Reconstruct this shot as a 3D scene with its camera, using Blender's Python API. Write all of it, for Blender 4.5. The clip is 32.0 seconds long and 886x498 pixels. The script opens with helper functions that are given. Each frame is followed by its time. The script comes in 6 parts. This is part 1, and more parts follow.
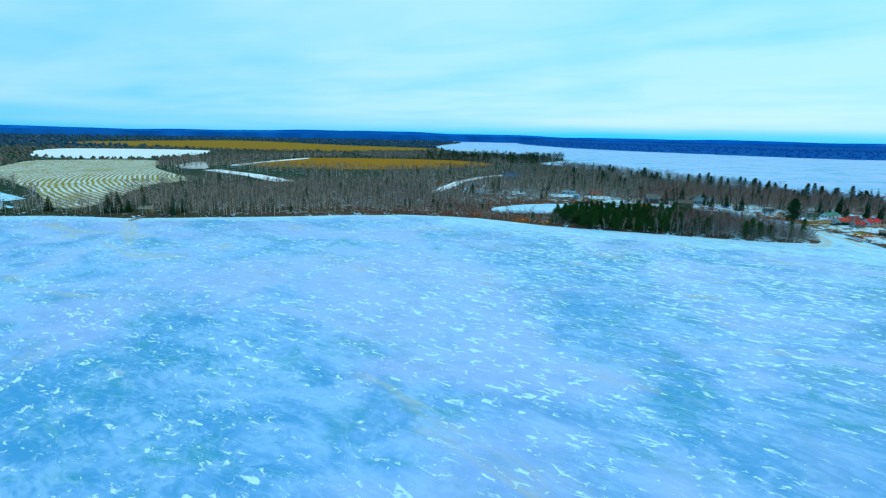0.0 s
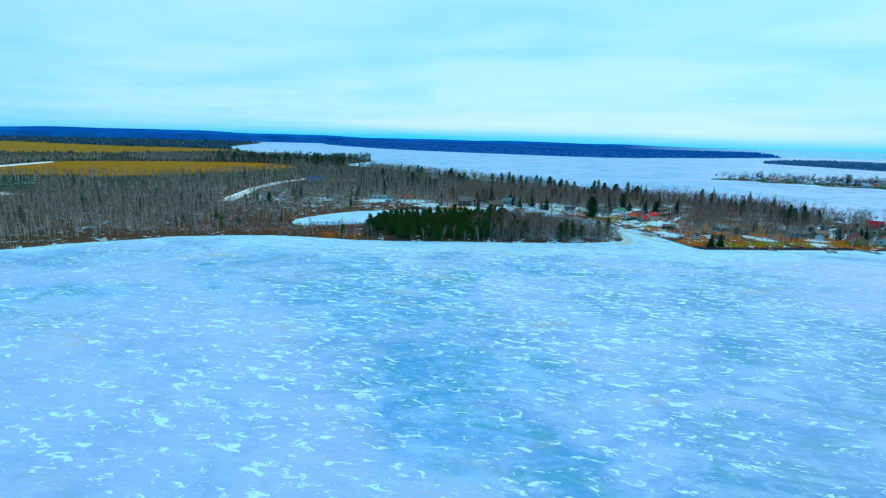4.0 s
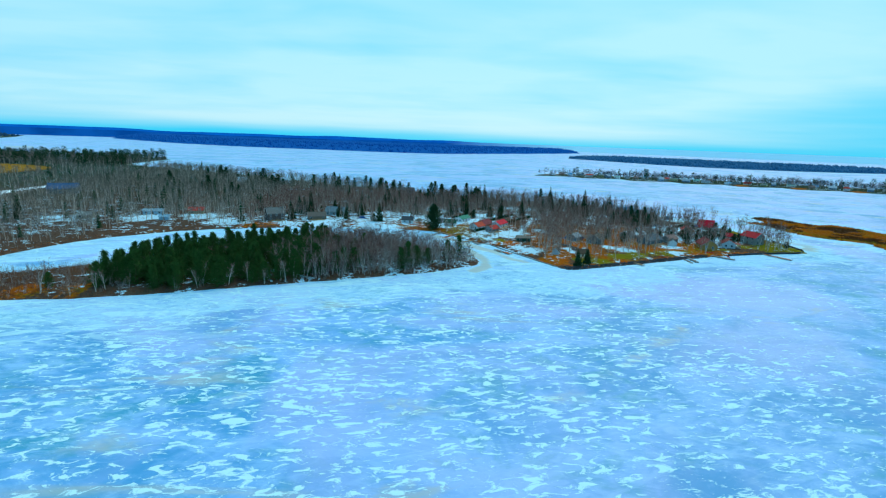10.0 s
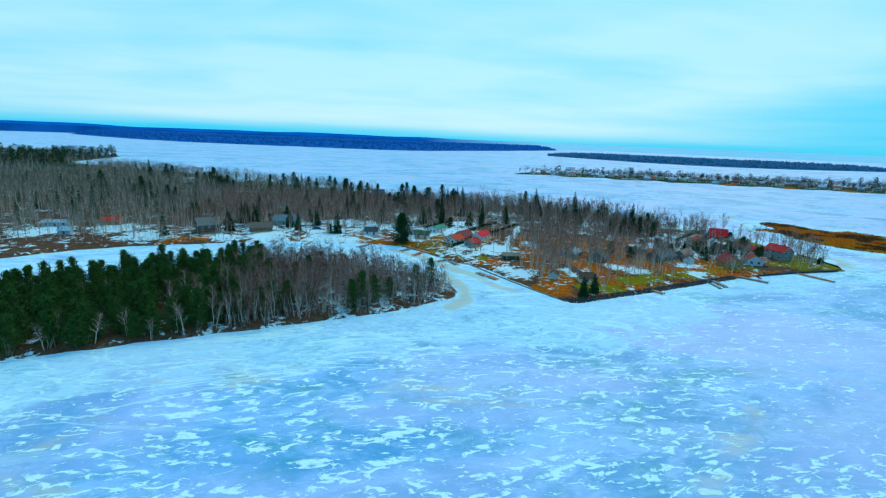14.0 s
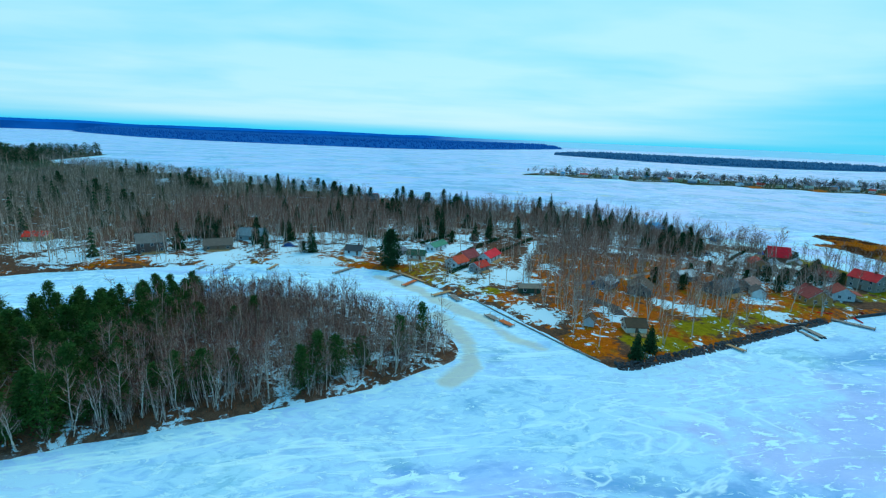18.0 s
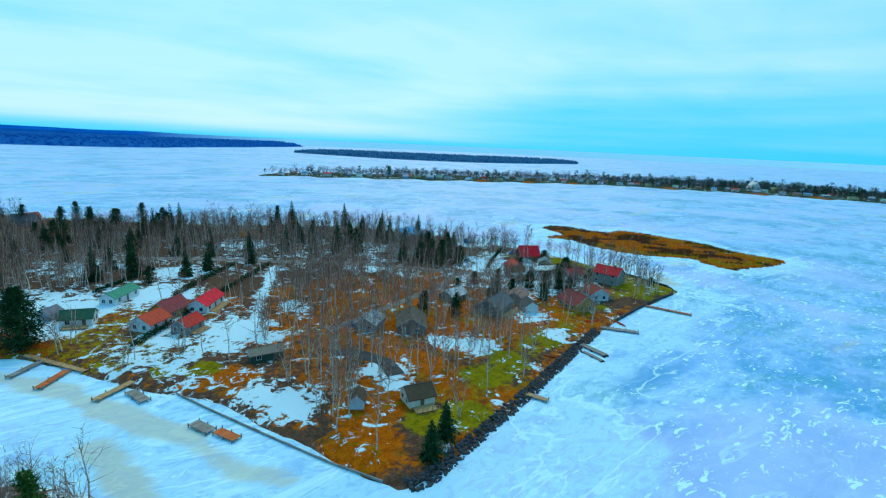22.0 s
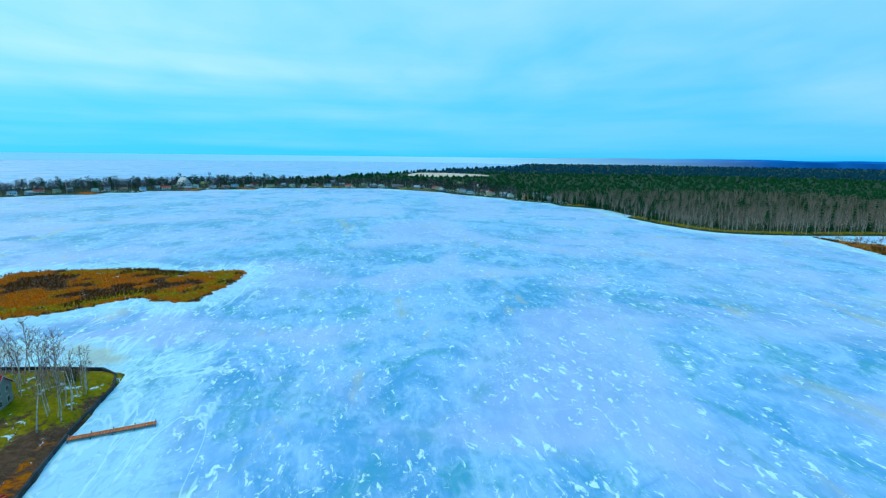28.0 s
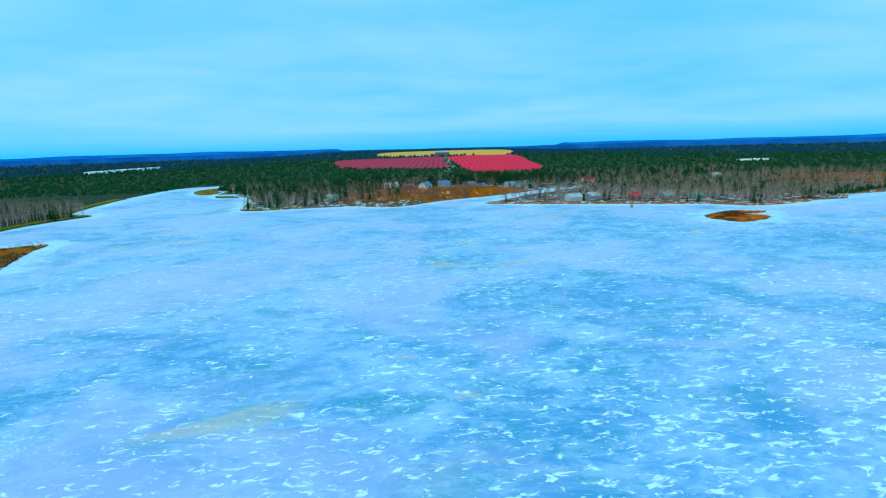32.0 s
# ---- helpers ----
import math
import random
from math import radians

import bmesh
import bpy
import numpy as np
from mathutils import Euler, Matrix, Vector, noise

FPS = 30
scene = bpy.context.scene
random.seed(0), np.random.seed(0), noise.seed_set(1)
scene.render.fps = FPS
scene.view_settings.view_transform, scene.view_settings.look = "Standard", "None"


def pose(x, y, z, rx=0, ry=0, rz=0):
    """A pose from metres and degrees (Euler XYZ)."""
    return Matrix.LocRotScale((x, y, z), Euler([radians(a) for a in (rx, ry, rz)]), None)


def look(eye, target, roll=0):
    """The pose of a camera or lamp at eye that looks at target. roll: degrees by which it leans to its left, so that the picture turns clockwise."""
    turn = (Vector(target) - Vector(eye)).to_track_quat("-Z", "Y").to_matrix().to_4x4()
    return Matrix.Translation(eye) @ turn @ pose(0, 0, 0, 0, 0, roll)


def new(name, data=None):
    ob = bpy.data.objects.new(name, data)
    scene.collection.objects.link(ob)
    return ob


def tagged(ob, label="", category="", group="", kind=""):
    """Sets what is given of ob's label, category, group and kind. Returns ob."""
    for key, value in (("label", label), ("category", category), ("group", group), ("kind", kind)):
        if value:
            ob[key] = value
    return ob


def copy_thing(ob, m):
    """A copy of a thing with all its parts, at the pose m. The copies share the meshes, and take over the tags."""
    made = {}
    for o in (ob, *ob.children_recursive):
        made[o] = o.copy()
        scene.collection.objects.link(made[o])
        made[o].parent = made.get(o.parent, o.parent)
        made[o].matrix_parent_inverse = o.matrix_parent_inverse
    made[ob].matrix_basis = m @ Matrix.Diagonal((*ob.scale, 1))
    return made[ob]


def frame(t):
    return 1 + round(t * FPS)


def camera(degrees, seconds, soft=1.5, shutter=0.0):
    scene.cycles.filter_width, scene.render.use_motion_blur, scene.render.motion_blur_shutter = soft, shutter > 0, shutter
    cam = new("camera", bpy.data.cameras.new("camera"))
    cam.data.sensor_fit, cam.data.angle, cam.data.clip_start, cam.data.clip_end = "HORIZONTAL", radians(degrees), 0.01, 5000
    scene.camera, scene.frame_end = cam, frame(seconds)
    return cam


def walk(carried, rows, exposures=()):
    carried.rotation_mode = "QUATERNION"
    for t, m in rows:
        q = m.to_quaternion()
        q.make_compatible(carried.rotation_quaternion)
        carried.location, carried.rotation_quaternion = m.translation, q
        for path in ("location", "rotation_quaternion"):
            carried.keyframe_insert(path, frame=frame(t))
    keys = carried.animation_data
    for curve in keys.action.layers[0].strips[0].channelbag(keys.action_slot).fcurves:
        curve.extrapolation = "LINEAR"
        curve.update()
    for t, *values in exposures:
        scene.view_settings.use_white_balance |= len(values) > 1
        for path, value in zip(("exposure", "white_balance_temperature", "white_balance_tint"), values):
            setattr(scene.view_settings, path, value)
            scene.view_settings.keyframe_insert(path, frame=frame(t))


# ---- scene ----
# ---------------------------------------------------------------- camera
cam = camera(83.2, 32.0, soft=1.2)
PATH = [
    (0.0, (-1.46, -107.46, 62.10), (-6.699, -99.237, 59.863), 1.24),
    (0.5, (-4.42, -101.36, 62.11), (-9.160, -92.826, 59.937), 0.45),
    (1.0, (-7.33, -95.18, 62.08), (-11.560, -86.378, 59.919), 0.49),
    (1.5, (-10.16, -88.84, 62.00), (-13.944, -79.833, 59.844), 0.75),
    (2.0, (-12.86, -82.30, 61.89), (-16.167, -73.115, 59.737), 0.91),
    (2.5, (-15.37, -75.58, 61.75), (-18.243, -66.249, 59.602), 1.04),
    (3.0, (-17.68, -68.70, 61.60), (-20.199, -59.268, 59.458), 1.19),
    (3.5, (-19.76, -61.69, 61.47), (-21.945, -52.175, 59.329), 1.31),
    (4.0, (-21.61, -54.59, 61.37), (-23.455, -44.999, 59.228), 1.60),
    (4.5, (-23.27, -47.41, 61.30), (-24.775, -37.752, 59.162), 1.51),
    (6.5, (-25.94, -16.87, 61.47), (-26.256, -7.101, 59.345), 1.68),
    (7.0, (-25.89, -9.15, 61.52), (-25.949, 0.626, 59.392), 1.83),
    (7.5, (-25.70, -1.42, 61.55), (-25.504, 8.349, 59.428), 1.85),
    (8.0, (-25.34, 6.28, 61.57), (-24.878, 16.044, 59.446), 1.93),
    (8.5, (-24.76, 13.95, 61.56), (-24.031, 23.693, 59.445), 1.95),
    (9.0, (-23.94, 21.59, 61.55), (-22.950, 31.315, 59.440), 2.00),
    (9.5, (-22.92, 29.24, 61.56), (-21.699, 38.941, 59.448), 1.96),
    (10.0, (-21.73, 36.91, 61.56), (-20.309, 46.574, 59.438), 2.06),
    (10.5, (-20.39, 44.52, 61.53), (-18.862, 54.175, 59.408), 2.10),
    (11.0, (-18.94, 52.07, 61.47), (-17.398, 61.715, 59.345), 2.11),
    (11.5, (-17.41, 59.54, 61.38), (-15.857, 69.179, 59.246), 2.14),
    (12.0, (-15.82, 66.95, 61.27), (-14.220, 76.582, 59.132), 2.16),
    (12.5, (-14.17, 74.31, 61.16), (-12.501, 83.938, 59.017), 2.18),
    (13.0, (-12.46, 81.67, 61.08), (-10.711, 91.279, 58.942), 2.16),
    (13.5, (-10.73, 89.00, 61.04), (-8.904, 98.599, 58.889), 2.20),
    (14.0, (-9.02, 96.29, 61.00), (-7.163, 105.874, 58.833), 2.19),
    (14.5, (-7.35, 103.53, 60.94), (-5.513, 113.111, 58.764), 2.12),
    (16.5, (-0.80, 132.40, 60.70), (1.003, 141.994, 58.505), 2.25),
    (17.0, (0.77, 139.66, 60.65), (2.569, 149.246, 58.456), 2.29),
    (17.5, (2.39, 146.96, 60.59), (4.169, 156.553, 58.396), 2.29),
    (18.0, (4.09, 154.33, 60.54), (5.866, 163.918, 58.341), 2.33),
    (18.5, (5.97, 161.74, 60.49), (7.762, 171.328, 58.294), 2.30),
    (19.0, (8.07, 169.09, 60.45), (10.021, 178.655, 58.263), 2.33),
    (19.5, (10.51, 176.33, 60.48), (13.086, 185.746, 58.306), 2.33),
    (20.0, (13.45, 183.30, 60.52), (16.863, 192.450, 58.376), 2.26),
    (20.5, (16.91, 189.90, 60.57), (21.091, 198.736, 58.452), 2.38),
    (21.0, (20.77, 196.09, 60.60), (25.673, 204.547, 58.508), 2.45),
    (21.5, (24.93, 201.87, 60.56), (30.514, 209.906, 58.498), 2.44),
    (22.0, (29.57, 207.27, 60.54), (35.750, 214.864, 58.495), 2.53),
    (22.5, (34.63, 212.29, 60.58), (41.349, 219.413, 58.554), 2.50),
    (23.0, (40.09, 216.96, 60.64), (47.308, 223.585, 58.641), 2.34),
    (23.5, (45.91, 221.29, 60.64), (53.581, 227.394, 58.669), 2.40),
    (24.0, (52.08, 225.38, 60.63), (60.133, 230.971, 58.679), 2.43),
    (24.5, (58.58, 229.26, 60.64), (66.981, 234.329, 58.713), 2.39),
    (26.5, (89.33, 240.47, 60.72), (98.745, 243.247, 58.825), 1.82),
    (27.0, (95.84, 240.71, 60.93), (105.423, 242.855, 59.034), 1.46),
    (27.5, (102.03, 240.35, 61.19), (111.811, 241.314, 59.326), 1.26),
    (28.0, (107.73, 239.23, 61.38), (117.466, 237.840, 59.548), 0.68),
    (28.5, (112.88, 237.36, 61.50), (121.918, 233.486, 59.683), 0.14),
    (29.0, (117.46, 234.68, 61.57), (125.287, 228.720, 59.753), -0.40),
    (29.5, (121.23, 231.12, 61.60), (127.548, 223.581, 59.786), -0.92),
    (30.0, (123.95, 226.70, 61.61), (128.594, 218.045, 59.757), -1.28),
    (30.5, (125.45, 221.54, 61.57), (128.320, 212.152, 59.678), -1.60),
    (31.0, (125.93, 215.77, 61.51), (127.206, 206.045, 59.570), -1.75),
    (31.5, (125.69, 209.60, 61.45), (125.648, 199.796, 59.464), -1.82),
    (32.0, (125.08, 203.24, 61.38), (124.094, 193.495, 59.356), -1.62),]
walk(cam, [(t, look(eye, target, roll)) for t, eye, target, roll in PATH],
     exposures=[(0.0, -0.03), (9.0, -0.07), (19.0, -0.07), (24.0, 0.0), (28.0, 0.0), (31.0, 0.07), (32.0, 0.07)])

# ---------------------------------------------------------------- world and sun
SUN_DIR = Vector((0.45, 0.55, 0.70)).normalized()


def build_world():
    w = bpy.data.worlds.new("overcast_sky")
    w.use_nodes = True
    scene.world = w
    nt = w.node_tree
    nt.nodes.clear()
    N, L = nt.nodes.new, nt.links.new
    out, bg = N("ShaderNodeOutputWorld"), N("ShaderNodeBackground")
    L(bg.outputs[0], out.inputs[0])
    sky = N("ShaderNodeTexSky")
    sky.sky_type, sky.sun_disc = "NISHITA", False
    sky.sun_elevation, sky.sun_rotation = math.asin(SUN_DIR.z), math.atan2(SUN_DIR.x, SUN_DIR.y)
    tc, sep = N("ShaderNodeTexCoord"), N("ShaderNodeSeparateXYZ")
    L(tc.outputs["Generated"], sep.inputs[0])

    def M(op, a, b=None, c=None, clamp=False):
        n = N("ShaderNodeMath")
        n.operation, n.use_clamp = op, clamp
        for k, v in enumerate((a, b, c)):
            if v is None:
                continue
            if isinstance(v, (int, float)):
                n.inputs[k].default_value = v
            else:
                L(v, n.inputs[k])
        return n.outputs[0]

    def mix(f, a, b):
        n = N("ShaderNodeMix")
        n.data_type = "RGBA"
        for k, v in ((0, f), (6, a), (7, b)):
            if isinstance(v, (int, float)):
                n.inputs[k].default_value = v
            elif isinstance(v, tuple):
                n.inputs[k].default_value = (*v, 1)
            else:
                L(v, n.inputs[k])
        return n.outputs[2]

    up = M("MAXIMUM", sep.outputs[2], 0.0)
    flat = M("DIVIDE", 1.0, M("ADD", up, 0.10))
    cx, cy = M("MULTIPLY", sep.outputs[0], flat), M("MULTIPLY", sep.outputs[1], flat)
    comb = N("ShaderNodeCombineXYZ")
    L(cx, comb.inputs[0]), L(cy, comb.inputs[1])

    def noise_tex(scale, detail, rough, dist, seed):
        n = N("ShaderNodeTexNoise")
        n.inputs["Scale"].default_value = scale
        n.inputs["Detail"].default_value = detail
        n.inputs["Roughness"].default_value = rough
        n.inputs["Distortion"].default_value = dist
        ma = N("ShaderNodeMapping")
        ma.inputs["Location"].default_value = (seed, seed * 0.7, 0)
        ma.inputs["Rotation"].default_value = (0, 0, 0.35)
        ma.inputs["Scale"].default_value = (0.7, 1.15, 1)
        L(comb.outputs[0], ma.inputs[0]), L(ma.outputs[0], n.inputs[0])
        return n.outputs[0]

    big = noise_tex(0.42, 3, 0.5, 0.4, 2.3)
    mid = noise_tex(1.3, 4, 0.5, 0.3, 7.1)
    cloud = M("ADD", M("MULTIPLY", big, 0.75), M("MULTIPLY", mid, 0.40))
    side = M("ADD", M("MULTIPLY", sep.outputs[0], 0.16), M("MULTIPLY", sep.outputs[1], 0.69))
    side = M("MULTIPLY_ADD", side, 0.5, 0.5, clamp=True)
    cover = M("MULTIPLY_ADD", cloud, 2.6, -1.10)
    cover = M("ADD", cover, M("MULTIPLY", side, 0.55), clamp=True)
    thin = mix(side, (0.05, 0.47, 0.89), (0.10, 0.70, 0.98))
    thick = mix(side, (0.21, 0.59, 0.92), (0.47, 0.89, 0.98))
    body = mix(cover, thin, thick)
    # thin layers of cloud lie level over the horizon
    layers = N("ShaderNodeTexNoise")
    layers.inputs["Scale"].default_value, layers.inputs["Detail"].default_value = 1.0, 4
    level = N("ShaderNodeMapping")
    level.inputs["Scale"].default_value = (1.0, 1.0, 17.0)
    L(tc.outputs["Generated"], level.inputs[0]), L(level.outputs[0], layers.inputs[0])
    veil = M("SUBTRACT", layers.outputs[0], 0.5)
    pale = mix(side, (0.08, 0.54, 0.93), (0.66, 0.94, 0.97))
    low = M("MULTIPLY_ADD", up, -7.5, 1.0, clamp=True)
    body = mix(M("MULTIPLY", low, M("MULTIPLY_ADD", veil, 2.2, 0.55, clamp=True)), body, pale)
    east = M("MULTIPLY_ADD", sep.outputs[0], 1.9, -0.50, clamp=True)
    band = M("MULTIPLY_ADD", up, M("MULTIPLY_ADD", east, -22.0, 27.0), M("MULTIPLY", veil, M("MULTIPLY_ADD", side, 1.6, 0.5)))
    band = M("SMOOTH_MIN", 1.0, M("MAXIMUM", band, 0.0), 0.2)
    horizon = mix(side, (0.015, 0.46, 0.92), (0.02, 0.66, 0.94))
    body = mix(band, horizon, body)
    dim = mix(0.9, sky.outputs[0], (0.0, 0.0, 0.0))
    blend = mix(0.94, dim, body)
    L(blend, bg.inputs[0])
    bg.inputs[1].default_value = 1.12


build_world()
sun = new("sun", bpy.data.lights.new("sun", "SUN"))
sun.data.energy, sun.data.angle, sun.data.color = 1.5, radians(40), (1.0, 0.76, 0.48)
sun.matrix_world = look(SUN_DIR * 100, (0, 0, 0))

# ---------------------------------------------------------------- materials


class Nodes:
    """A small helper for writing node materials."""

    def __init__(self, name):
        self.m = bpy.data.materials.new(name)
        self.m.use_nodes = True
        self.t = self.m.node_tree
        self.b = next(n for n in self.t.nodes if n.type == "BSDF_PRINCIPLED")
        self.b.inputs["Specular IOR Level"].default_value = 0.3

    def n(self, kind, **sockets):
        node = self.t.nodes.new(kind)
        for k, v in sockets.items():
            self.put(node.inputs[k.replace("_", " ")], v)
        return node

    def put(self, socket, v):
        if isinstance(v, bpy.types.NodeSocket):
            self.t.links.new(v, socket)
        elif isinstance(v, tuple) and len(v) == 3 and socket.type == "RGBA":
            socket.default_value = (*v, 1)
        else:
            socket.default_value = v

    def coords(self, scale=(1, 1, 1), turn=0.0):
        tc = self.t.nodes.new("ShaderNodeTexCoord")
        ma = self.t.nodes.new("ShaderNodeMapping")
        ma.inputs["Scale"].default_value = scale
        ma.inputs["Rotation"].default_value = (0, 0, turn)
        self.t.links.new(tc.outputs["Object"], ma.inputs[0])
        return ma.outputs[0]

    def noise(self, scale, detail=4, rough=0.55, dist=0.0, stretch=(1, 1, 1), turn=0.0):
        return self.n("ShaderNodeTexNoise", Vector=self.coords(stretch, turn), Scale=scale, Detail=detail, Roughness=rough,
                      Distortion=dist).outputs[0]

    def step(self, v, lo, hi, a=0.0, b=1.0):
        r = self.n("ShaderNodeMapRange", Value=v)
        r.interpolation_type = "SMOOTHSTEP"
        for k, x in zip((1, 2, 3, 4), (lo, hi, a, b)):
            r.inputs[k].default_value = x
        return r.outputs[0]

    def math(self, op, a, b=0.0, clamp=False):
        n = self.t.nodes.new("ShaderNodeMath")
        n.operation, n.use_clamp = op, clamp
        self.put(n.inputs[0], a), self.put(n.inputs[1], b)
        return n.outputs[0]

    def mix(self, f, a, b):
        n = self.t.nodes.new("ShaderNodeMix")
        n.data_type = "RGBA"
        self.put(n.inputs[0], f), self.put(n.inputs[6], a), self.put(n.inputs[7], b)
        return n.outputs[2]

    def attr(self, name):
        n = self.t.nodes.new("ShaderNodeAttribute")
        n.attribute_name = name
        return n.outputs["Fac"]

    def rand(self):
        return self.t.nodes.new("ShaderNodeObjectInfo").outputs["Random"]

    def island(self):
        return self.t.nodes.new("ShaderNodeNewGeometry").outputs["Random Per Island"]

    def bump(self, h, strength=0.3, distance=0.1):
        self.put(self.b.inputs["Normal"], self.n("ShaderNodeBump", Height=h, Strength=strength, Distance=distance).outputs[0])

    def done(self, color, rough=0.8, metal=0.0):
        self.put(self.b.inputs["Base Color"], color)
        self.put(self.b.inputs["Roughness"], rough)
        self.b.inputs["Metallic"].default_value = metal
        return self.m


def plain(name, a, b, scale=2.0, rough=0.8, metal=0.0, by="", bump=0.15, fine=9.0, stretch=(1, 1, 1), gloss=0.15):
    """Two tones mottled at two scales, and shifted from piece to piece."""
    k = Nodes(name)
    k.b.inputs["Specular IOR Level"].default_value = gloss
    f = k.math("ADD", k.math("MULTIPLY", k.noise(scale, 4, 0.6, 0.2, stretch), 0.7), k.math("MULTIPLY", k.noise(scale * fine, 3, 0.6, 0, stretch), 0.3))
    f = k.step(f, 0.32, 0.68)
    if by:
        f = k.math("ADD", k.math("MULTIPLY", f, 0.5), k.math("MULTIPLY", k.rand() if by == "object" else k.island(), 0.5))
    if bump:
        k.bump(f, bump, 0.05)
    return k.done(k.mix(f, a, b), rough, metal)


def ice_material():
    k = Nodes("lake_ice")
    shore, slush, rows = k.attr("shore"), k.attr("slush"), k.attr("rows")
    big = k.noise(0.010, 4, 0.6, 0.8)
    mid = k.noise(0.045, 6, 0.62, 1.2, (0.75, 1.15, 1), 0.25)
    small = k.noise(0.28, 5, 0.62, 1.2, (0.7, 1.2, 1), 0.15)
    fleck = k.noise(0.37, 4.5, 0.60, 0.9, (0.62, 1.30, 1), 0.12)
    flake = k.noise(0.95, 3, 0.55, 0.8, (0.75, 1.2, 1), 0.4)
    where = k.noise(0.020, 3, 0.5, 0.8)
    group = k.noise(0.10, 3, 0.55, 0.9, (0.6, 1.3, 1), 0.1)
    tone = k.step(k.math("ADD", k.math("MULTIPLY", big, 0.6), k.math("MULTIPLY", mid, 0.5)), 0.44, 0.66)
    color = k.mix(tone, (0.060, 0.34, 0.66), (0.245, 0.52, 0.93))
    teal = k.step(k.noise(0.055, 5, 0.6, 1.0, (0.8, 1.2, 1), 0.7), 0.50, 0.66)
    color = k.mix(k.math("MULTIPLY", teal, 0.75), color, (0.05, 0.36, 0.52))
    milky = k.step(k.math("ADD", k.math("MULTIPLY", small, 0.6), k.math("MULTIPLY", mid, 0.5)), 0.48, 0.70)
    color = k.mix(k.math("MULTIPLY", milky, 0.65), color, (0.34, 0.64, 0.95))
    lilac = k.step(k.noise(0.013, 4, 0.55, 0.8), 0.42, 0.62)
    color = k.mix(k.math("MULTIPLY", lilac, 0.60), color, (0.455, 0.565, 0.95))
    yellow = k.step(k.noise(0.024, 5, 0.62, 1.2, (0.5, 1.1, 1), 0.9), 0.575, 0.70)
    color = k.mix(k.math("MULTIPLY", yellow, 0.55), color, (0.53, 0.56, 0.44))
    # wind-packed snow in ragged rows, thick in some places and thin in others
    thr = k.math("SUBTRACT", k.math("SUBTRACT", k.math("SUBTRACT", 0.780, rows), k.math("MULTIPLY", where, 0.17)), k.math("MULTIPLY", group, 0.22))
    flecks = k.math("MULTIPLY", k.math("SUBTRACT", fleck, thr), 16.0, True)
    flakes = k.math("MULTIPLY", k.math("SUBTRACT", flake, k.math("SUBTRACT", 0.80, k.math("MULTIPLY", group, 0.30))), 14.0, True)
    flecks = k.math("MAXIMUM", flecks, k.math("MULTIPLY", flakes, 0.75))
    drift = k.step(k.math("ADD", shore, k.math("MULTIPLY", k.math("SUBTRACT", mid, 0.5), 1.5)), 0.35, 0.75)
    drift = k.math("MULTIPLY", drift, k.step(small, 0.34, 0.56, 0.45, 1.0))
    color = k.mix(k.math("MULTIPLY", drift, 0.85), color, (0.42, 0.76, 0.93))
    color = k.mix(k.math("MULTIPLY", flecks, k.step(drift, 0.0, 0.9, 1.0, 0.5)), color, (0.60, 0.91, 0.97))
    crest = k.math("ABSOLUTE", k.math("SUBTRACT", k.noise(0.035, 4, 0.55, 1.0, (0.5, 1.5, 1), 0.1), 0.5))
    crest = k.math("MULTIPLY", k.step(crest, 0.0, 0.022, 1.0, 0.0), k.step(shore, 0.02, 0.5, 0.12, 0.75))
    color = k.mix(crest, color, (0.56, 0.88, 0.95))
    wet = k.step(k.math("ADD", slush, k.math("MULTIPLY", k.math("SUBTRACT", mid, 0.5), 1.6)), 0.38, 0.85)
    color = k.mix(k.math("MULTIPLY", wet, 0.6), color, (0.46, 0.47, 0.34))
    snowy = k.math("ADD", flecks, drift, True)
    k.bump(k.math("ADD", flecks, k.math("MULTIPLY", milky, 0.4)), 0.35, 0.25)
    k.b.inputs["Specular IOR Level"].default_value = 0.12
    return k.done(color, k.step(snowy, 0, 1, 0.42, 0.85))


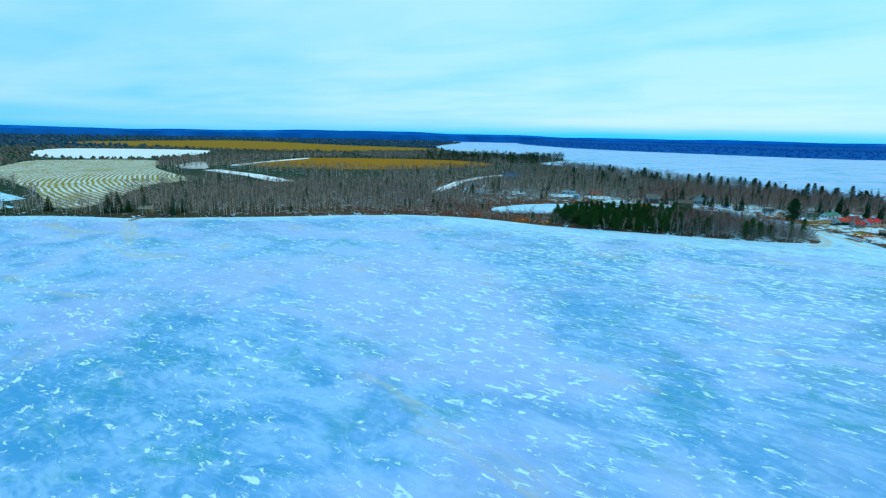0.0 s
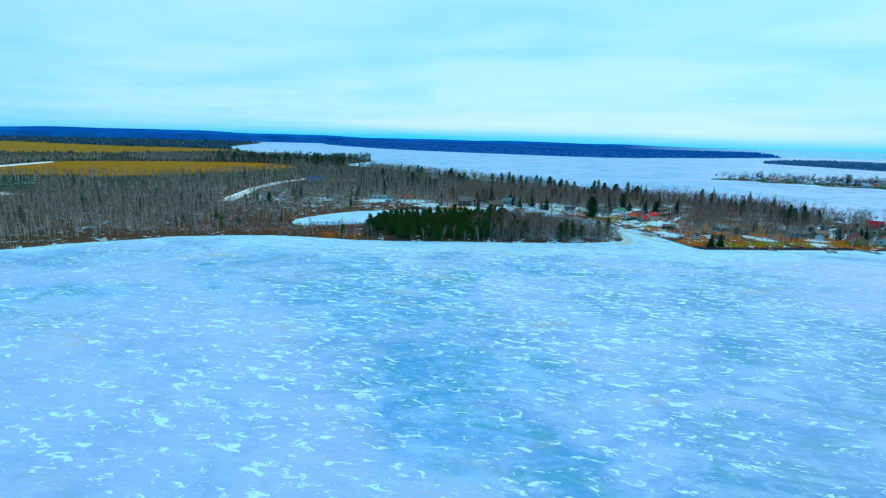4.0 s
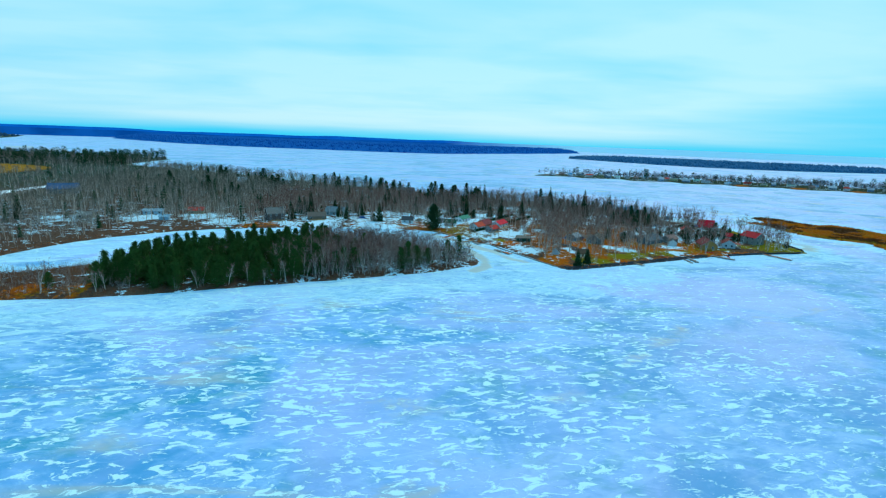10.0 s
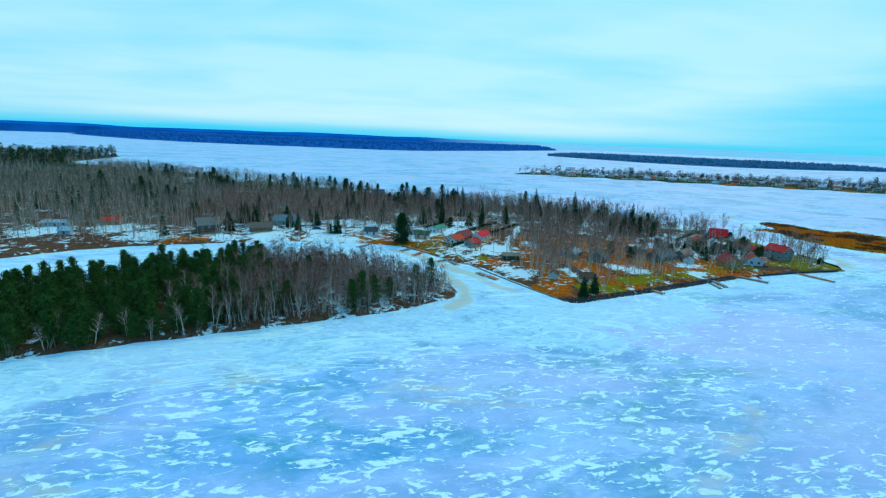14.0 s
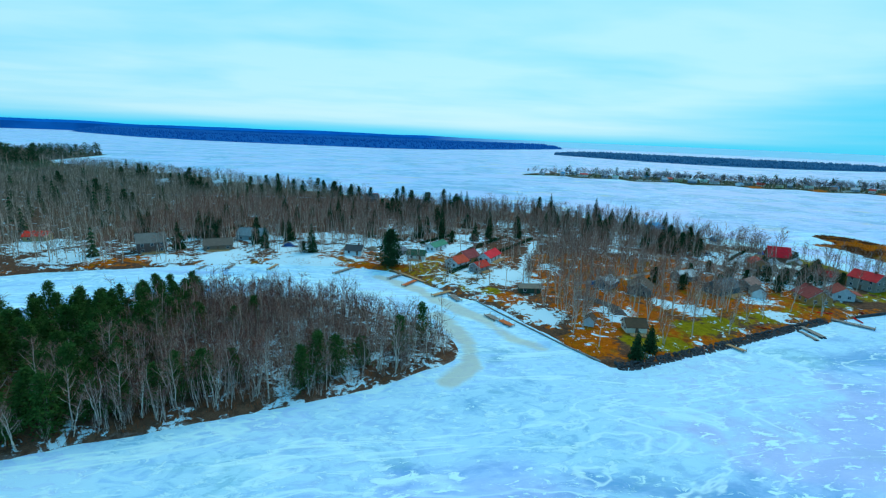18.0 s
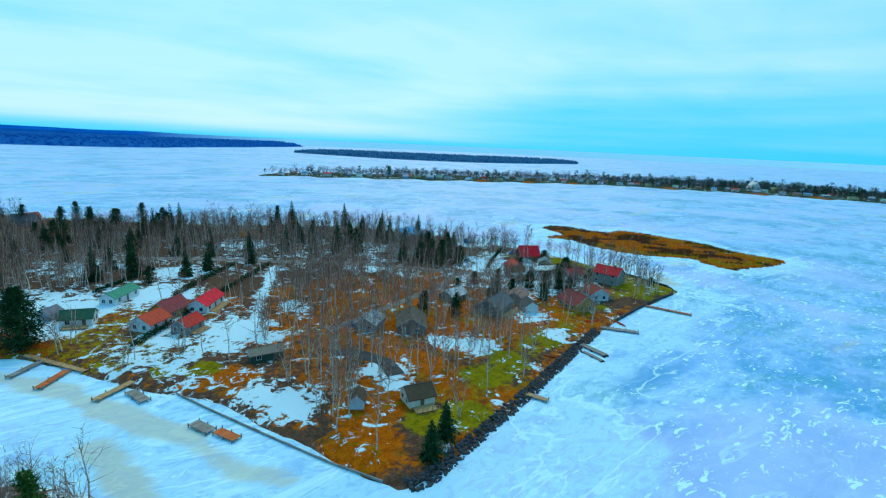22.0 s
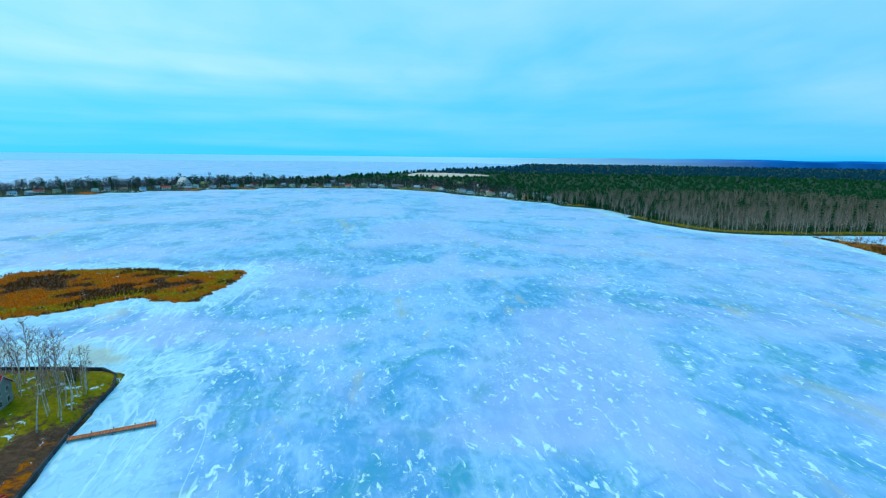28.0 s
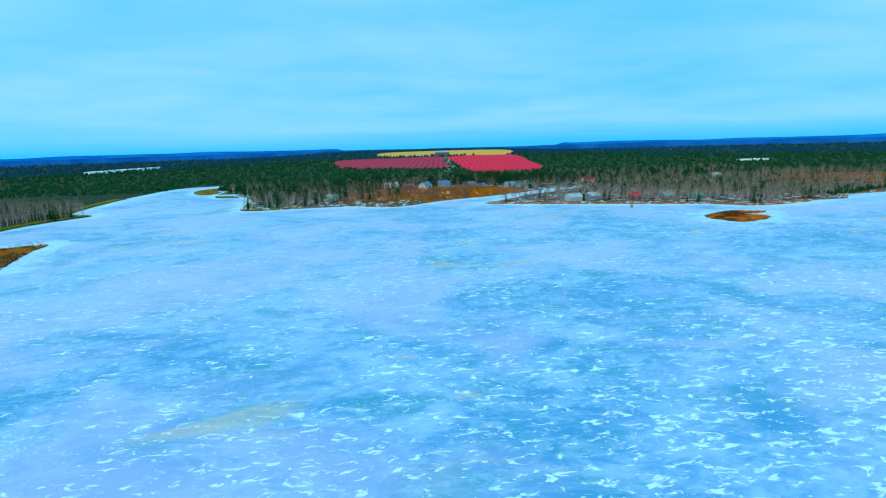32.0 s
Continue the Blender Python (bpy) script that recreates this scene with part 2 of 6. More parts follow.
def land_material():
    k = Nodes("land")
    k.b.inputs["Specular IOR Level"].default_value = 0.04
    snow, green, rust, dirt = k.attr("snow"), k.attr("green"), k.attr("rust"), k.attr("dirt")
    a, b, c = k.noise(0.09, 6, 0.65, 0.8), k.noise(0.55, 5, 0.65, 0.5), k.noise(4.0, 4, 0.7)
    ab = k.math("ADD", k.math("MULTIPLY", a, 0.5), k.math("MULTIPLY", b, 0.5))
    mott = k.step(k.math("ADD", k.math("MULTIPLY", b, 0.5), k.math("MULTIPLY", c, 0.5)), 0.36, 0.64)
    brush = k.mix(mott, (0.055, 0.032, 0.022), (0.15, 0.085, 0.055))
    litter = k.mix(mott, (0.20, 0.040, 0.001), (0.54, 0.138, 0.003))
    worn = k.noise(0.07, 4, 0.6, 1.2)
    litter = k.mix(k.math("MULTIPLY", k.step(worn, 0.51, 0.65), 0.75), litter, k.mix(mott, (0.075, 0.050, 0.010), (0.20, 0.135, 0.02)))
    litter = k.mix(k.math("MULTIPLY", k.step(worn, 0.36, 0.46, 1.0, 0.0), 0.8), litter, k.mix(mott, (0.13, 0.075, 0.002), (0.34, 0.19, 0.004)))
    moss = k.mix(mott, (0.095, 0.095, 0.002), (0.29, 0.235, 0.004))

    def patch(at, gain, lo=0.42, hi=0.58):
        return k.step(k.math("ADD", at, k.math("MULTIPLY", k.math("SUBTRACT", ab, 0.5), gain)), lo, hi)

    brush = k.mix(k.attr("wood"), brush, k.mix(mott, (0.008, 0.034, 0.018), (0.030, 0.065, 0.036)))
    color = k.mix(patch(rust, 1.5), brush, litter)
    color = k.mix(patch(green, 1.3), color, moss)
    color = k.mix(patch(dirt, 1.0), color, k.mix(mott, (0.07, 0.055, 0.05), (0.19, 0.16, 0.15)))
    fine = k.math("ADD", k.math("MULTIPLY", a, 0.45), k.math("MULTIPLY", k.noise(0.30, 6, 0.7, 1.0), 0.55))
    white = k.step(k.math("ADD", snow, k.math("MULTIPLY", k.math("SUBTRACT", fine, 0.5), 3.2)), 0.50, 0.60)
    color = k.mix(white, color, (0.54, 0.79, 0.92))
    k.bump(k.math("ADD", k.math("MULTIPLY", mott, 0.5), white), 0.6, 0.3)
    return k.done(color, 0.9)


def field_material(name, a, b, c, period, turn, rows=0.4, centre=None):
    """Furrowed ground: rows of two tones with a third in patches; round a centre where one is given."""
    k = Nodes(name)
    k.b.inputs["Specular IOR Level"].default_value = 0.05
    w = k.n("ShaderNodeTexWave", Vector=k.coords((1, 1, 1), turn), Scale=period, Distortion=2.5, Detail=3.0, Detail_Scale=0.6)
    if centre:
        w.wave_type, w.rings_direction = "RINGS", "Z"
        w.inputs["Distortion"].default_value = 4.0
        w.inputs[0].links[0].from_node.inputs["Location"].default_value = (-centre[0], -centre[1], 0)
    n = k.noise(0.02, 5, 0.6, 0.5)
    mixed = k.math("ADD", k.math("MULTIPLY", w.outputs[1], rows), k.math("MULTIPLY", k.noise(0.12, 5), 1 - rows))
    col = k.mix(k.step(mixed, 0.35, 0.65), a, b)
    return k.done(k.mix(k.math("MULTIPLY", k.step(n, 0.45, 0.7), 0.62 if centre else 1.0), col, c), 0.95)


def bark_material(name, light, dark, bands, top=None):
    k = Nodes(name)
    n = k.noise(bands, 4, 0.7, 0.3, (0.25, 0.25, 1.0))
    f = k.math("ADD", k.math("MULTIPLY", k.step(n, 0.42, 0.60), 0.75), k.math("MULTIPLY", k.island(), 0.25))
    k.bump(n, 0.3, 0.03)
    col = k.mix(f, light, dark)
    if top:  # young upper wood is brown
        sep = k.n("ShaderNodeSeparateXYZ", Vector=k.coords())
        col = k.mix(k.step(sep.outputs[2], 7.5, 15.0), col, top)
    return k.done(col, 0.9)


ICE, LAND = ice_material(), land_material()
BIRCH_BARK = bark_material("birch_bark", (0.68, 0.60, 0.52), (0.27, 0.21, 0.18), 2.2, (0.40, 0.31, 0.26))
GREY_BARK = bark_material("grey_bark", (0.52, 0.45, 0.40), (0.24, 0.18, 0.16), 2.0, (0.32, 0.22, 0.19))
PINE_BARK = bark_material("pine_bark", (0.16, 0.10, 0.07), (0.06, 0.04, 0.03), 3.0)
TWIGS = plain("bare_twigs", (0.16, 0.078, 0.060), (0.36, 0.195, 0.155), 0.8, 0.95, by="island", bump=0, gloss=0.1)
THICKET = plain("dark_thicket_twigs", (0.105, 0.048, 0.042), (0.25, 0.125, 0.105), 0.8, 0.95, by="island", bump=0, gloss=0.0)
BRUSH = plain("red_brush_twigs", (0.16, 0.045, 0.022), (0.36, 0.125, 0.045), 0.8, 0.95, by="island", bump=0, gloss=0.0)
NEEDLES = plain("pine_needles", (0.008, 0.042, 0.009), (0.062, 0.150, 0.030), 0.7, 0.8, by="island", bump=0, gloss=0.1)
NEEDLES_DARK = plain("spruce_needles", (0.005, 0.030, 0.013), (0.024, 0.075, 0.026), 0.7, 0.8, by="island", bump=0, gloss=0.1)
REED = plain("dry_reeds", (0.52, 0.105, 0.003), (0.92, 0.28, 0.012), 0.25, 0.95, by="island", bump=0, gloss=0.0)
GREY_TWIGS = plain("grey_twigs", (0.13, 0.105, 0.080), (0.28, 0.225, 0.175), 0.8, 0.95, by="island", bump=0, gloss=0.1)
PALE_TWIGS = plain("pale_twigs", (0.125, 0.098, 0.085), (0.28, 0.22, 0.19), 0.8, 0.95, by="island", bump=0, gloss=0.0)
VILLAGE_TWIGS = plain("distant_bare_crowns", (0.040, 0.046, 0.062), (0.130, 0.118, 0.125), 0.3, 0.95, by="island", bump=0, gloss=0.05)
# blue distance haze painted into the colour of the farthest bare woods
HAZY_BARE = plain("hazed_bare_woods", (0.018, 0.060, 0.110), (0.040, 0.095, 0.150), 0.02, 0.95, by="island", bump=0, gloss=0.0)
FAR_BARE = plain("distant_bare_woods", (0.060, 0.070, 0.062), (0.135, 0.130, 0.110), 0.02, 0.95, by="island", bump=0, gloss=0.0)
PLANTATION = plain("plantation_needles", (0.003, 0.034, 0.014), (0.013, 0.078, 0.030), 0.05, 0.85, by="island", bump=0, gloss=0.0)
# the next three carry distance haze as blue in their base colour
HAZY_FIR = plain("hazed_firs", (0.004, 0.040, 0.068), (0.010, 0.066, 0.105), 0.02, 0.9, by="island", bump=0, gloss=0.0)
HAZY_ISLAND_FIR = plain("hazed_island_firs", (0.006, 0.095, 0.340), (0.018, 0.145, 0.450), 0.02, 0.9, by="island", bump=0, gloss=0.0)
HAZY_LOW_ISLAND_FIR = plain("hazed_low_island_woods", (0.020, 0.100, 0.210), (0.058, 0.175, 0.320), 0.02, 0.9, by="island", bump=0, gloss=0.0)
REED_DARK = plain("wet_sedge", (0.090, 0.028, 0.010), (0.26, 0.080, 0.020), 0.25, 0.95, by="island", bump=0, gloss=0.0)
STONE = plain("riprap_stone", (0.016, 0.018, 0.022), (0.080, 0.084, 0.095), 0.9, 0.9, by="object", bump=0.5)
CONCRETE = plain("weathered_concrete", (0.24, 0.235, 0.22), (0.42, 0.41, 0.39), 0.6, 0.9)
WOOD_GREY = plain("weathered_planks", (0.16, 0.145, 0.13), (0.34, 0.32, 0.30), 1.2, 0.9, by="object", stretch=(1, 1, 6))
WOOD_RED = plain("red_brown_planks", (0.40, 0.085, 0.025), (0.62, 0.18, 0.06), 1.2, 0.85, by="object")
WOOD_TAN = plain("tan_planks", (0.34, 0.20, 0.09), (0.52, 0.33, 0.16), 1.2, 0.85, by="object")
GRAVEL = plain("gravel_road", (0.13, 0.12, 0.12), (0.28, 0.26, 0.25), 0.35, 0.95)
ASPHALT = plain("asphalt_drive", (0.035, 0.038, 0.042), (0.085, 0.085, 0.09), 0.5, 0.9)
SNOW = plain("snow", (0.74, 0.81, 0.87), (0.85, 0.89, 0.92), 0.4, 0.8)


def glass_material():
    k = Nodes("window_glass")
    k.b.inputs["Specular IOR Level"].default_value = 0.6
    return k.done(k.mix(k.rand(), (0.010, 0.016, 0.025), (0.035, 0.05, 0.07)), 0.08)


GLASS = glass_material()
PAINT = {}


def paint(kind, r, g, b):
    """Painted boards or roofing in one colour, weathered."""
    key = (kind, r, g, b)
    if key not in PAINT:
        k = Nodes(kind)
        n = k.noise(0.7, 4, 0.6, 0.4)
        lines = k.n("ShaderNodeTexWave", Vector=k.coords((0, 0, 1) if kind == "siding" else (1, 0, 0)), Scale=1.6 if kind == "siding" else 0.8).outputs[1]
        low = tuple(c * 0.72 for c in (r, g, b))
        k.bump(lines, 0.25, 0.03)
        PAINT[key] = k.done(k.mix(k.step(k.math("ADD", k.math("MULTIPLY", n, 0.8), k.math("MULTIPLY", lines, 0.2)), 0.3, 0.7), low, (r, g, b)),
                            0.8)
    return PAINT[key]


# ---------------------------------------------------------------- the plan: shores in metres
MAIN_SHORE = [(-464, 3), (-424, 33), (-370, 74), (-323, 114), (-296, 143), (-272, 175), (-240, 201), (-209, 217), (-176, 227), (-125, 230),
              (-70, 244), (-16, 258.5), (5, 265.5), (20, 272.5), (32, 281.5), (34.5, 293), (29, 303), (15, 315.5), (0, 328), (-24, 339), (-58, 335), (-100, 308), (-140, 286),
              (-168, 269), (-186, 262), (-200, 285), (-190, 318), (-170, 346), (-132, 371), (-90, 381), (-49, 387), (-13, 384), (15, 376),
              (27, 364), (43, 338), (56, 321), (69, 286), (73, 275), (80, 271), (118, 281), (159, 294), (204, 304)]
MAIN_SHORE += [(243, 308), (252, 313), (257, 345), (258, 385), (250, 425), (232, 470), (205, 515), (165, 545), (120, 565), (60, 610), (-40, 690),
               (-150, 790), (-290, 900), (-420, 985), (-452, 1030), (-456, 1160), (-474, 1240), (-530, 1255), (-640, 1190), (-900, 1420),
               (-1500, 2150), (-2500, 3900), (-4400, 3900), (-4800, 2200), (-4800, -100), (-2500, 20), (-1200, 50), (-680, 72), (-540, 52), (-482, 22)]
SOUTH_SHORE = [(309, 1020), (401, 965), (690, 830), (830, 755), (950, 610), (1020, 490), (1065, 370), (1062, 240), (1000, 150), (880, 80),
               (700, -22), (590, -26), (522, -37), (485, -60), (468, -129), (456, -282), (434, -346), (470, -372), (490, -480), (494, -560),
               (480, -740), (430, -757), (404, -640), (335, -520), (300, -450), (284, -342), (230, -338), (174, -343), (117, -322), (66, -364),
               (-20, -410), (-110, -480), (-140, -470), (-40, -385), (10, -335), (23, -317), (-43, -290), (-169, -246), (-206, -220), (-268, -231)]
SOUTH_SHORE += [(-388, -280), (-700, -420), (-1500, -700), (-3000, -900), (-4700, -900), (-4500, -2200), (-3000, -4000), (0, -4850), (3000, -3700),
                (4600, -1500), (3200, -650), (2200, -20), (1600, 330), (1300, 560), (1150, 740), (930, 880), (700, 990), (480, 1060), (340, 1060)]
FAR_ISLAND = [(-1800, 3900), (-1150, 3020), (-722, 2640), (-216, 2475), (245, 2400), (620, 2750), (1000, 3150), (1650, 4000), (900, 3900), (-300, 3700), (-1500, 4400)]
SECOND_ISLAND = [(890, 2310), (985, 1990), (1131, 1720), (1421, 1595), (1800, 1610), (2016, 1668), (1950, 1800), (1500, 1950), (1100, 2300)]
REED_ISLAND = [(335, 459), (355, 458), (359, 440), (364, 421), (385, 421), (389, 393), (389, 362), (379, 334), (380, 308), (358, 305), (336, 311), (322, 314),
               (324, 330), (330, 340), (314, 357), (307, 375), (306, 395), (311, 415), (304, 430), (325, 432)]
WEST_REEDS = [(464, -116), (434, -125), (408, -152), (372, -174), (364, -148), (352, -112), (346, -92), (360, -89), (390, -97), (434, -110)]
SOUTH_ISLET = [(-124, -169), (-148, -188), (-166, -194), (-188, -185), (-176, -176), (-160, -176), (-172, -160), (-154, -143), (-133, -138), (-126, -150)]
CHANNEL_REEDS = [(395, -560), (425, -600), (440, -660), (425, -700), (410, -650), (385, -600)]
CHANNEL_ISLET = [(330, -500), (358, -505), (372, -535), (345, -530)]


def ring(points, steps=4):
    """A closed smooth curve through the points."""
    p = np.array(points, float)
    a, b, c = np.roll(p, 1, 0), np.roll(p, -1, 0), np.roll(p, -2, 0)
    out = []
    for s in np.arange(steps) / steps:
        out.append(0.5 * (2 * p + (b - a) * s + (2 * a - 5 * p + 4 * b - c) * s**2 + (3 * p - a - 3 * b + c) * s**3))
    return np.stack(out, 1).reshape(-1, 2)


def inland(x, y, poly):
    """The distance to a shore, positive on land."""
    q, best, inside = np.stack([np.ravel(x), np.ravel(y)], 1), np.full(np.size(x), 1e9), np.zeros(np.size(x), bool)
    for (ax, ay), (bx, by) in zip(poly, np.roll(poly, -1, 0)):
        ex, ey = bx - ax, by - ay
        s = np.clip(((q[:, 0] - ax) * ex + (q[:, 1] - ay) * ey) / (ex * ex + ey * ey + 1e-9), 0, 1)
        best = np.minimum(best, (q[:, 0] - ax - s * ex) ** 2 + (q[:, 1] - ay - s * ey) ** 2)
        cross = (ay > q[:, 1]) != (by > q[:, 1])
        if abs(ey) > 1e-9:
            inside ^= cross & (q[:, 0] < (q[:, 1] - ay) / ey * ex + ax)
    return (np.sqrt(best) * np.where(inside, 1, -1)).reshape(np.shape(x))


def rough(x, y, f=1.0):
    return (np.sin(0.31 * f * x + 1.7 * np.sin(0.13 * f * y)) + np.sin(0.27 * f * y + 1.3 * np.sin(0.19 * f * x + 2)) + 0.6 * np.sin(0.71 * f * (x + y))) / 2.6


def sedge(x, y):
    return rough(x, y, 0.45) + 0.7 * rough(y, x, 1.3)


MAIN, SOUTH = ring(MAIN_SHORE), ring(SOUTH_SHORE)
SHORES = {"main": MAIN, "south": SOUTH, "far": ring(FAR_ISLAND), "second": ring(SECOND_ISLAND), "reed": ring(REED_ISLAND), "west": ring(WEST_REEDS),
          "islet": ring(SOUTH_ISLET), "chreed": ring(CHANNEL_REEDS), "chislet": ring(CHANNEL_ISLET)}


def height(x, y, d, top=1.5):
    return np.where(d > 0, top * (1 - np.exp(-d / 3.5)) + 0.12 * rough(x, y) * np.minimum(d / 6, 1), np.maximum(d * 0.25, -1.5))


def bluff(x, y):
    """The red bank under the southern hamlet and the sand bluff west of it."""
    return 10.0 * np.exp(-((((x - 75) / 115) ** 2 + ((y + 415) / 62) ** 2) ** 2)) + 9 * np.exp(-(((x + 520) / 120) ** 2 + ((y + 420) / 80) ** 2))


def farm(x, y):
    """The long slope of farmland in the south."""
    return np.clip((-np.asarray(y, float) - 850) * 0.015, 0, 30) * np.exp(-(((np.asarray(x, float) + 50) / 900) ** 4))


def rise(key, d):
    """How the wooded islands swell towards their middle."""
    return {"far": 26.0, "second": 13.0}.get(key, 0.0) * np.clip(d / 130, 0, 1) ** 0.8


def ground(x, y):
    """The height of the land at a place."""
    x, y = np.atleast_1d(np.asarray(x, float)), np.atleast_1d(np.asarray(y, float))
    z = np.zeros(len(x))
    for key, poly in SHORES.items():
        d = inland(x, y, poly) + 0.8 * rough(x, y)
        z = np.maximum(z, height(x, y, d, 0.6 if key in ("reed", "west", "islet", "chreed") else 1.5) + rise(key, d))
        if key == "south":
            z += np.where(d > 0, bluff(x, y) * np.clip(d / 9, 0, 1) + farm(x, y), 0)
    return z


def mesh_object(name, verts, faces, material, attrs=None, smooth=False):
    me = bpy.data.meshes.new(name)
    me.from_pydata(verts if isinstance(verts, list) else verts.tolist(), [], faces if isinstance(faces, list) else faces.tolist())
    for key, v in (attrs or {}).items():
        me.attributes.new(key, "FLOAT", "POINT").data.foreach_set("value", np.asarray(v, np.float32))
    me.materials.append(material)
    if smooth:
        me.polygons.foreach_set("use_smooth", np.ones(len(me.polygons), bool))
    me.update()
    return new(name, me)


def sheet(xs, ys):
    gx, gy = np.meshgrid(xs, ys)
    n, m = len(xs), len(ys)
    i = (np.arange(m - 1)[:, None] * n + np.arange(n - 1)[None]).ravel()
    return gx.ravel(), gy.ravel(), np.stack([i, i + 1, i + n + 1, i + n], 1)


def blobs(x, y, spots):
    """How much of the place round each (x, y, radius, strength) covers."""
    v = np.zeros(np.shape(x))
    for sx, sy, r, s in spots:
        v = np.maximum(v, s * np.exp(-(((x - sx) ** 2 + (y - sy) ** 2) / r**2)))
    return v


def strip(x, y, line, width):
    p = np.array(line, float)
    best = np.full(np.shape(x), 1e9)
    for (ax, ay), (bx, by) in zip(p[:-1], p[1:]):
        ex, ey = bx - ax, by - ay
        s = np.clip(((x - ax) * ex + (y - ay) * ey) / (ex * ex + ey * ey), 0, 1)
        best = np.minimum(best, np.hypot(x - ax - s * ex, y - ay - s * ey))
    return np.exp(-((best / width) ** 2))


# ---------------------------------------------------------------- ice
def build_ice():
    def axis(lo, hi, step):
        mid = np.arange(lo, hi + 1, step)
        far = np.cumsum(step * 1.22 ** np.arange(1, 28))
        return np.clip(np.r_[(lo - far)[::-1], mid, hi + far], -4990, 4990)

    xs, ys = np.unique(np.r_[axis(-480, 560, 7.0), np.arange(-10, 80, 2.0)]), np.unique(np.r_[axis(-420, 700, 7.0), np.arange(255, 375, 2.0)])
    x, y, f = sheet(xs, ys)
    d = np.full(len(x), -1e9)
    for key, poly in SHORES.items():
        d = np.maximum(d, inland(x, y, poly))
    shore = np.clip(1 - np.abs(d) / 26, 0, 1) ** 0.8
    shore = np.maximum(shore, 0.9 * strip(x, y, [(55, 318), (24, 345), (-10, 362), (-60, 364), (-110, 350), (-160, 325), (-187, 290)], 17))
    shore = np.maximum(shore, 0.75 * strip(x, y, [(100, 262), (180, 285), (260, 300), (275, 350)], 17))
    shore = np.maximum(shore, 0.85 * strip(x, y, [(-190, 205), (-100, 220), (-20, 244), (45, 262), (60, 240)], 27))
    shore = np.maximum(shore, 0.9 * strip(x, y, [(10, 350), (45, 322), (62, 290), (72, 262), (110, 264)], 32))
    slush = strip(x, y, [(15, 364), (22, 356), (29, 346), (36, 331), (43, 318), (49, 310)], 4.0)
    slush = np.maximum(slush, 0.95 * strip(x, y, [(33, 316), (36, 303), (38, 290), (36, 277), (28, 268)], 4.2))
    slush = np.maximum(slush, 0.8 * strip(x, y, [(49, 306), (53, 293), (60, 285)], 3.4))
    slush = np.maximum(slush, 0.8 * strip(x, y, [(262, 318), (272, 335), (268, 365)], 8))
    slush = np.maximum(slush, 0.55 * strip(x, y, [(-60, 150), (20, 140), (90, 190)], 7))
    rows = 0.052 * np.exp(-(((x + 15) / 150) ** 2 + ((y - 150) / 100) ** 2))
    rows -= 0.016 / (1 + np.exp(-(x - 90) / 25)) + 0.008 * np.exp(-(((x + 40) / 160) ** 2 + ((y + 20) / 60) ** 2))
    ob = mesh_object("lake_ice", np.stack([x, y, 0 * x], 1), f, ICE, {"shore": shore, "slush": slush, "rows": rows})
    tagged(ob, "frozen lake of pale blue ice with white snow patches", "ice", kind="structure")


build_ice()

# ---------------------------------------------------------------- land
SNOW_SPOTS = [(60, 412, 15, .9), (72, 363, 13, .95), (53, 373, 8, .8), (71, 309, 9, .85), (66, 316, 8, .8), (97, 310, 6, .9), (121, 318, 7, .8), (130, 312, 8, .8),
              (157, 302, 7, .8), (164, 320, 10, .7), (209, 390, 13, .9), (235, 431, 14, .8), (193, 366, 12, .8), (94, 303, 4, .8), (112, 487, 20, .7),
              (76, 441, 14, .9), (147, 410, 16, .62), (157, 392, 14, .6), (213, 360, 10, .8), (30, 408, 18, .95), (30, 388, 9, .9), (-19, 391, 16, .95),
              (-55, 397, 16, .95), (-11, 445, 16, .8), (7, 440, 14, .8), (-76, 392, 10, .95), (-144, 420, 18, .9), (100, 372, 12, .6)]
SNOW_SPOTS += [(205, 380, 9, .95), (196, 385, 8, .9), (214, 352, 7, .9), (200, 358, 9, .85), (-120, 400, 20, .8), (-180, 410, 22, .8), (-230, 400, 24, .7), (15, 425, 14, .8), (-40, 440, 14, .75), (-90, 430, 14, .7), (225, 400, 12, .7),
               (20, 300, 6, .7), (0, 296, 9, .6), (-30, 295, 9, .55), (-280, 380, 40, .6), (-300, 430, 40, .6), (180, 440, 22, .6), (40, 470, 26, .6)]
GREEN_SPOTS = [(215, 322, 10, .7), (241, 391, 12, .85), (229, 396, 9, .6), (246, 372, 9, .8), (220, 335, 9, .5), (195, 312, 8, .6), (228, 352, 9, .6), (242, 372, 10, .8), (240, 345, 9, .7), (248, 400, 8, .7), (222, 405, 8, .6), (117, 294, 9, .9), (129, 298, 8, .85), (100, 283, 9, .8), (90, 284, 8, .8), (58, 338, 6, .9), (50, 342, 7, .75), (150, 301, 8, .75), (238, 322, 16, 1.0),
               (246, 316, 10, 1.0), (35, 372, 6, .6), (225, 312, 9, .7), (-72, 394, 4, .8), (60, 352, 6, .7), (210, 315, 8, .5), (240, 395, 10, .6)]
RUST_SPOTS = [(86, 299, 14, .9), (81, 316, 10, .8), (105, 312, 14, .9), (125, 384, 22, .95), (132, 372, 18, .9), (103, 389, 12, .9), (126, 330, 16, .7), (109, 292, 14, .9),
              (171, 308, 12, .8), (75, 285, 12, .9), (62, 330, 9, .9), (22, 374, 8, 1.0), (145, 340, 16, .7), (-90, 392, 8, .9), (-104, 388, 9, .8),
              (8, 380, 9, .8), (-120, 236, 22, .8), (-150, 236, 12, .7), (-190, 240, 12, .6), (-230, 225, 12, .5), (130, 520, 14, .9), (-212, 275, 9, .5)]
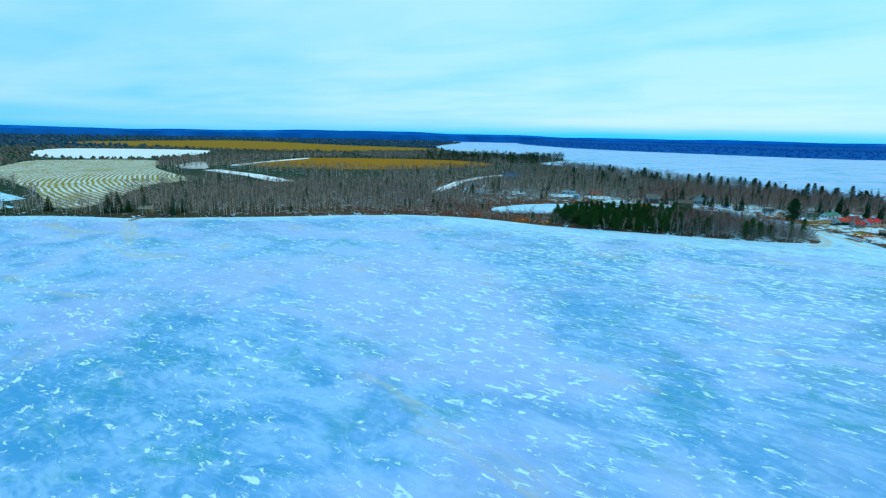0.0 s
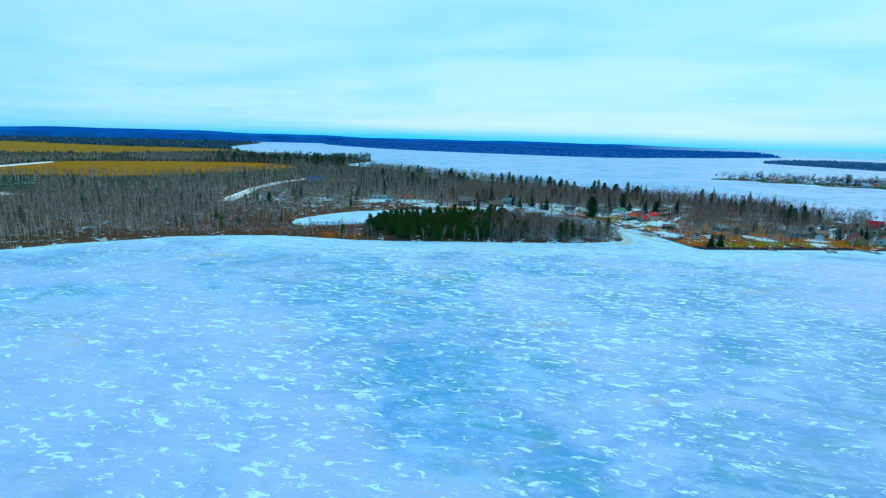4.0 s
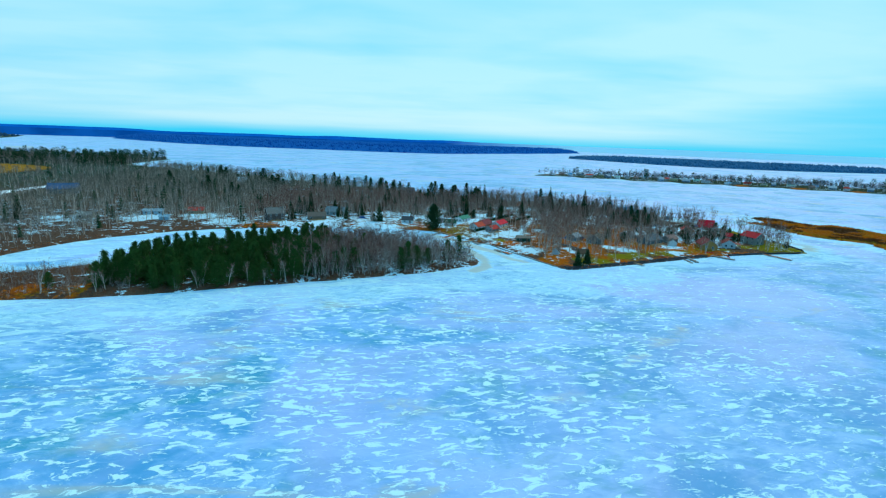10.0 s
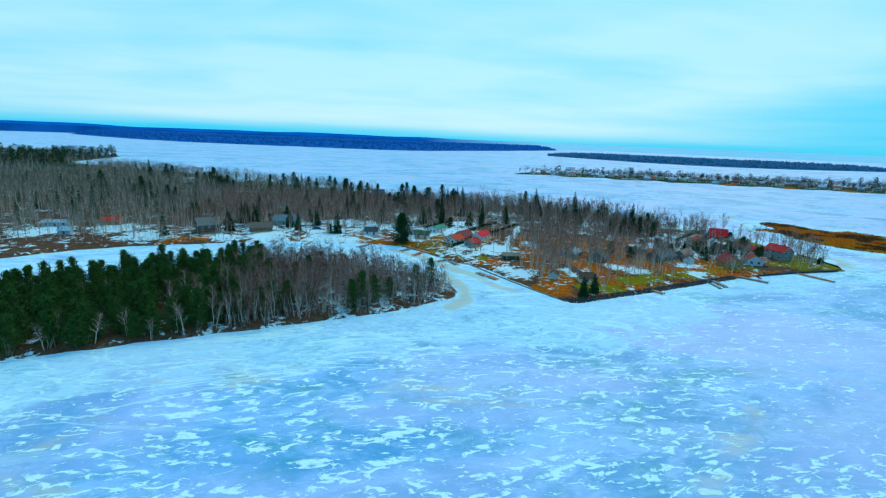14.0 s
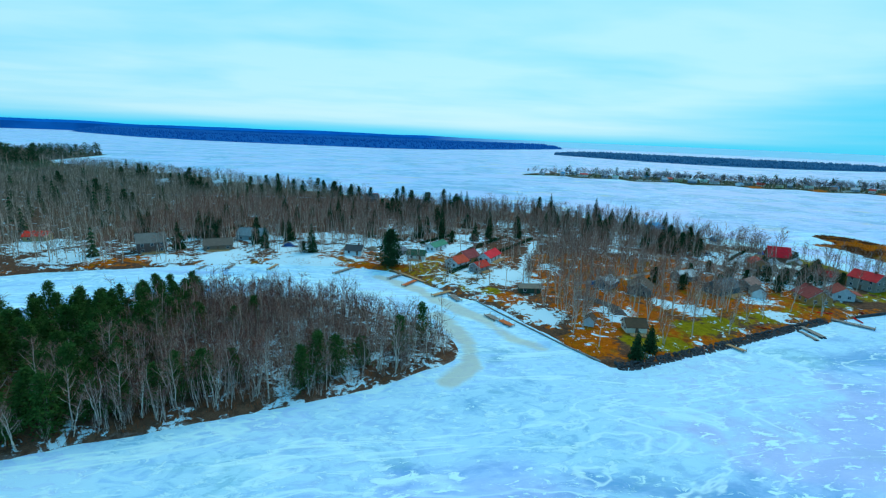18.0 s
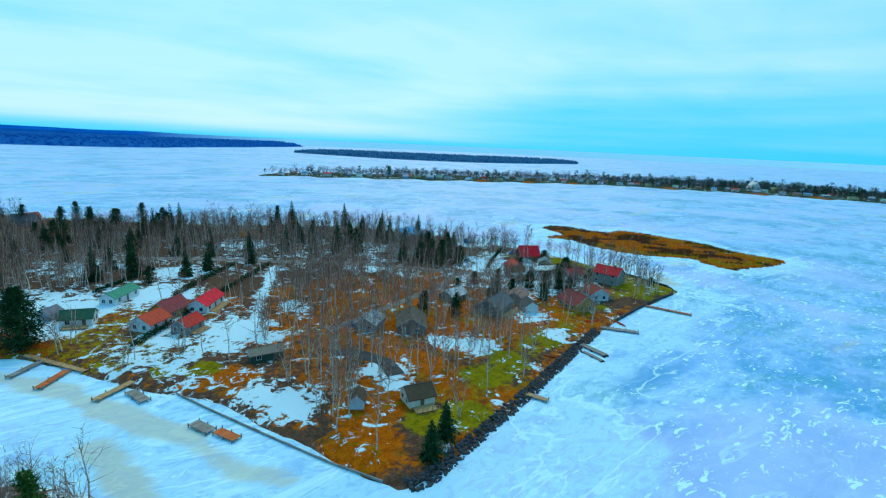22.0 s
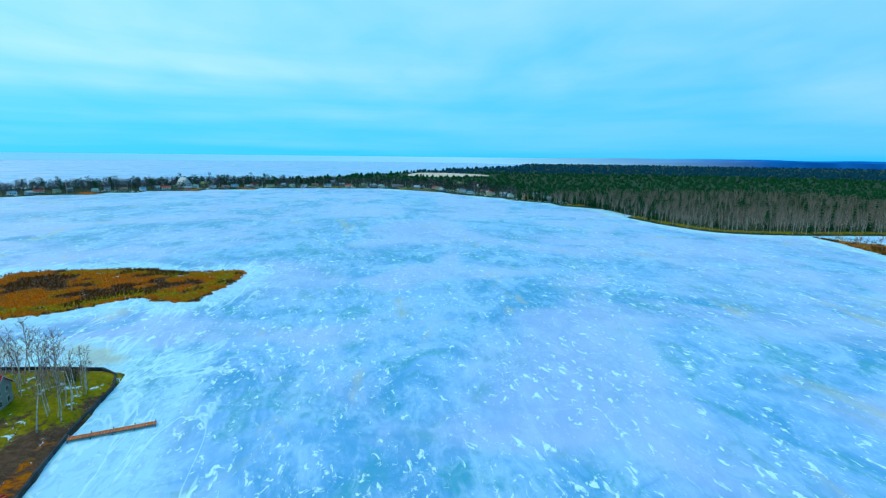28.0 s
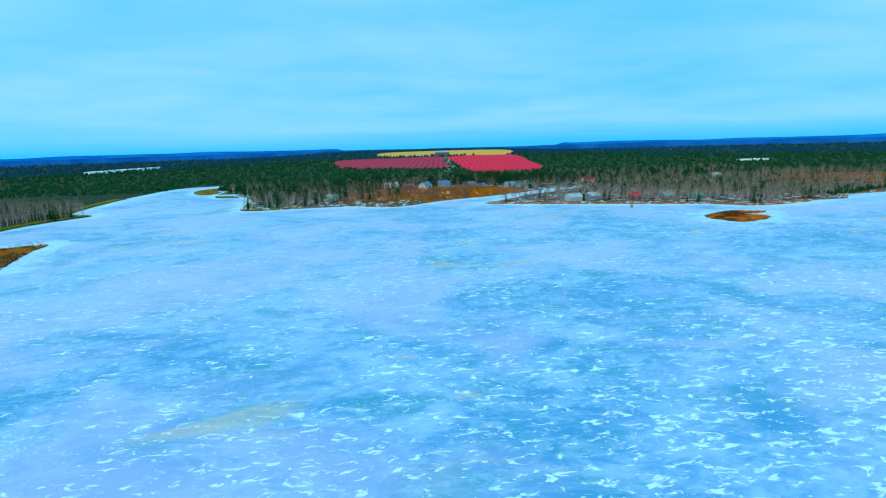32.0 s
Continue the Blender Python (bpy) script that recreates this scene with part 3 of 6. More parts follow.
ROAD = [(30, 496), (53, 483), (86, 463), (116, 441), (142, 425), (164, 401), (185, 376), (205, 352)]
TRACK = [(72, 353), (79, 364), (86, 379), (94, 396), (104, 417), (112, 432)]
MEADOW = [(-720, 352), (-661, 343), (-596, 336), (-495, 305)]
SHORE_ROAD = [(-300, 345), (-322, 410), (-338, 458), (-355, 550), (-346, 632)]
LANE = [(97, 345), (114, 351), (134, 358), (157, 366), (180, 380)]


def build_land():
    def cover(x, y, d):
        far = np.clip((np.hypot(x - 60, y - 330) - 320) / 300, 0, 1)
        snow = np.maximum(blobs(x, y, [(a, b, r * 1.25, s) for a, b, r, s in SNOW_SPOTS]), 0.30)
        spit = (x < 40) & (y < 350) & (x > -130)
        snow = np.maximum(snow, np.where(x > -20, 0.48, 0.36) * spit)
        snow = np.maximum(snow, np.where(x > -60, 0.60, 0.54) * np.exp(-(((x + 25) / 125) ** 2 + ((y - 415) / 42) ** 2) ** 2))
        snow = np.maximum(snow, 0.60 * np.exp(-(((x - 60) / 30) ** 2 + ((y - 362) / 44) ** 2) ** 2))
        snow = np.maximum(snow, 0.44 * np.exp(-(((x - 150) / 120) ** 2 + ((y - 455) / 60) ** 2) ** 2))
        snow = np.maximum(snow, 0.34 * (x < -195) * (far < 0.5))
        snow = np.maximum(snow, 0.95 * strip(x, y, TRACK, 2.6))
        snow = np.maximum(snow, 0.64 * np.exp(-(((x - 200) / 42) ** 2 + ((y - 362) / 52) ** 2) ** 2))
        snow = np.maximum(snow, 0.42 * np.exp(-(((x + 230) / 110) ** 2 + ((y - 400) / 80) ** 2) ** 2))
        snow = snow * (1 - far) + 0.26 * far
        rust = np.maximum(blobs(x, y, RUST_SPOTS), np.where(x > 188, 0.42, 0.64) * np.exp(-(((x - 155) / 112) ** 2 + ((y - 345) / 66) ** 2) ** 2))
        rust = np.maximum(rust, np.where(x < -110, 0.40, np.where(x > 215, 0.15, 0.55)) * np.exp(-((d - 3) / 4) ** 2))
        rust = rust * (1 - far)
        rust = np.where(spit, 0.25, np.maximum(rust, 0.55 * np.exp(-(((x - 20) / 90) ** 2 + ((y - 385) / 45) ** 2) ** 2)))
        lawn = 0.52 * np.exp(-((d - 12) / 12) ** 2) * np.exp(-(((x - 140) / 75) ** 2) ** 2) * (y < 345)
        lawn = np.maximum(lawn, 0.62 * np.exp(-((d - 8) / 9) ** 2) * (x > 218) * (y < 400))
        dirt = np.where(d < 1.2, 0.5, 0)
        return {"snow": snow, "green": np.maximum(np.maximum(blobs(x, y, GREEN_SPOTS), lawn), 0.50 * np.exp(-(((x - 45) / 42) ** 2 + ((y - 372) / 40) ** 2) ** 2)), "rust": rust, "dirt": dirt, "wood": far * 0.9}

    def make(name, label, poly, x0, x1, y0, y1, step, hole=None, top=1.5, rusty=None, kind=""):
        xs, ys = np.arange(x0, x1 + step / 2, step), np.arange(y0, y1 + step / 2, step)
        x, y, f = sheet(xs, ys)
        d = inland(x, y, poly) + ((2.6 * rough(x, y, 2.2) + 1.5 * rough(y, x, 4.0) if rusty else 0.8 * rough(x, y)) if step < 10 else 0)
        z = height(x, y, d, top) + rise(kind, d)
        if kind == "south":
            z = z + np.where(d > 0, bluff(x, y) * np.clip(d / 9, 0, 1) + farm(x, y), 0)
        a = cover(x, y, d)
        if kind == "south":
            b = bluff(x, y)
            a["rust"] = np.maximum(np.clip(b / 5, 0, 0.5), 0.8 * np.exp(-((d - 4) / 5) ** 2) * ((x < 30) | (x > 300) & (y > 100)))
            a["snow"] = np.where(b > 2, 0.22, np.where((y > -620) & (x > -450) & (x < 420), 0.40, 0.0))
            a["snow"] = np.where((d < 42) & (x > 300) & (y > -40), np.where(d < 9, 0.15, 0.42), a["snow"])
            a["wood"] = np.where((x < 250) & (y > -600), 0.0, a["wood"])
        if rusty is not None:
            a["rust"], a["snow"] = np.where(sedge(x, y) > -0.1, rusty, 0.0), np.full(len(x), 0.2)
        keep = (d[f] > -step * 1.5).any(1)
        if hole:
            c = np.stack([x[f].mean(1), y[f].mean(1)])
            keep &= ~((c[0] > hole[0]) & (c[0] < hole[1]) & (c[1] > hole[2]) & (c[1] < hole[3]))
        f = f[keep]
        used = np.unique(f)
        new_id = np.zeros(len(x), int)
        new_id[used] = np.arange(len(used))
        # the far islands' ground is painted in the same haze blue as their firs
        ob = mesh_object(name, np.stack([x, y, z], 1)[used], new_id[f], {"far": HAZY_ISLAND_FIR, "second": HAZY_LOW_ISLAND_FIR}.get(kind, LAND), {k: v[used] for k, v in a.items()}, smooth=True)
        tagged(ob, label, "ground", kind="structure")

    near = (-300, 300, 200, 620)
    make("ground_peninsula", "leaf-strewn lakeside ground with snow patches", MAIN, *near, 2.5)
    make("ground_mainland", "brown winter mainland with thin snow", MAIN, -4800, 300, -200, 4020, 25.0, near)
    make("ground_south_shore", "wooded southern shore with a red bank", SOUTH, -280, 600, -540, 20, 4.0, None, kind="south")
    make("ground_south_land", "wide wooded country reaching the horizon", SOUTH, -4760, 4800, -4820, 1180, 20.0 * 2, (-280, 600, -540, 20), kind="south")
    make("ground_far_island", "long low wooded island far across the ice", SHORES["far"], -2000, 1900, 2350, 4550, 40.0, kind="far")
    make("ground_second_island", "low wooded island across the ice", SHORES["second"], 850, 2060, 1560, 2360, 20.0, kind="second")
    make("ground_reed_island", "flat island of dry orange reeds", SHORES["reed"], 290, 400, 290, 470, 2.5, top=0.6, rusty=0.95)
    make("ground_reed_spit", "small spit of dry reeds and brush", SHORES["west"], 320, 480, -200, -70, 3.0, top=0.6, rusty=0.9)
    make("ground_islet", "tiny reed islet in the ice", SHORES["islet"], -200, -110, -205, -130, 2.5, top=0.6, rusty=1.0)
    make("ground_channel_reeds", "tan reed bank in a frozen channel", SHORES["chreed"], 370, 450, -710, -550, 4.0, top=0.6, rusty=0.9)
    make("ground_channel_islet", "small wooded islet in a frozen channel", SHORES["chislet"], 320, 384, -545, -490, 4.0, top=0.8)


build_land()


def drape(name, label, line, width, material, category="road", lift=0.07):
    """A ribbon of road that follows the ground."""
    p = np.array(line, float)
    t = np.linspace(0, len(p) - 1, (len(p) - 1) * 8 + 1)
    x, y = np.interp(t, np.arange(len(p)), p[:, 0]), np.interp(t, np.arange(len(p)), p[:, 1])
    dx, dy = np.gradient(x), np.gradient(y)
    n = np.hypot(dx, dy)
    cols = []
    for s in np.linspace(-0.5, 0.5, 5):
        cx, cy = x - dy / n * width * s, y + dx / n * width * s
        cols.append(np.stack([cx, cy, ground(cx, cy) + lift - 0.05 * (abs(s) > 0.4)], 1))
    v = np.stack(cols, 1).reshape(-1, 3)
    f = [(i * 5 + k, i * 5 + k + 1, i * 5 + k + 6, i * 5 + k + 5) for i in range(len(x) - 1) for k in range(4)]
    return tagged(mesh_object(name, v, f, material, smooth=True), label, category, kind="structure")


drape("road", "grey gravel road through the cottages", ROAD, 6.0, GRAVEL)
drape("road_lane", "narrow gravel lane between birches", LANE, 3.2, GRAVEL)
drape("road_drive", "short dark asphalt drive beside a cabin", [(90, 329), (96, 324), (99, 316), (97, 307)], 5.0, ASPHALT)
drape("meadow", "narrow snowy meadow between the bare woods", MEADOW, 26.0, SNOW, "meadow", 0.5)
drape("road_shore", "snow-covered track towards the red house", SHORE_ROAD, 13.0, SNOW, lift=0.35)
drape("road_field", "pale farm track leading to the red field", [(44, -540), (12, -860), (-40, -1120), (-62, -1400), (-108, -1900)], 16.0, GRAVEL, lift=1.6)


def field(name, label, points, material, z=2.2):
    r = ring(points, 5)
    bm = bmesh.new()
    top = [bm.verts.new((x, y, z + float(farm(x, y)))) for x, y in r]
    low = [bm.verts.new((x, y, 0.5)) for x, y in r]
    bm.faces.new(top)
    for i in range(len(r)):
        j = (i + 1) % len(r)
        bm.faces.new((low[i], low[j], top[j], top[i]))
    bmesh.ops.recalc_face_normals(bm, faces=bm.faces)
    me = bpy.data.meshes.new(name)
    bm.to_mesh(me)
    bm.free()
    me.materials.append(material)
    tagged(new(name, me), label, "field", kind="structure")


STRIPED = [(-865, 128), (-1068, 231), (-1085, 302), (-994, 409), (-805, 313), (-603, 245), (-566, 181), (-462, 90), (-440, 58), (-470, 52), (-566, 78), (-700, 100)]
SNOW_FIELD = [(-1263, 310), (-1650, 500), (-1422, 767), (-1213, 655), (-1080, 420)]
GOLD_NEAR = [(-780, 470), (-900, 690), (-850, 800), (-661, 920), (-520, 885), (-480, 790), (-560, 545), (-685, 482)]
GOLD_FAR = [(-2347, 795), (-2653, 1748), (-1707, 1684), (-1152, 1682), (-1148, 1097), (-1687, 844)]
RED_RIGHT = [(-62, -1000), (-75, -1300), (-125, -1878), (-386, -1903), (-300, -1300), (-235, -960), (-110, -880)]
RED_LEFT = [(264, -1260), (316, -1775), (110, -1850), (-90, -1889), (-50, -1400), (-18, -1100), (120, -1150)]
YELLOW = [(175, -2134), (142, -2700), (-200, -2850), (-560, -2760), (-400, -1960), (-200, -1990), (-80, -1990)]
field("field_striped", "stubble field striped with thin snow", STRIPED, field_material("snow_stubble", (0.60, 0.69, 0.70), (0.28, 0.22, 0.03), (0.31, 0.27, 0.06), 0.058, 0.0, 0.36, (-430, 640)))
field("field_snow", "open field under snow", SNOW_FIELD, SNOW)
field("field_gold", "golden brown harvested field", GOLD_NEAR, field_material("gold_stubble", (0.30, 0.135, 0.002), (0.38, 0.175, 0.003), (0.29, 0.15, 0.003), 0.03, 1.1))
field("field_gold_far", "golden brown field beyond a tree line", GOLD_FAR, field_material("gold_grass", (0.27, 0.14, 0.004), (0.34, 0.18, 0.006), (0.25, 0.15, 0.006), 0.02, 0.2))
field("field_red", "bright red berry field", RED_RIGHT, field_material("red_field", (0.72, 0.018, 0.05), (0.85, 0.035, 0.09), (0.76, 0.025, 0.06), 0.02, 0.1), 2.6)
field("field_red_dark", "dull red berry field beside a track", RED_LEFT, field_material("dark_red_field", (0.36, 0.025, 0.06), (0.46, 0.05, 0.09), (0.38, 0.04, 0.06), 0.02, 0.1), 2.6)
field("field_yellow", "yellow straw bank behind the red fields", YELLOW, field_material("yellow_straw", (0.62, 0.36, 0.06), (0.74, 0.48, 0.12), (0.58, 0.33, 0.07), 0.02, 0.1), 3.2)
field("field_glade", "small snowy glade among bare trees", [(-834, 361), (-909, 455), (-760, 372), (-765, 340)], field_material("glade_snow", (0.70, 0.76, 0.80), (0.24, 0.17, 0.10), (0.6, 0.64, 0.66), 0.02, 0.4))
field("field_margin", "snowy margin of the golden field", [(-771, 440), (-800, 480), (-880, 690), (-900, 690), (-800, 450)], SNOW, 2.7)
field("field_clearing", "snowy clearing on the wooded point", [(1640, 130), (1900, 60), (1800, -100), (1640, -120), (1560, 20)], field_material("clearing", (0.55, 0.42, 0.34), (0.75, 0.72, 0.70), (0.5, 0.3, 0.2), 0.02, 0.4))
field("field_snow_south", "narrow strip of snow among the woods", [(1117, -1570), (1060, -1860), (1010, -1850), (1060, -1580)], SNOW, 9.0)
field("field_snow_west", "snowy clearing in the bare woods", [(-800, -985), (-850, -1010), (-780, -1012), (-750, -990)], SNOW, 6.0)


# the rim of distant hills, with blue distance haze painted into its colour
def build_rim():
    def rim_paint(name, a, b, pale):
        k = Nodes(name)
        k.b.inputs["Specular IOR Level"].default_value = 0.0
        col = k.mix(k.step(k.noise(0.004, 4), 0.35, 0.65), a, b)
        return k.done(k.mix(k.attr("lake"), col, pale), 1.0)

    near_hills = rim_paint("hazed_hills", (0.003, 0.080, 0.30), (0.006, 0.12, 0.42), (0.62, 0.86, 0.96))
    far_hills = rim_paint("hazed_far_hills", (0.003, 0.13, 0.50), (0.005, 0.18, 0.60), (0.66, 0.90, 0.98))
    steps = 420
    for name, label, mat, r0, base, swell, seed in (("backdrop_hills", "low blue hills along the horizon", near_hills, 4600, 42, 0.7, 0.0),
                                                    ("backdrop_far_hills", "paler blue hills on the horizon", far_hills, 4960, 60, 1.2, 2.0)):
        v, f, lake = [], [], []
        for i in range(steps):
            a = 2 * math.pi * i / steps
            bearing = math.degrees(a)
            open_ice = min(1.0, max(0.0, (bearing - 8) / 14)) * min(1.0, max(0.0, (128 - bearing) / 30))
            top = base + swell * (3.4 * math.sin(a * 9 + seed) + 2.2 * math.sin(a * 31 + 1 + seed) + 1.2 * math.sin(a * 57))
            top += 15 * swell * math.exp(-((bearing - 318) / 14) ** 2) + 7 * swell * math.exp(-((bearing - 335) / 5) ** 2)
            # over the open lake an added ice-coloured slope stands for ice farther out
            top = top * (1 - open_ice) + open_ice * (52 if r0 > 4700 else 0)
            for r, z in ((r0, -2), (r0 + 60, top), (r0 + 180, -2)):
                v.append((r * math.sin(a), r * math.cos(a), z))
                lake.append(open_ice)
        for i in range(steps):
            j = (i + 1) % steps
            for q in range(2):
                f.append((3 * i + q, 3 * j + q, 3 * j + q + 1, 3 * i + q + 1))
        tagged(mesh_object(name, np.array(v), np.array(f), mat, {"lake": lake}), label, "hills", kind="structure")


build_rim()

# ---------------------------------------------------------------- trees
RNG = np.random.default_rng(11)


def unit(v):
    return v / (np.linalg.norm(v, axis=-1, keepdims=True) + 1e-9)


def tube(points, radii, sides=5):
    """A tapered tube of triangles along a line of points."""
    p = np.asarray(points, float)
    t = unit(np.gradient(p, axis=0))
    a = unit(np.cross(t, (0.31, 0.85, 0.12)))
    b = np.cross(t, a)
    ang = np.arange(sides) * 2 * np.pi / sides
    v = p[:, None] + np.asarray(radii, float)[:, None, None] * (np.cos(ang)[None, :, None] * a[:, None] + np.sin(ang)[None, :, None] * b[:, None])
    f = []
    for i in range(len(p) - 1):
        for k in range(sides):
            m, q = i * sides + k, i * sides + (k + 1) % sides
            f += [(m, q, q + sides), (m, q + sides, m + sides)]
    return v.reshape(-1, 3), np.array(f)


def slivers(start, way, length, width):
    """Thin triangles from starts along ways."""
    side = unit(np.cross(way, RNG.normal(size=way.shape)))
    tip = start + way * length[:, None]
    v = np.stack([start - side * width[:, None] / 2, start + side * width[:, None] / 2, tip], 1).reshape(-1, 3)
    return v, np.arange(len(v)).reshape(-1, 3)


def joined(pieces):
    vs, fs, n = [], [], 0
    for v, f in pieces:
        vs.append(v), fs.append(f + n)
        n += len(v)
    return np.concatenate(vs), np.concatenate(fs)


def tri_mesh(name, v, f, materials, index=None):
    me = bpy.data.meshes.new(name)
    me.vertices.add(len(v)), me.loops.add(3 * len(f)), me.polygons.add(len(f))
    me.vertices.foreach_set("co", np.asarray(v, np.float32).ravel())
    me.loops.foreach_set("vertex_index", np.asarray(f, np.int32).ravel())
    me.polygons.foreach_set("loop_start", np.arange(0, 3 * len(f), 3, dtype=np.int32))
    for m in materials:
        me.materials.append(m)
    if index is not None:
        me.polygons.foreach_set("material_index", np.asarray(index, np.int32))
    me.update(calc_edges=True)
    return me


def bare_tree(h, stems=1, limbs=13, twigs=13, spread=1.0, thick=0.06, round_limbs=True):
    """A leafless birch: its stems with limbs, and its twigs."""
    wood, fine = [], []
    for s in range(stems):
        a = RNG.uniform(0, 2 * np.pi)
        lean = RNG.uniform(0.02, 0.10) if stems == 1 else RNG.uniform(0.10, 0.30)
        hh = h * RNG.uniform(0.85, 1.0)
        t = np.linspace(0, 1, 7)
        base = np.array([np.cos(a), np.sin(a), 0]) * (0.25 if stems > 1 else 0)
        line = base + np.stack([np.cos(a) * lean * hh * t**1.3, np.sin(a) * lean * hh * t**1.3, hh * t], 1)
        line[1:-1, :2] += RNG.normal(0, 0.012 * hh, (5, 2))
        r0 = 0.010 * hh + 0.035
        wood.append(tube(line, r0 * (1 - 0.88 * t), 5))
        for k in range(limbs):
            u = 0.36 + 0.62 * (k + RNG.uniform(0, 1)) / limbs
            root = np.array([np.interp(u, t, line[:, j]) for j in range(3)])
            b = k * 2.4 + RNG.uniform(-0.5, 0.5)
            rise = RNG.uniform(0.7, 1.5)
            way = unit(np.array([np.cos(b), np.sin(b), rise]))
            ln = (0.10 + 0.30 * (1 - u) ** 0.8) * hh * RNG.uniform(0.7, 1.2) * spread
            mid, end = root + way * ln * 0.5, root + way * ln + np.array([0, 0, 0.12 * ln])
            if round_limbs:
                wood.append(tube([root, mid, end], [r0 * (1 - 0.85 * u) * 0.55, r0 * (1 - 0.85 * u) * 0.35, 0.012], 3))
            else:
                wood.append(slivers(root[None], unit(end - root)[None], np.array([np.linalg.norm(end - root)]), np.array([r0 * (1 - 0.85 * u) * 1.2])))
            n = twigs
            w = RNG.uniform(0.15, 1.0, n)
            start = root + (end - root) * w[:, None]
            ways = unit(way * 0.8 + RNG.normal(0, 0.6, (n, 3)) + (0, 0, 0.35))
            fine.append(slivers(start, ways, RNG.uniform(0.07, 0.16, n) * hh * (1.15 - 0.5 * w), np.full(n, thick)))
        n = twigs * 2
        start = np.stack([np.interp(RNG.uniform(0.6, 1, n), t, line[:, j]) for j in range(3)], 1)
        fine.append(slivers(start, unit(RNG.normal(0, 0.6, (n, 3)) + (0, 0, 0.8)), RNG.uniform(0.04, 0.10, n) * hh, np.full(n, thick)))
    return joined(wood), joined(fine)


def clump(c, r, n, droop=0.0, size=0.5, deep=0.45):
    """A loose tuft of needles: triangles in a flattened ball."""
    p = c + RNG.normal(0, 1, (n, 3)) * np.array([r, r, r * deep]) * 0.55
    way = unit((p - c) * (1, 1, 0.5) + RNG.normal(0, 0.25 * r, (n, 3)) + (0, 0, -droop))
    return slivers(p, way, np.full(n, size) * RNG.uniform(0.7, 1.3, n), RNG.uniform(0.35, 0.6, n) * size)


def pine_tree(h, low=0.3, wide=0.22, whorls=8, tufts=4, n=11, ragged=0.0, size=0.0, taper=2.2):
    """A pine: its trunk with boughs, and its needle tufts."""
    t = np.linspace(0, 1, 6)
    line = np.stack([0.02 * h * np.sin(3 * t), 0.015 * h * np.sin(2 * t + 1), h * t], 1)
    wood, fine = [tube(line, (0.012 * h + 0.05) * (1 - 0.92 * t), 6)], []
    for k in range(whorls):
        u = low + (0.97 - low) * k / (whorls - 1)
        reach = wide * h * (1 - ((u - low) / (1 - low)) ** taper * 0.90) * (0.7 + 0.3 * min(1, (u - low) * 6))
        for b in range(5):
            a = b * 1.2566 + k * 0.8 + RNG.uniform(-0.3, 0.3)
            rr = reach * RNG.uniform(0.75 - 0.5 * ragged, 1.15 + 0.4 * ragged)
            if RNG.uniform() < 0.45 * ragged:
                continue
            root = np.array([np.interp(u + ragged * RNG.uniform(-0.05, 0.05), t, line[:, j]) for j in range(3)])
            end = root + np.array([np.cos(a) * rr, np.sin(a) * rr, rr * RNG.uniform(0.05, 0.35)])
            wood.append(tube([root, (root + end) / 2, end], [0.05, 0.035, 0.015], 3))
            for q in range(tufts):
                s = (q + 1) / tufts
                fine.append(clump(root + (end - root) * s + RNG.normal(0, 0.12, 3), 0.34 * rr + 0.3, n, 0, size or 0.034 * h + 0.32, 0.8))
    fine.append(clump(np.array([line[-1, 0], line[-1, 1], h * 0.97]), 0.5, 14, 0, 0.5))
    return joined(wood), joined(fine)


def spruce_tree(h, wide=0.24, layers=17, arms=9):
    """A spruce: a straight trunk, and drooping boughs in layers."""
    wood = [tube([(0, 0, 0), (0, 0, h * 0.5), (0, 0, h)], [0.014 * h + 0.04, 0.009 * h + 0.02, 0.01], 6)]
    fine = []
    for k in range(layers):
        u = 0.05 + 0.93 * k / layers
        reach = wide * h * (1 - u) ** 0.85 * RNG.uniform(0.85, 1.1) + 0.12
        for b in range(arms):
            a = b * 2 * np.pi / arms + k * 0.7 + RNG.uniform(-0.25, 0.25)
            rr = reach * RNG.uniform(0.7, 1.15)
            d = np.array([np.cos(a), np.sin(a), 0])
            n = 7
            s = np.linspace(0.15, 1, n)
            start = np.array([0, 0, u * h]) + d * (rr * s)[:, None] + np.array([0, 0, -1]) * (0.28 * rr * s**1.6)[:, None]
            start += RNG.normal(0, 0.05 * rr + 0.02, (n, 3))
            ways = unit(d + RNG.normal(0, 0.45, (n, 3)) + (0, 0, -0.45))
            fine.append(slivers(start - d * 0.12 * rr, ways, RNG.uniform(0.35, 0.55, n) * (rr * 0.7 + 0.25), (0.34 * rr + 0.12) * RNG.uniform(0.6, 1.1, n)))
    fine.append(slivers(np.array([[0, 0, h * 0.9]] * 6), unit(RNG.normal(0, 0.25, (6, 3)) + (0, 0, 1)), np.full(6, h * 0.11), np.full(6, 0.25)))
    return joined(wood), joined(fine)


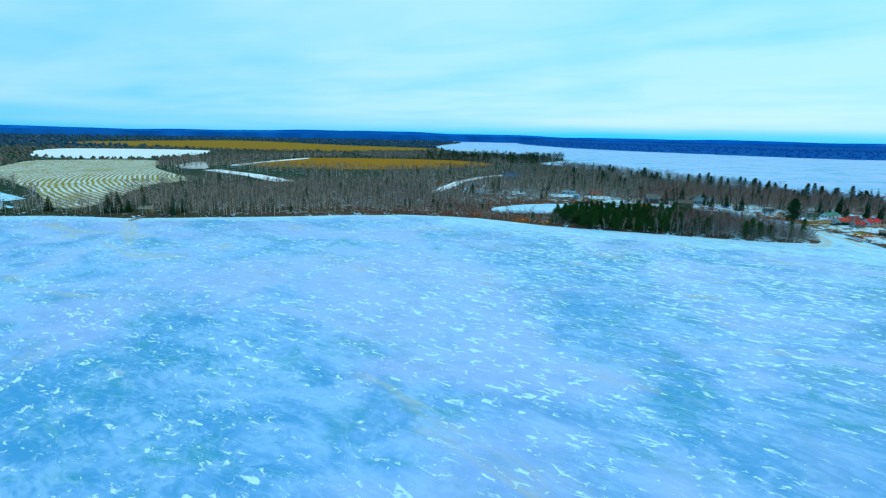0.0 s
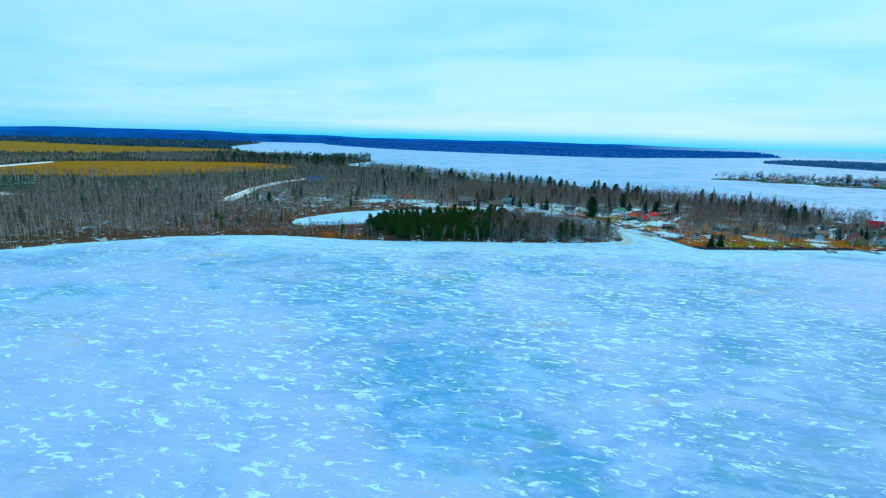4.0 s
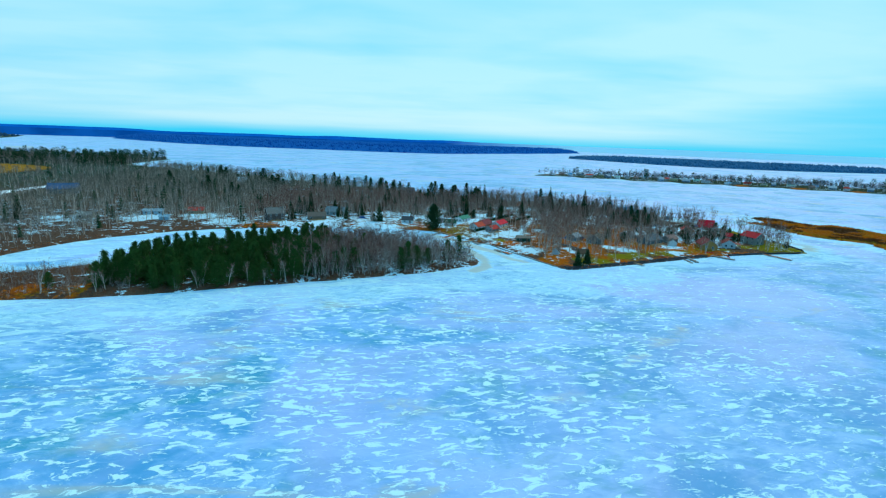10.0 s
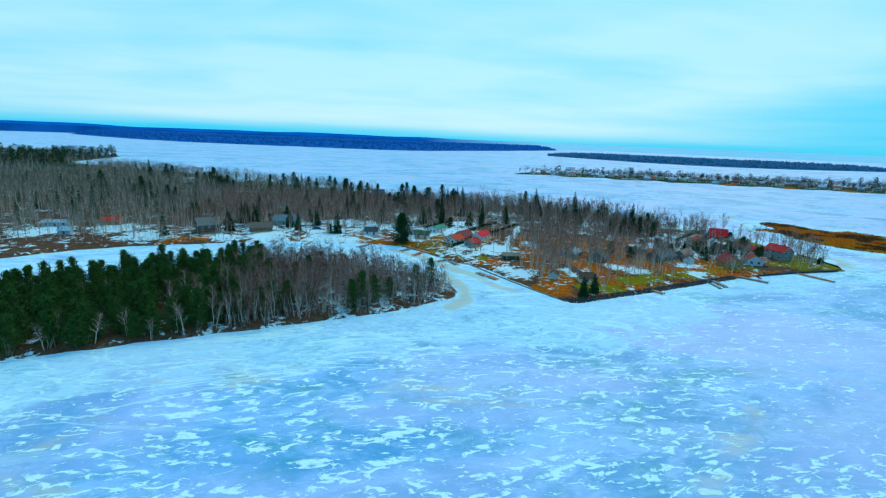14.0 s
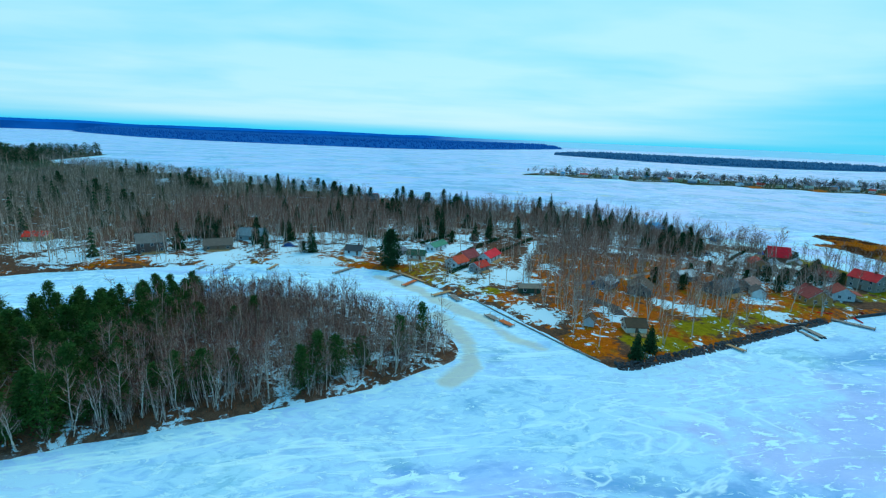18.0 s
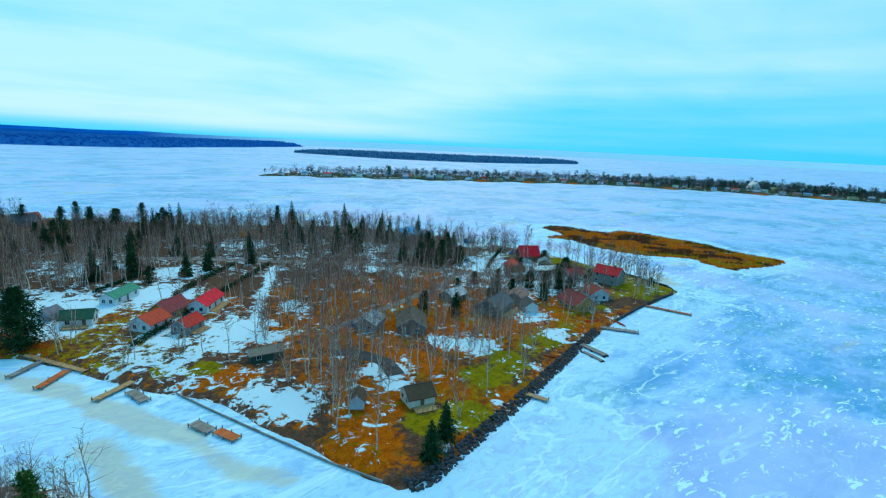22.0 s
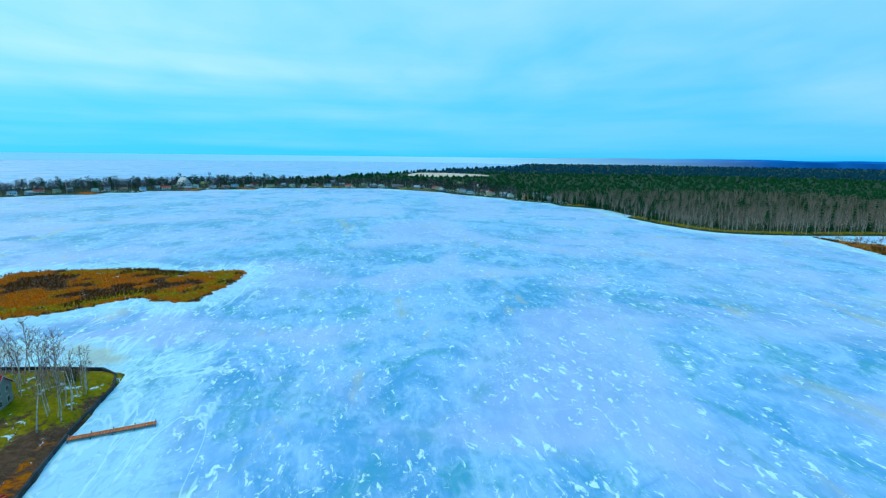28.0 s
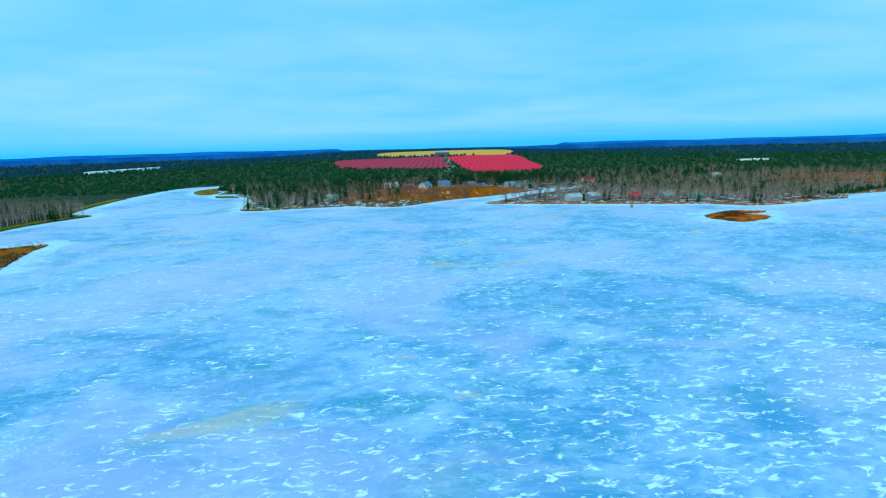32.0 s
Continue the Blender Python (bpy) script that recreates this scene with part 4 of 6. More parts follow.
def light_tree(h, n=16, m=92, fat=0.12):
    """A leafless tree for the deeper woods: a stem and a haze of twigs."""
    t = np.linspace(0, 1, 4)
    line = np.stack([0.04 * h * np.sin(4 * t + h), 0.04 * h * np.sin(3 * t), 0.86 * h * t], 1)
    wood = [tube(line, (0.012 * h + 0.03) * (1 - 0.85 * t), 3)]
    u = RNG.uniform(0.25, 0.9, n)
    start = np.stack([np.interp(u, t, line[:, j]) for j in range(3)], 1)
    a = RNG.uniform(0, 2 * np.pi, n)
    ways = unit(np.stack([np.cos(a), np.sin(a), RNG.uniform(0.4, 1.6, n)], 1))
    ln = (0.15 + 0.27 * (1 - u)) * h
    k = RNG.integers(0, n, m)
    s2 = start[k] + ways[k] * (ln[k] * RNG.uniform(0.2, 0.95, m))[:, None]
    fine = slivers(s2, unit(ways[k] * 0.7 + RNG.normal(0, 0.7, (m, 3)) + (0, 0, 0.3)), RNG.uniform(0.07, 0.17, m) * h, np.full(m, fat))
    return joined(wood), joined([slivers(start, ways, ln, np.full(n, 0.11)), fine])


def fuzzy_tree(h, n=72, fat=0.13):
    """A leafless tree seen from afar: a pale stem, and a rounded crown of short twigs."""
    u = unit(RNG.normal(0, 1, (n, 3))) * RNG.uniform(0.25, 1.0, (n, 1)) ** 0.5
    p = u * np.array([0.25, 0.25, 0.36]) * h * RNG.uniform(0.85, 1.15) + (0, 0, 0.62 * h)
    fine = slivers(p, unit(u * (0.8, 0.8, 0.3) + RNG.normal(0, 0.35, (n, 3)) + (0, 0, 0.7)), RNG.uniform(0.09, 0.17, n) * h, np.full(n, fat))
    forks = np.tile([0, 0, 0.38 * h], (6, 1)) + RNG.normal(0, 0.02 * h, (6, 3))
    limbs = slivers(forks, unit(RNG.normal(0, 0.4, (6, 3)) + (0, 0, 1)), np.full(6, 0.5 * h), np.full(6, 0.16))
    return joined([tube([(0, 0, 0), (0.02 * h, 0, 0.5 * h), (0, 0.02 * h, 0.85 * h)], [0.014 * h + 0.03, 0.010 * h + 0.02, 0.02], 3), limbs]), fine


def light_conifer(h):
    """A conifer for the deeper woods: ragged layers round a stem."""
    fine, layers = [], 7
    for k in range(layers):
        u = 0.08 + 0.88 * k / layers
        n = 8
        a = np.arange(n) * 2 * np.pi / n + k + RNG.uniform(-0.3, 0.3, n)
        reach = (0.21 * h * (1 - u) ** 0.8 + 0.15) * RNG.uniform(0.7, 1.2, n)
        way = np.stack([np.cos(a), np.sin(a), np.full(n, -0.5)], 1)
        start = np.tile([0, 0, u * h + 0.05 * h], (n, 1)) + way * 0.05
        side = np.stack([-np.sin(a), np.cos(a), 0 * a], 1)
        tip = start + way * reach[:, None]
        v = np.stack([start + (0, 0, 0.06 * h), tip - side * reach[:, None] * 0.45, tip + side * reach[:, None] * 0.45], 1).reshape(-1, 3)
        fine.append((v, np.arange(3 * n).reshape(-1, 3)))
    return tube([(0, 0, 0), (0, 0, h)], [0.12, 0.02], 3), joined(fine)


def far_clump(h, sharp):
    """A far tree top: a ragged low cone or dome."""
    n = 5
    a = np.arange(n) * 2 * np.pi / n + RNG.uniform(-0.3, 0.3, n)
    r = 0.46 * h * RNG.uniform(0.8, 1.3, n)
    low = np.stack([np.cos(a) * r, np.sin(a) * r, 0.05 * h + 0 * a], 1)
    rm = r * (0.72 if sharp else 0.9)
    midv = np.stack([np.cos(a + 0.4) * rm, np.sin(a + 0.4) * rm, h * RNG.uniform(0.45, 0.75, n)], 1)
    v = np.r_[low, midv, [[0, 0, h]]]
    f = []
    for i in range(n):
        j = (i + 1) % n
        f += [(i, j, n + i), (j, n + j, n + i), (n + i, n + j, 2 * n)]
    return v, np.array(f)


def thing(name, x, y, z, turn=0.0, label="", category="", group="", kind=""):
    ob = new(name)
    ob.empty_display_size = 0.3
    ob.matrix_world = pose(x, y, z, 0, 0, turn)
    return tagged(ob, label, category, group, kind)


def child(name, me, parent, label=""):
    ob = new(name, me)
    ob.parent = parent
    return tagged(ob, label)


def tree_prototype(name, label, group, wood, fine, bark, leaf):
    t = thing(name, 0, 0, -60, 0, label, "tree", group)
    child("trunk", tri_mesh("trunk", *wood, [bark]), t)
    child("crown", tri_mesh("crown", *fine, [leaf]), t)
    return t


def plant(protos, places, small=0.78, large=1.18):
    """Copies of the prototypes at the places; the prototypes themselves take the first ones."""
    places = list(places)
    z = ground([p[0] for p in places], [p[1] for p in places])
    first = {}
    for i, (x, y) in enumerate(places):
        p = protos[i % len(protos)]
        s = RNG.uniform(small, large)
        m = pose(x, y, float(z[i]) - 0.15, RNG.uniform(-2, 2), RNG.uniform(-2, 2), RNG.uniform(0, 360))
        if p.name not in first:
            first[p.name] = True
            p.matrix_world = m @ Matrix.Scale(s, 4)
        else:
            c = copy_thing(p, m)
            c.matrix_basis = m @ Matrix.Scale(s, 4)


def wood_lot(name, label, variants, x, y, scale, materials, z=None, category="woods"):
    """Many trees of a few shapes in one mesh."""
    z = ground(x, y) - 0.2 if z is None else z
    which, turn = RNG.integers(0, len(variants), len(x)), RNG.uniform(0, 2 * np.pi, len(x))
    vs, fs, ms, n = [], [], [], 0
    for k, parts in enumerate(variants):
        sel = np.where(which == k)[0]
        if not len(sel):
            continue
        c, s, g = np.cos(turn[sel])[:, None], np.sin(turn[sel])[:, None], scale[sel][:, None]
        for mi, (v, f) in enumerate(parts):
            px = (v[None, :, 0] * c - v[None, :, 1] * s) * g + x[sel][:, None]
            py = (v[None, :, 0] * s + v[None, :, 1] * c) * g + y[sel][:, None]
            pz = v[None, :, 2] * g + z[sel][:, None]
            vs.append(np.stack([px, py, pz], -1).reshape(-1, 3))
            fs.append((f[None] + (np.arange(len(sel)) * len(v))[:, None, None] + n).reshape(-1, 3))
            ms.append(np.full(len(sel) * len(f), mi))
            n += len(sel) * len(v)
    me = tri_mesh(name, np.concatenate(vs), np.concatenate(fs), materials, np.concatenate(ms))
    return tagged(new(name, me), label, category, kind="stuff")


def jittered(x0, x1, y0, y1, step):
    gx, gy = np.meshgrid(np.arange(x0, x1, step), np.arange(y0, y1, step))
    x, y = gx.ravel() + RNG.uniform(-0.48, 0.48, gx.size) * step, gy.ravel() + RNG.uniform(-0.48, 0.48, gx.size) * step
    return x, y


def within(x, y, points):
    return inland(x, y, ring(points, 2)) > 0


# cottages and sheds: name, label, place, turn, length, width, wall height, roof height, wall colour, roof colour, extras
HOUSES = [
    ("cabin", "small beige cabin with a brown shingle roof", 94, 293.5, -12, 6.4, 5.6, 2.4, 1.9, (.80, .76, .66), (.10, .06, .035), "deck"),
    ("shed", "pale blue garden shed with a brown roof", 81.5, 299.5, 55, 4.2, 3.2, 2.2, 1.3, (.58, .70, .78), (.09, .06, .04), ""),
    ("cottage", "wooden cottage with a bright red steep roof", 233, 384, -28, 10.5, 8, 3.0, 4.6, (.26, .14, .08), (.92, .01, .03), ""),
    ("garage", "orange-fronted garage with a dull red roof", 208, 370, 62, 9, 8, 2.8, 2.2, (.50, .24, .08), (.50, .05, .03), "awning"),
    ("open_shed", "long open shed with a pale metal roof", 217, 359, -20, 13, 6.5, 2.6, 1.0, (.50, .47, .36), (.78, .90, .90), "open"),
    ("guest_house", "small grey house with a red roof", 223, 346, -30, 6.5, 5.5, 2.6, 1.8, (.36, .37, .36), (.60, .02, .03), ""),
    ("house", "two-storey grey clapboard house with a red roof", 230, 332, -82, 11.5, 7.6, 5.0, 2.8, (.28, .29, .27), (.66, .02, .03), "tall chimney"),
    ("cottage", "blue-white cottage with a dull red gable roof", 204, 321, 60, 9, 7.5, 2.8, 2.4, (.60, .68, .72), (.30, .06, .05), "porch"),
    ("house", "house with a wide dark red roof and orange porch", 186, 317, 75, 11, 9, 3.0, 3.2, (.52, .27, .08), (.26, .04, .04), "chimney"),
    ("shed", "white shed with a dark roof and orange doors", 168, 325, 60, 7, 5, 2.5, 1.6, (.74, .76, .76), (.07, .08, .085), ""),
    ("cottage", "olive cottage with a blue-grey roof", 229, 369, 40, 8, 6, 2.6, 1.8, (.30, .27, .13), (.22, .30, .36), ""),
    ("shed", "bright blue shed among birches", 234, 434, 20, 5, 4, 2.4, 1.2, (.06, .22, .36), (.20, .45, .60), ""),
    ("house", "lakeside house with a bright blue metal roof", 210, 468, 10, 13, 9, 3.2, 2.8, (.50, .44, .34), (.03, .42, .80), "porch"),
    ("house", "long white cottage with a bright red roof", 71, 388, 52, 14, 6.5, 2.8, 2.0, (.75, .83, .88), (.86, .01, .04), "deck"),
    ("house", "white cottage with an orange-red roof", 52, 376, 40, 8.5, 7.5, 2.7, 2.2, (.78, .85, .90), (.62, .07, .03), ""),
    ("house", "orange-walled cottage with a maroon roof", 59, 385, 40, 10, 7.5, 3.0, 2.8, (.52, .26, .08), (.30, .05, .06), ""),
    ("cottage", "grey cottage with white trim and a red roof", 61, 368.5, 40, 8, 5.5, 2.5, 1.9, (.30, .32, .34), (.66, .03, .02), "deck"),
    ("cottage", "small white cottage with a dark green roof", 35, 391, -18, 8.5, 6.5, 2.6, 1.9, (.78, .88, .90), (.01, .10, .06), "deck"),
    ("cottage", "long white cottage with a green metal roof", 48, 411, 52, 14, 5.5, 2.7, 1.6, (.78, .85, .88), (.04, .30, .20), ""),
    ("shed", "grey shed behind a round cedar", 28, 400, 50, 5.5, 4, 2.4, 1.3, (.36, .40, .44), (.16, .19, .24), ""),
    ("shed", "dark green shed with a dull red door", 73, 335, -5, 8.5, 3.6, 2.4, 1.0, (.04, .09, .06), (.28, .22, .17), ""),
    ("cottage", "white lakeside cottage with a dark roof", 5, 401, -15, 8, 6.5, 2.6, 2.0, (.75, .85, .90), (.06, .07, .08), "chimney"),
    ("house", "tall brown house with a grey roof and balcony", -91, 408, 25, 12, 10, 5.2, 3.6, (.15, .10, .09), (.17, .17, .16), "tall chimney deck"),
    ("cottage", "beige cottage with a bright red roof", -152, 432, 8, 10, 7.5, 2.8, 1.9, (.42, .33, .15), (.90, .03, .01), ""),
    ("house", "blue-grey house with a wide roof", -50, 437, -10, 14, 9.5, 3.0, 3.2, (.30, .42, .46), (.16, .24, .28), ""),
    ("house", "low brown house with an orange deck", -62, 413, 12, 13, 8.5, 2.8, 2.6, (.24, .17, .13), (.15, .12, .10), "deck"),
    ("house", "red-fronted house at the channel's head", -290, 417, 10, 12, 8, 3.0, 2.6, (.40, .08, .06), (.20, .22, .24), ""),
    ("barn", "large barn with a dark blue roof", -306, 548, 15, 24, 13, 4.5, 4.5, (.25, .28, .32), (.06, .13, .26), ""),
    ("cottage", "pale cottage among bare trees", -214, 404, 0, 9, 7, 2.6, 1.8, (.45, .42, .30), (.42, .46, .44), ""),
    ("trailer", "pale blue trailer home by the channel", -180, 426, 8, 13, 4.5, 2.7, 1.2, (.42, .62, .74), (.34, .50, .60), ""),
    ("shed", "light blue boat shed on the bank", -163, 401, 5, 6, 4.5, 2.4, 1.2, (.40, .62, .78), (.30, .52, .66), ""),
    ("house", "house with a wide brown roof in the birches", 120, 333, 55, 12, 9, 2.8, 2.6, (.20, .18, .17), (.12, .10, .08), ""),
    ("cottage", "blue-grey cottage beside a narrow lane", 109, 341, 40, 9, 7, 2.6, 1.8, (.25, .30, .36), (.36, .42, .46), ""),
    ("house", "dark grey cottage with a red chair outside", 156, 331, 20, 13, 9, 3.0, 2.8, (.13, .17, .20), (.11, .14, .16), "deck"),
    ("cottage", "cottage with a snowy roof in the woods", 152, 350, 10, 9, 7, 2.6, 1.9, (.26, .27, .28), (.56, .62, .65), ""),
    ("cottage", "grey cottage behind the birches", 172, 335, 30, 10, 7, 2.6, 2.2, (.28, .26, .24), (.34, .20, .17), ""),
    ("house", "white lake house behind the pines", -183, 700, 30, 14, 9, 3.4, 3.0, (.69, .78, .83), (.40, .56, .66), ""),
    ("house", "white lake house with a pale blue roof", -132, 708, 20, 14, 9, 3.2, 2.8, (.75, .85, .90), (.38, .60, .74), ""),
    ("house", "red house behind the north shore pines", 22, 617, 20, 10, 7, 3.0, 2.4, (.40, .05, .03), (.45, .05, .03), ""),
    ("house", "grey house behind the pines", 60, 573, 25, 13, 9, 3.2, 3.0, (.28, .30, .32), (.16, .18, .22), ""),
    ("house", "house with a dark gable roof on the north shore", 20, 600, -15, 12, 9, 3.4, 3.6, (.24, .26, .28), (.10, .12, .15), ""),
    ("cottage", "pale cottage on the north shore", 165, 522, 12, 12, 8, 3.0, 2.4, (.44, .46, .42), (.30, .34, .36), ""),
    ("cottage", "small dark cottage by the lake", 222, 462, -20, 9, 6, 2.6, 1.8, (.10, .14, .18), (.16, .20, .24), ""),
    ("barn", "white farm building with a pale roof", -930, 1500, 60, 60, 16, 5, 4, (.78, .85, .90), (.62, .74, .84), ""),
    ("barn", "long white farm building by the point", -800, 1400, 60, 70, 16, 5, 4, (.78, .88, .90), (.55, .72, .86), ""),
    ("house", "cottage on the wooded point", -520, 1190, 20, 18, 11, 4, 4, (.36, .42, .48), (.20, .26, .34), ""),
    ("house", "pale house on the shore road", -560, 1010, 20, 16, 11, 4, 4, (.56, .60, .62), (.30, .34, .38), ""),
    ("cabin", "tan hunting cabin on the shore", -386, 84, 35, 9, 6, 2.6, 1.6, (.34, .25, .12), (.34, .33, .22), ""),
    ("hall", "large grey packing shed between the fields", -104, -1985, 5, 60, 14, 16, 6, (.16, .16, .18), (.42, .46, .50), ""),
]
CLEAR = [(h[2], h[3], max(h[5], h[6]) * 0.50 + 0.4) for h in HOUSES if h[6] < 15]


def open_ground(x, y):
    """Where no tree stands: houses, roads, lawns, docks."""
    clear = np.zeros(len(x), bool)
    for hx, hy, r in CLEAR:
        clear |= np.hypot(x - hx, y - hy) < r
    for hx, hy, r in CLEAR:
        clear |= np.hypot(x - hx - 2, y - hy + r + 3) < r + 1.0
    for line, w in ((ROAD, 5.0), (TRACK, 2.5), (MEADOW, 36.0), (SHORE_ROAD, 13.0), (LANE, 3.0), ([(64, 405), (98, 445)], 4), ([(60, 380), (112, 438)], 4), ([(40, 405), (75, 445)], 7)):
        clear |= strip(x, y, line, w) > 0.37
    for hx, hy, r in ((208, 380, 15), (197, 388, 11), (222, 362, 12), (205, 455, 9), (206, 356, 9), (216, 343, 9), (232, 350, 8)):
        clear |= np.hypot(x - hx, y - hy) < r
    for sx, sy, r, s in SNOW_SPOTS[:24]:
        clear |= np.hypot(x - sx, y - sy) < r * (0.35 if 92 < sx < 240 else 0.62)
    for sx, sy, r, s in GREEN_SPOTS[:12]:
        clear |= np.hypot(x - sx, y - sy) < r * 0.75
    for f in (STRIPED, SNOW_FIELD, GOLD_NEAR, GOLD_FAR, RED_LEFT, RED_RIGHT, YELLOW):
        clear |= within(x, y, f)
    return clear


def build_trees():
    birch = [tree_prototype("birch_tree", "tall bare birch with a pale trunk", "bare birches", *bare_tree(h, s, l, 17, 0.85, 0.042), BIRCH_BARK, TWIGS)
             for h, s, l in ((15, 1, 15), (13, 2, 10), (16.5, 1, 16), (12, 3, 8), (14, 1, 14), (10, 1, 12))]
    pine = [tree_prototype("pine_tree", "dense dark green young pine", "pines on the spit", *pine_tree(h, 0.03, w, 13, 3, 12, 0.30, 0.58, taper), PINE_BARK, NEEDLES) for h, w, taper in ((10, 0.31, 1.2), (12, 0.28, 1.0), (9, 0.35, 1.5), (8, 0.38, 1.3))]
    white_pine = [tree_prototype("tall_pine", "tall dark pine with level boughs", "lakeside pines", *pine_tree(h, low, wide, 15, 3, 11, 0.37, 0.80, 1.1), PINE_BARK, NEEDLES_DARK)
                  for h, low, wide in ((20, 0.12, 0.27), (15, 0.06, 0.32), (18, 0.14, 0.30), (17, 0.08, 0.27), (13, 0.05, 0.36), (19, 0.18, 0.30))]
    spruce = [tree_prototype("spruce_tree", "dark green pointed spruce", "spruces", *spruce_tree(h, w), PINE_BARK, NEEDLES_DARK) for h, w in ((10, 0.32), (13, 0.28), (15, 0.23))]
    cedar = tree_prototype("cedar_tree", "big rounded dark cedar by the channel", "", *pine_tree(15.5, 0.03, 0.34, 13, 5, 18), PINE_BARK, NEEDLES_DARK)

    # cottage woods
    x, y = jittered(-110, 258, 268, 560, 3.9)
    d = inland(x, y, MAIN)
    ok = (d > 4) & ~open_ground(x, y) & ~((x < 40) & (y < 350)) & (y > 262 + 0.19 * (x - 75))
    lawn = (x > 68) & (x < 215) & (y < 287 + 0.23 * (x - 80) + 6)
    ok &= ~(lawn & (RNG.uniform(0, 1, len(x)) < 0.72))
    ok &= ~((x < 70) & (y < 398) & (RNG.uniform(0, 1, len(x)) < np.where(x < -25, 0.45, 0.8)))
    ok &= ~((x > 240) & (y < 325))
    ok &= ~((x < 100) & (y > 395) & (y < 432) & (RNG.uniform(0, 1, len(x)) < 0.5))
    ok &= (RNG.uniform(0, 1, len(x)) < np.clip(np.where(((x > 100) & (y > 300)) | (y > 425), 0.74, 0.56) + 0.5 * rough(x, y, 0.55), 0.12, 1.0))
    x, y = x[ok], y[ok]
    order = np.argsort(np.abs(y - 0.19 * x - 290) + 0.2 * np.abs(x - 120))
    x, y = x[order], y[order]
    spit_x, spit_y = jittered(-60, 34, 250, 342, 4.3)
    sd = inland(spit_x, spit_y, MAIN)
    pick = (sd > 2.5) & (spit_y < 346) & (RNG.uniform(0, 1, len(sd)) < 0.8)
    spit_x, spit_y = spit_x[pick], spit_y[pick]
    near = 185
    cut = 80
    plant(birch, list(zip(x[:near], y[:near])) + list(zip(spit_x[:cut], spit_y[:cut])))
    def grove(h, stems):
        parts = [light_tree(h * RNG.uniform(0.8, 1.05), 12, 64, 0.072) for _ in range(stems)]
        away = [np.r_[RNG.normal(0, 0.7, 2), 0] if stems > 1 else np.zeros(3) for _ in range(stems)]
        return joined([(v + o, f) for ((v, f), _), o in zip(parts, away)]), joined([(v + o, f) for (_, (v, f)), o in zip(parts, away)])

    shapes = [grove(h, s) for h, s in ((15, 1), (13, 3), (16.5, 1), (14, 2), (11, 1), (15, 1))]
    rx, ry = np.r_[x[near:], spit_x[cut:]], np.r_[y[near:], spit_y[cut:]]
    conifer = RNG.uniform(0, 1, len(rx)) < np.where(ry > 430, 0.05, 0.01)
    wood_lot("birch_woods", "bare birch woods between the cottages", shapes, rx[~conifer], ry[~conifer], RNG.uniform(0.75, 1.15, (~conifer).sum()) * np.where((rx < 40) & (ry < 348), 0.86, 1.0)[~conifer], [BIRCH_BARK, TWIGS])
    plant(spruce, list(zip(rx[conifer], ry[conifer]))[:70])

    plant(birch, [(243, 322), (246, 328), (238, 318), (241, 330), (252, 340), (250, 350), (236, 326), (246, 345), (253, 346), (249, 326), (252, 334), (250, 345), (244, 351), (254, 353), (247, 362), (252, 372), (243, 338), (250, 384), (246, 395), (251, 402), (240, 412)])
    # pines and birches of the spit
    px, py = jittered(-128, -46, 232, 340, 5.0)
    pd = inland(px, py, MAIN)
    pick = (pd > 2.5) & (RNG.uniform(0, 1, len(px)) < 0.93)
    px, py = px[pick], py[pick]
    qx, qy = jittered(-58, 6, 256, 302, 5.6)
    pick = (inland(qx, qy, MAIN) > 3) & (RNG.uniform(0, 1, len(qx)) < np.where(qx < -44, 0.6, 0.02))
    extra = list(zip(qx[pick], qy[pick])) + [(-44, 259), (-38, 261), (-34, 263), (-30, 266), (-24, 271), (-8, 267), (-4, 270), (0, 273), (6, 277), (17, 284), (24, 291), (-40, 300), (-31, 304), (-26, 307), (-47, 266)]
    wx, wy = jittered(-262, -128, 212, 258, 9.0)
    pick = (inland(wx, wy, MAIN) > 3) & (RNG.uniform(0, 1, len(wx)) < 0.10)
    plant(pine, list(zip(px, py))[:260] + extra, 0.85, 1.15)
    plant(pine, list(zip(wx[pick], wy[pick])), 0.35, 0.75)
    ex, ey = jittered(-170, -30, 228, 262, 5.2)
    ed = inland(ex, ey, MAIN)
    pick = (ed > 1.0) & (ed < 6) & (RNG.uniform(0, 1, len(ex)) < np.where(ex > -48, 0.8, 0.65))
    wood_lot("shore_birches", "bare birches leaning along the snowy bank", [bare_tree(h, 2, 10, 12, 1.0, 0.05) for h in (8, 7, 9)], ex[pick], ey[pick],
             RNG.uniform(0.85, 1.35, pick.sum()), [BIRCH_BARK, TWIGS])

    def thicket(h, n):
        a, b = RNG.uniform(0, 2 * np.pi, n), RNG.uniform(0.06, 0.42, n)
        way = unit(np.stack([np.cos(a) * b, np.sin(a) * b, np.ones(n)], 1))
        foot = np.c_[RNG.normal(0, 0.6, (n, 2)), np.zeros(n)]
        ln = RNG.uniform(0.6, 1.05, n) * h
        k = RNG.integers(0, n, 6 * n)
        root = foot[k] + way[k] * (ln[k] * RNG.uniform(0.3, 0.95, 6 * n))[:, None]
        fine = slivers(root, unit(way[k] + RNG.normal(0, 0.42, (6 * n, 3))), RNG.uniform(0.10, 0.24, 6 * n) * h, np.full(6 * n, 0.055))
        return slivers(foot, way, ln, np.full(n, 0.13)), fine

    tx, ty = jittered(-125, 36, 236, 344, 2.9)
    td = inland(tx, ty, MAIN)
    pick = (td > 1.5) & (ty < 348) & (RNG.uniform(0, 1, len(tx)) < np.where(tx > -48, 0.95, 0.12))
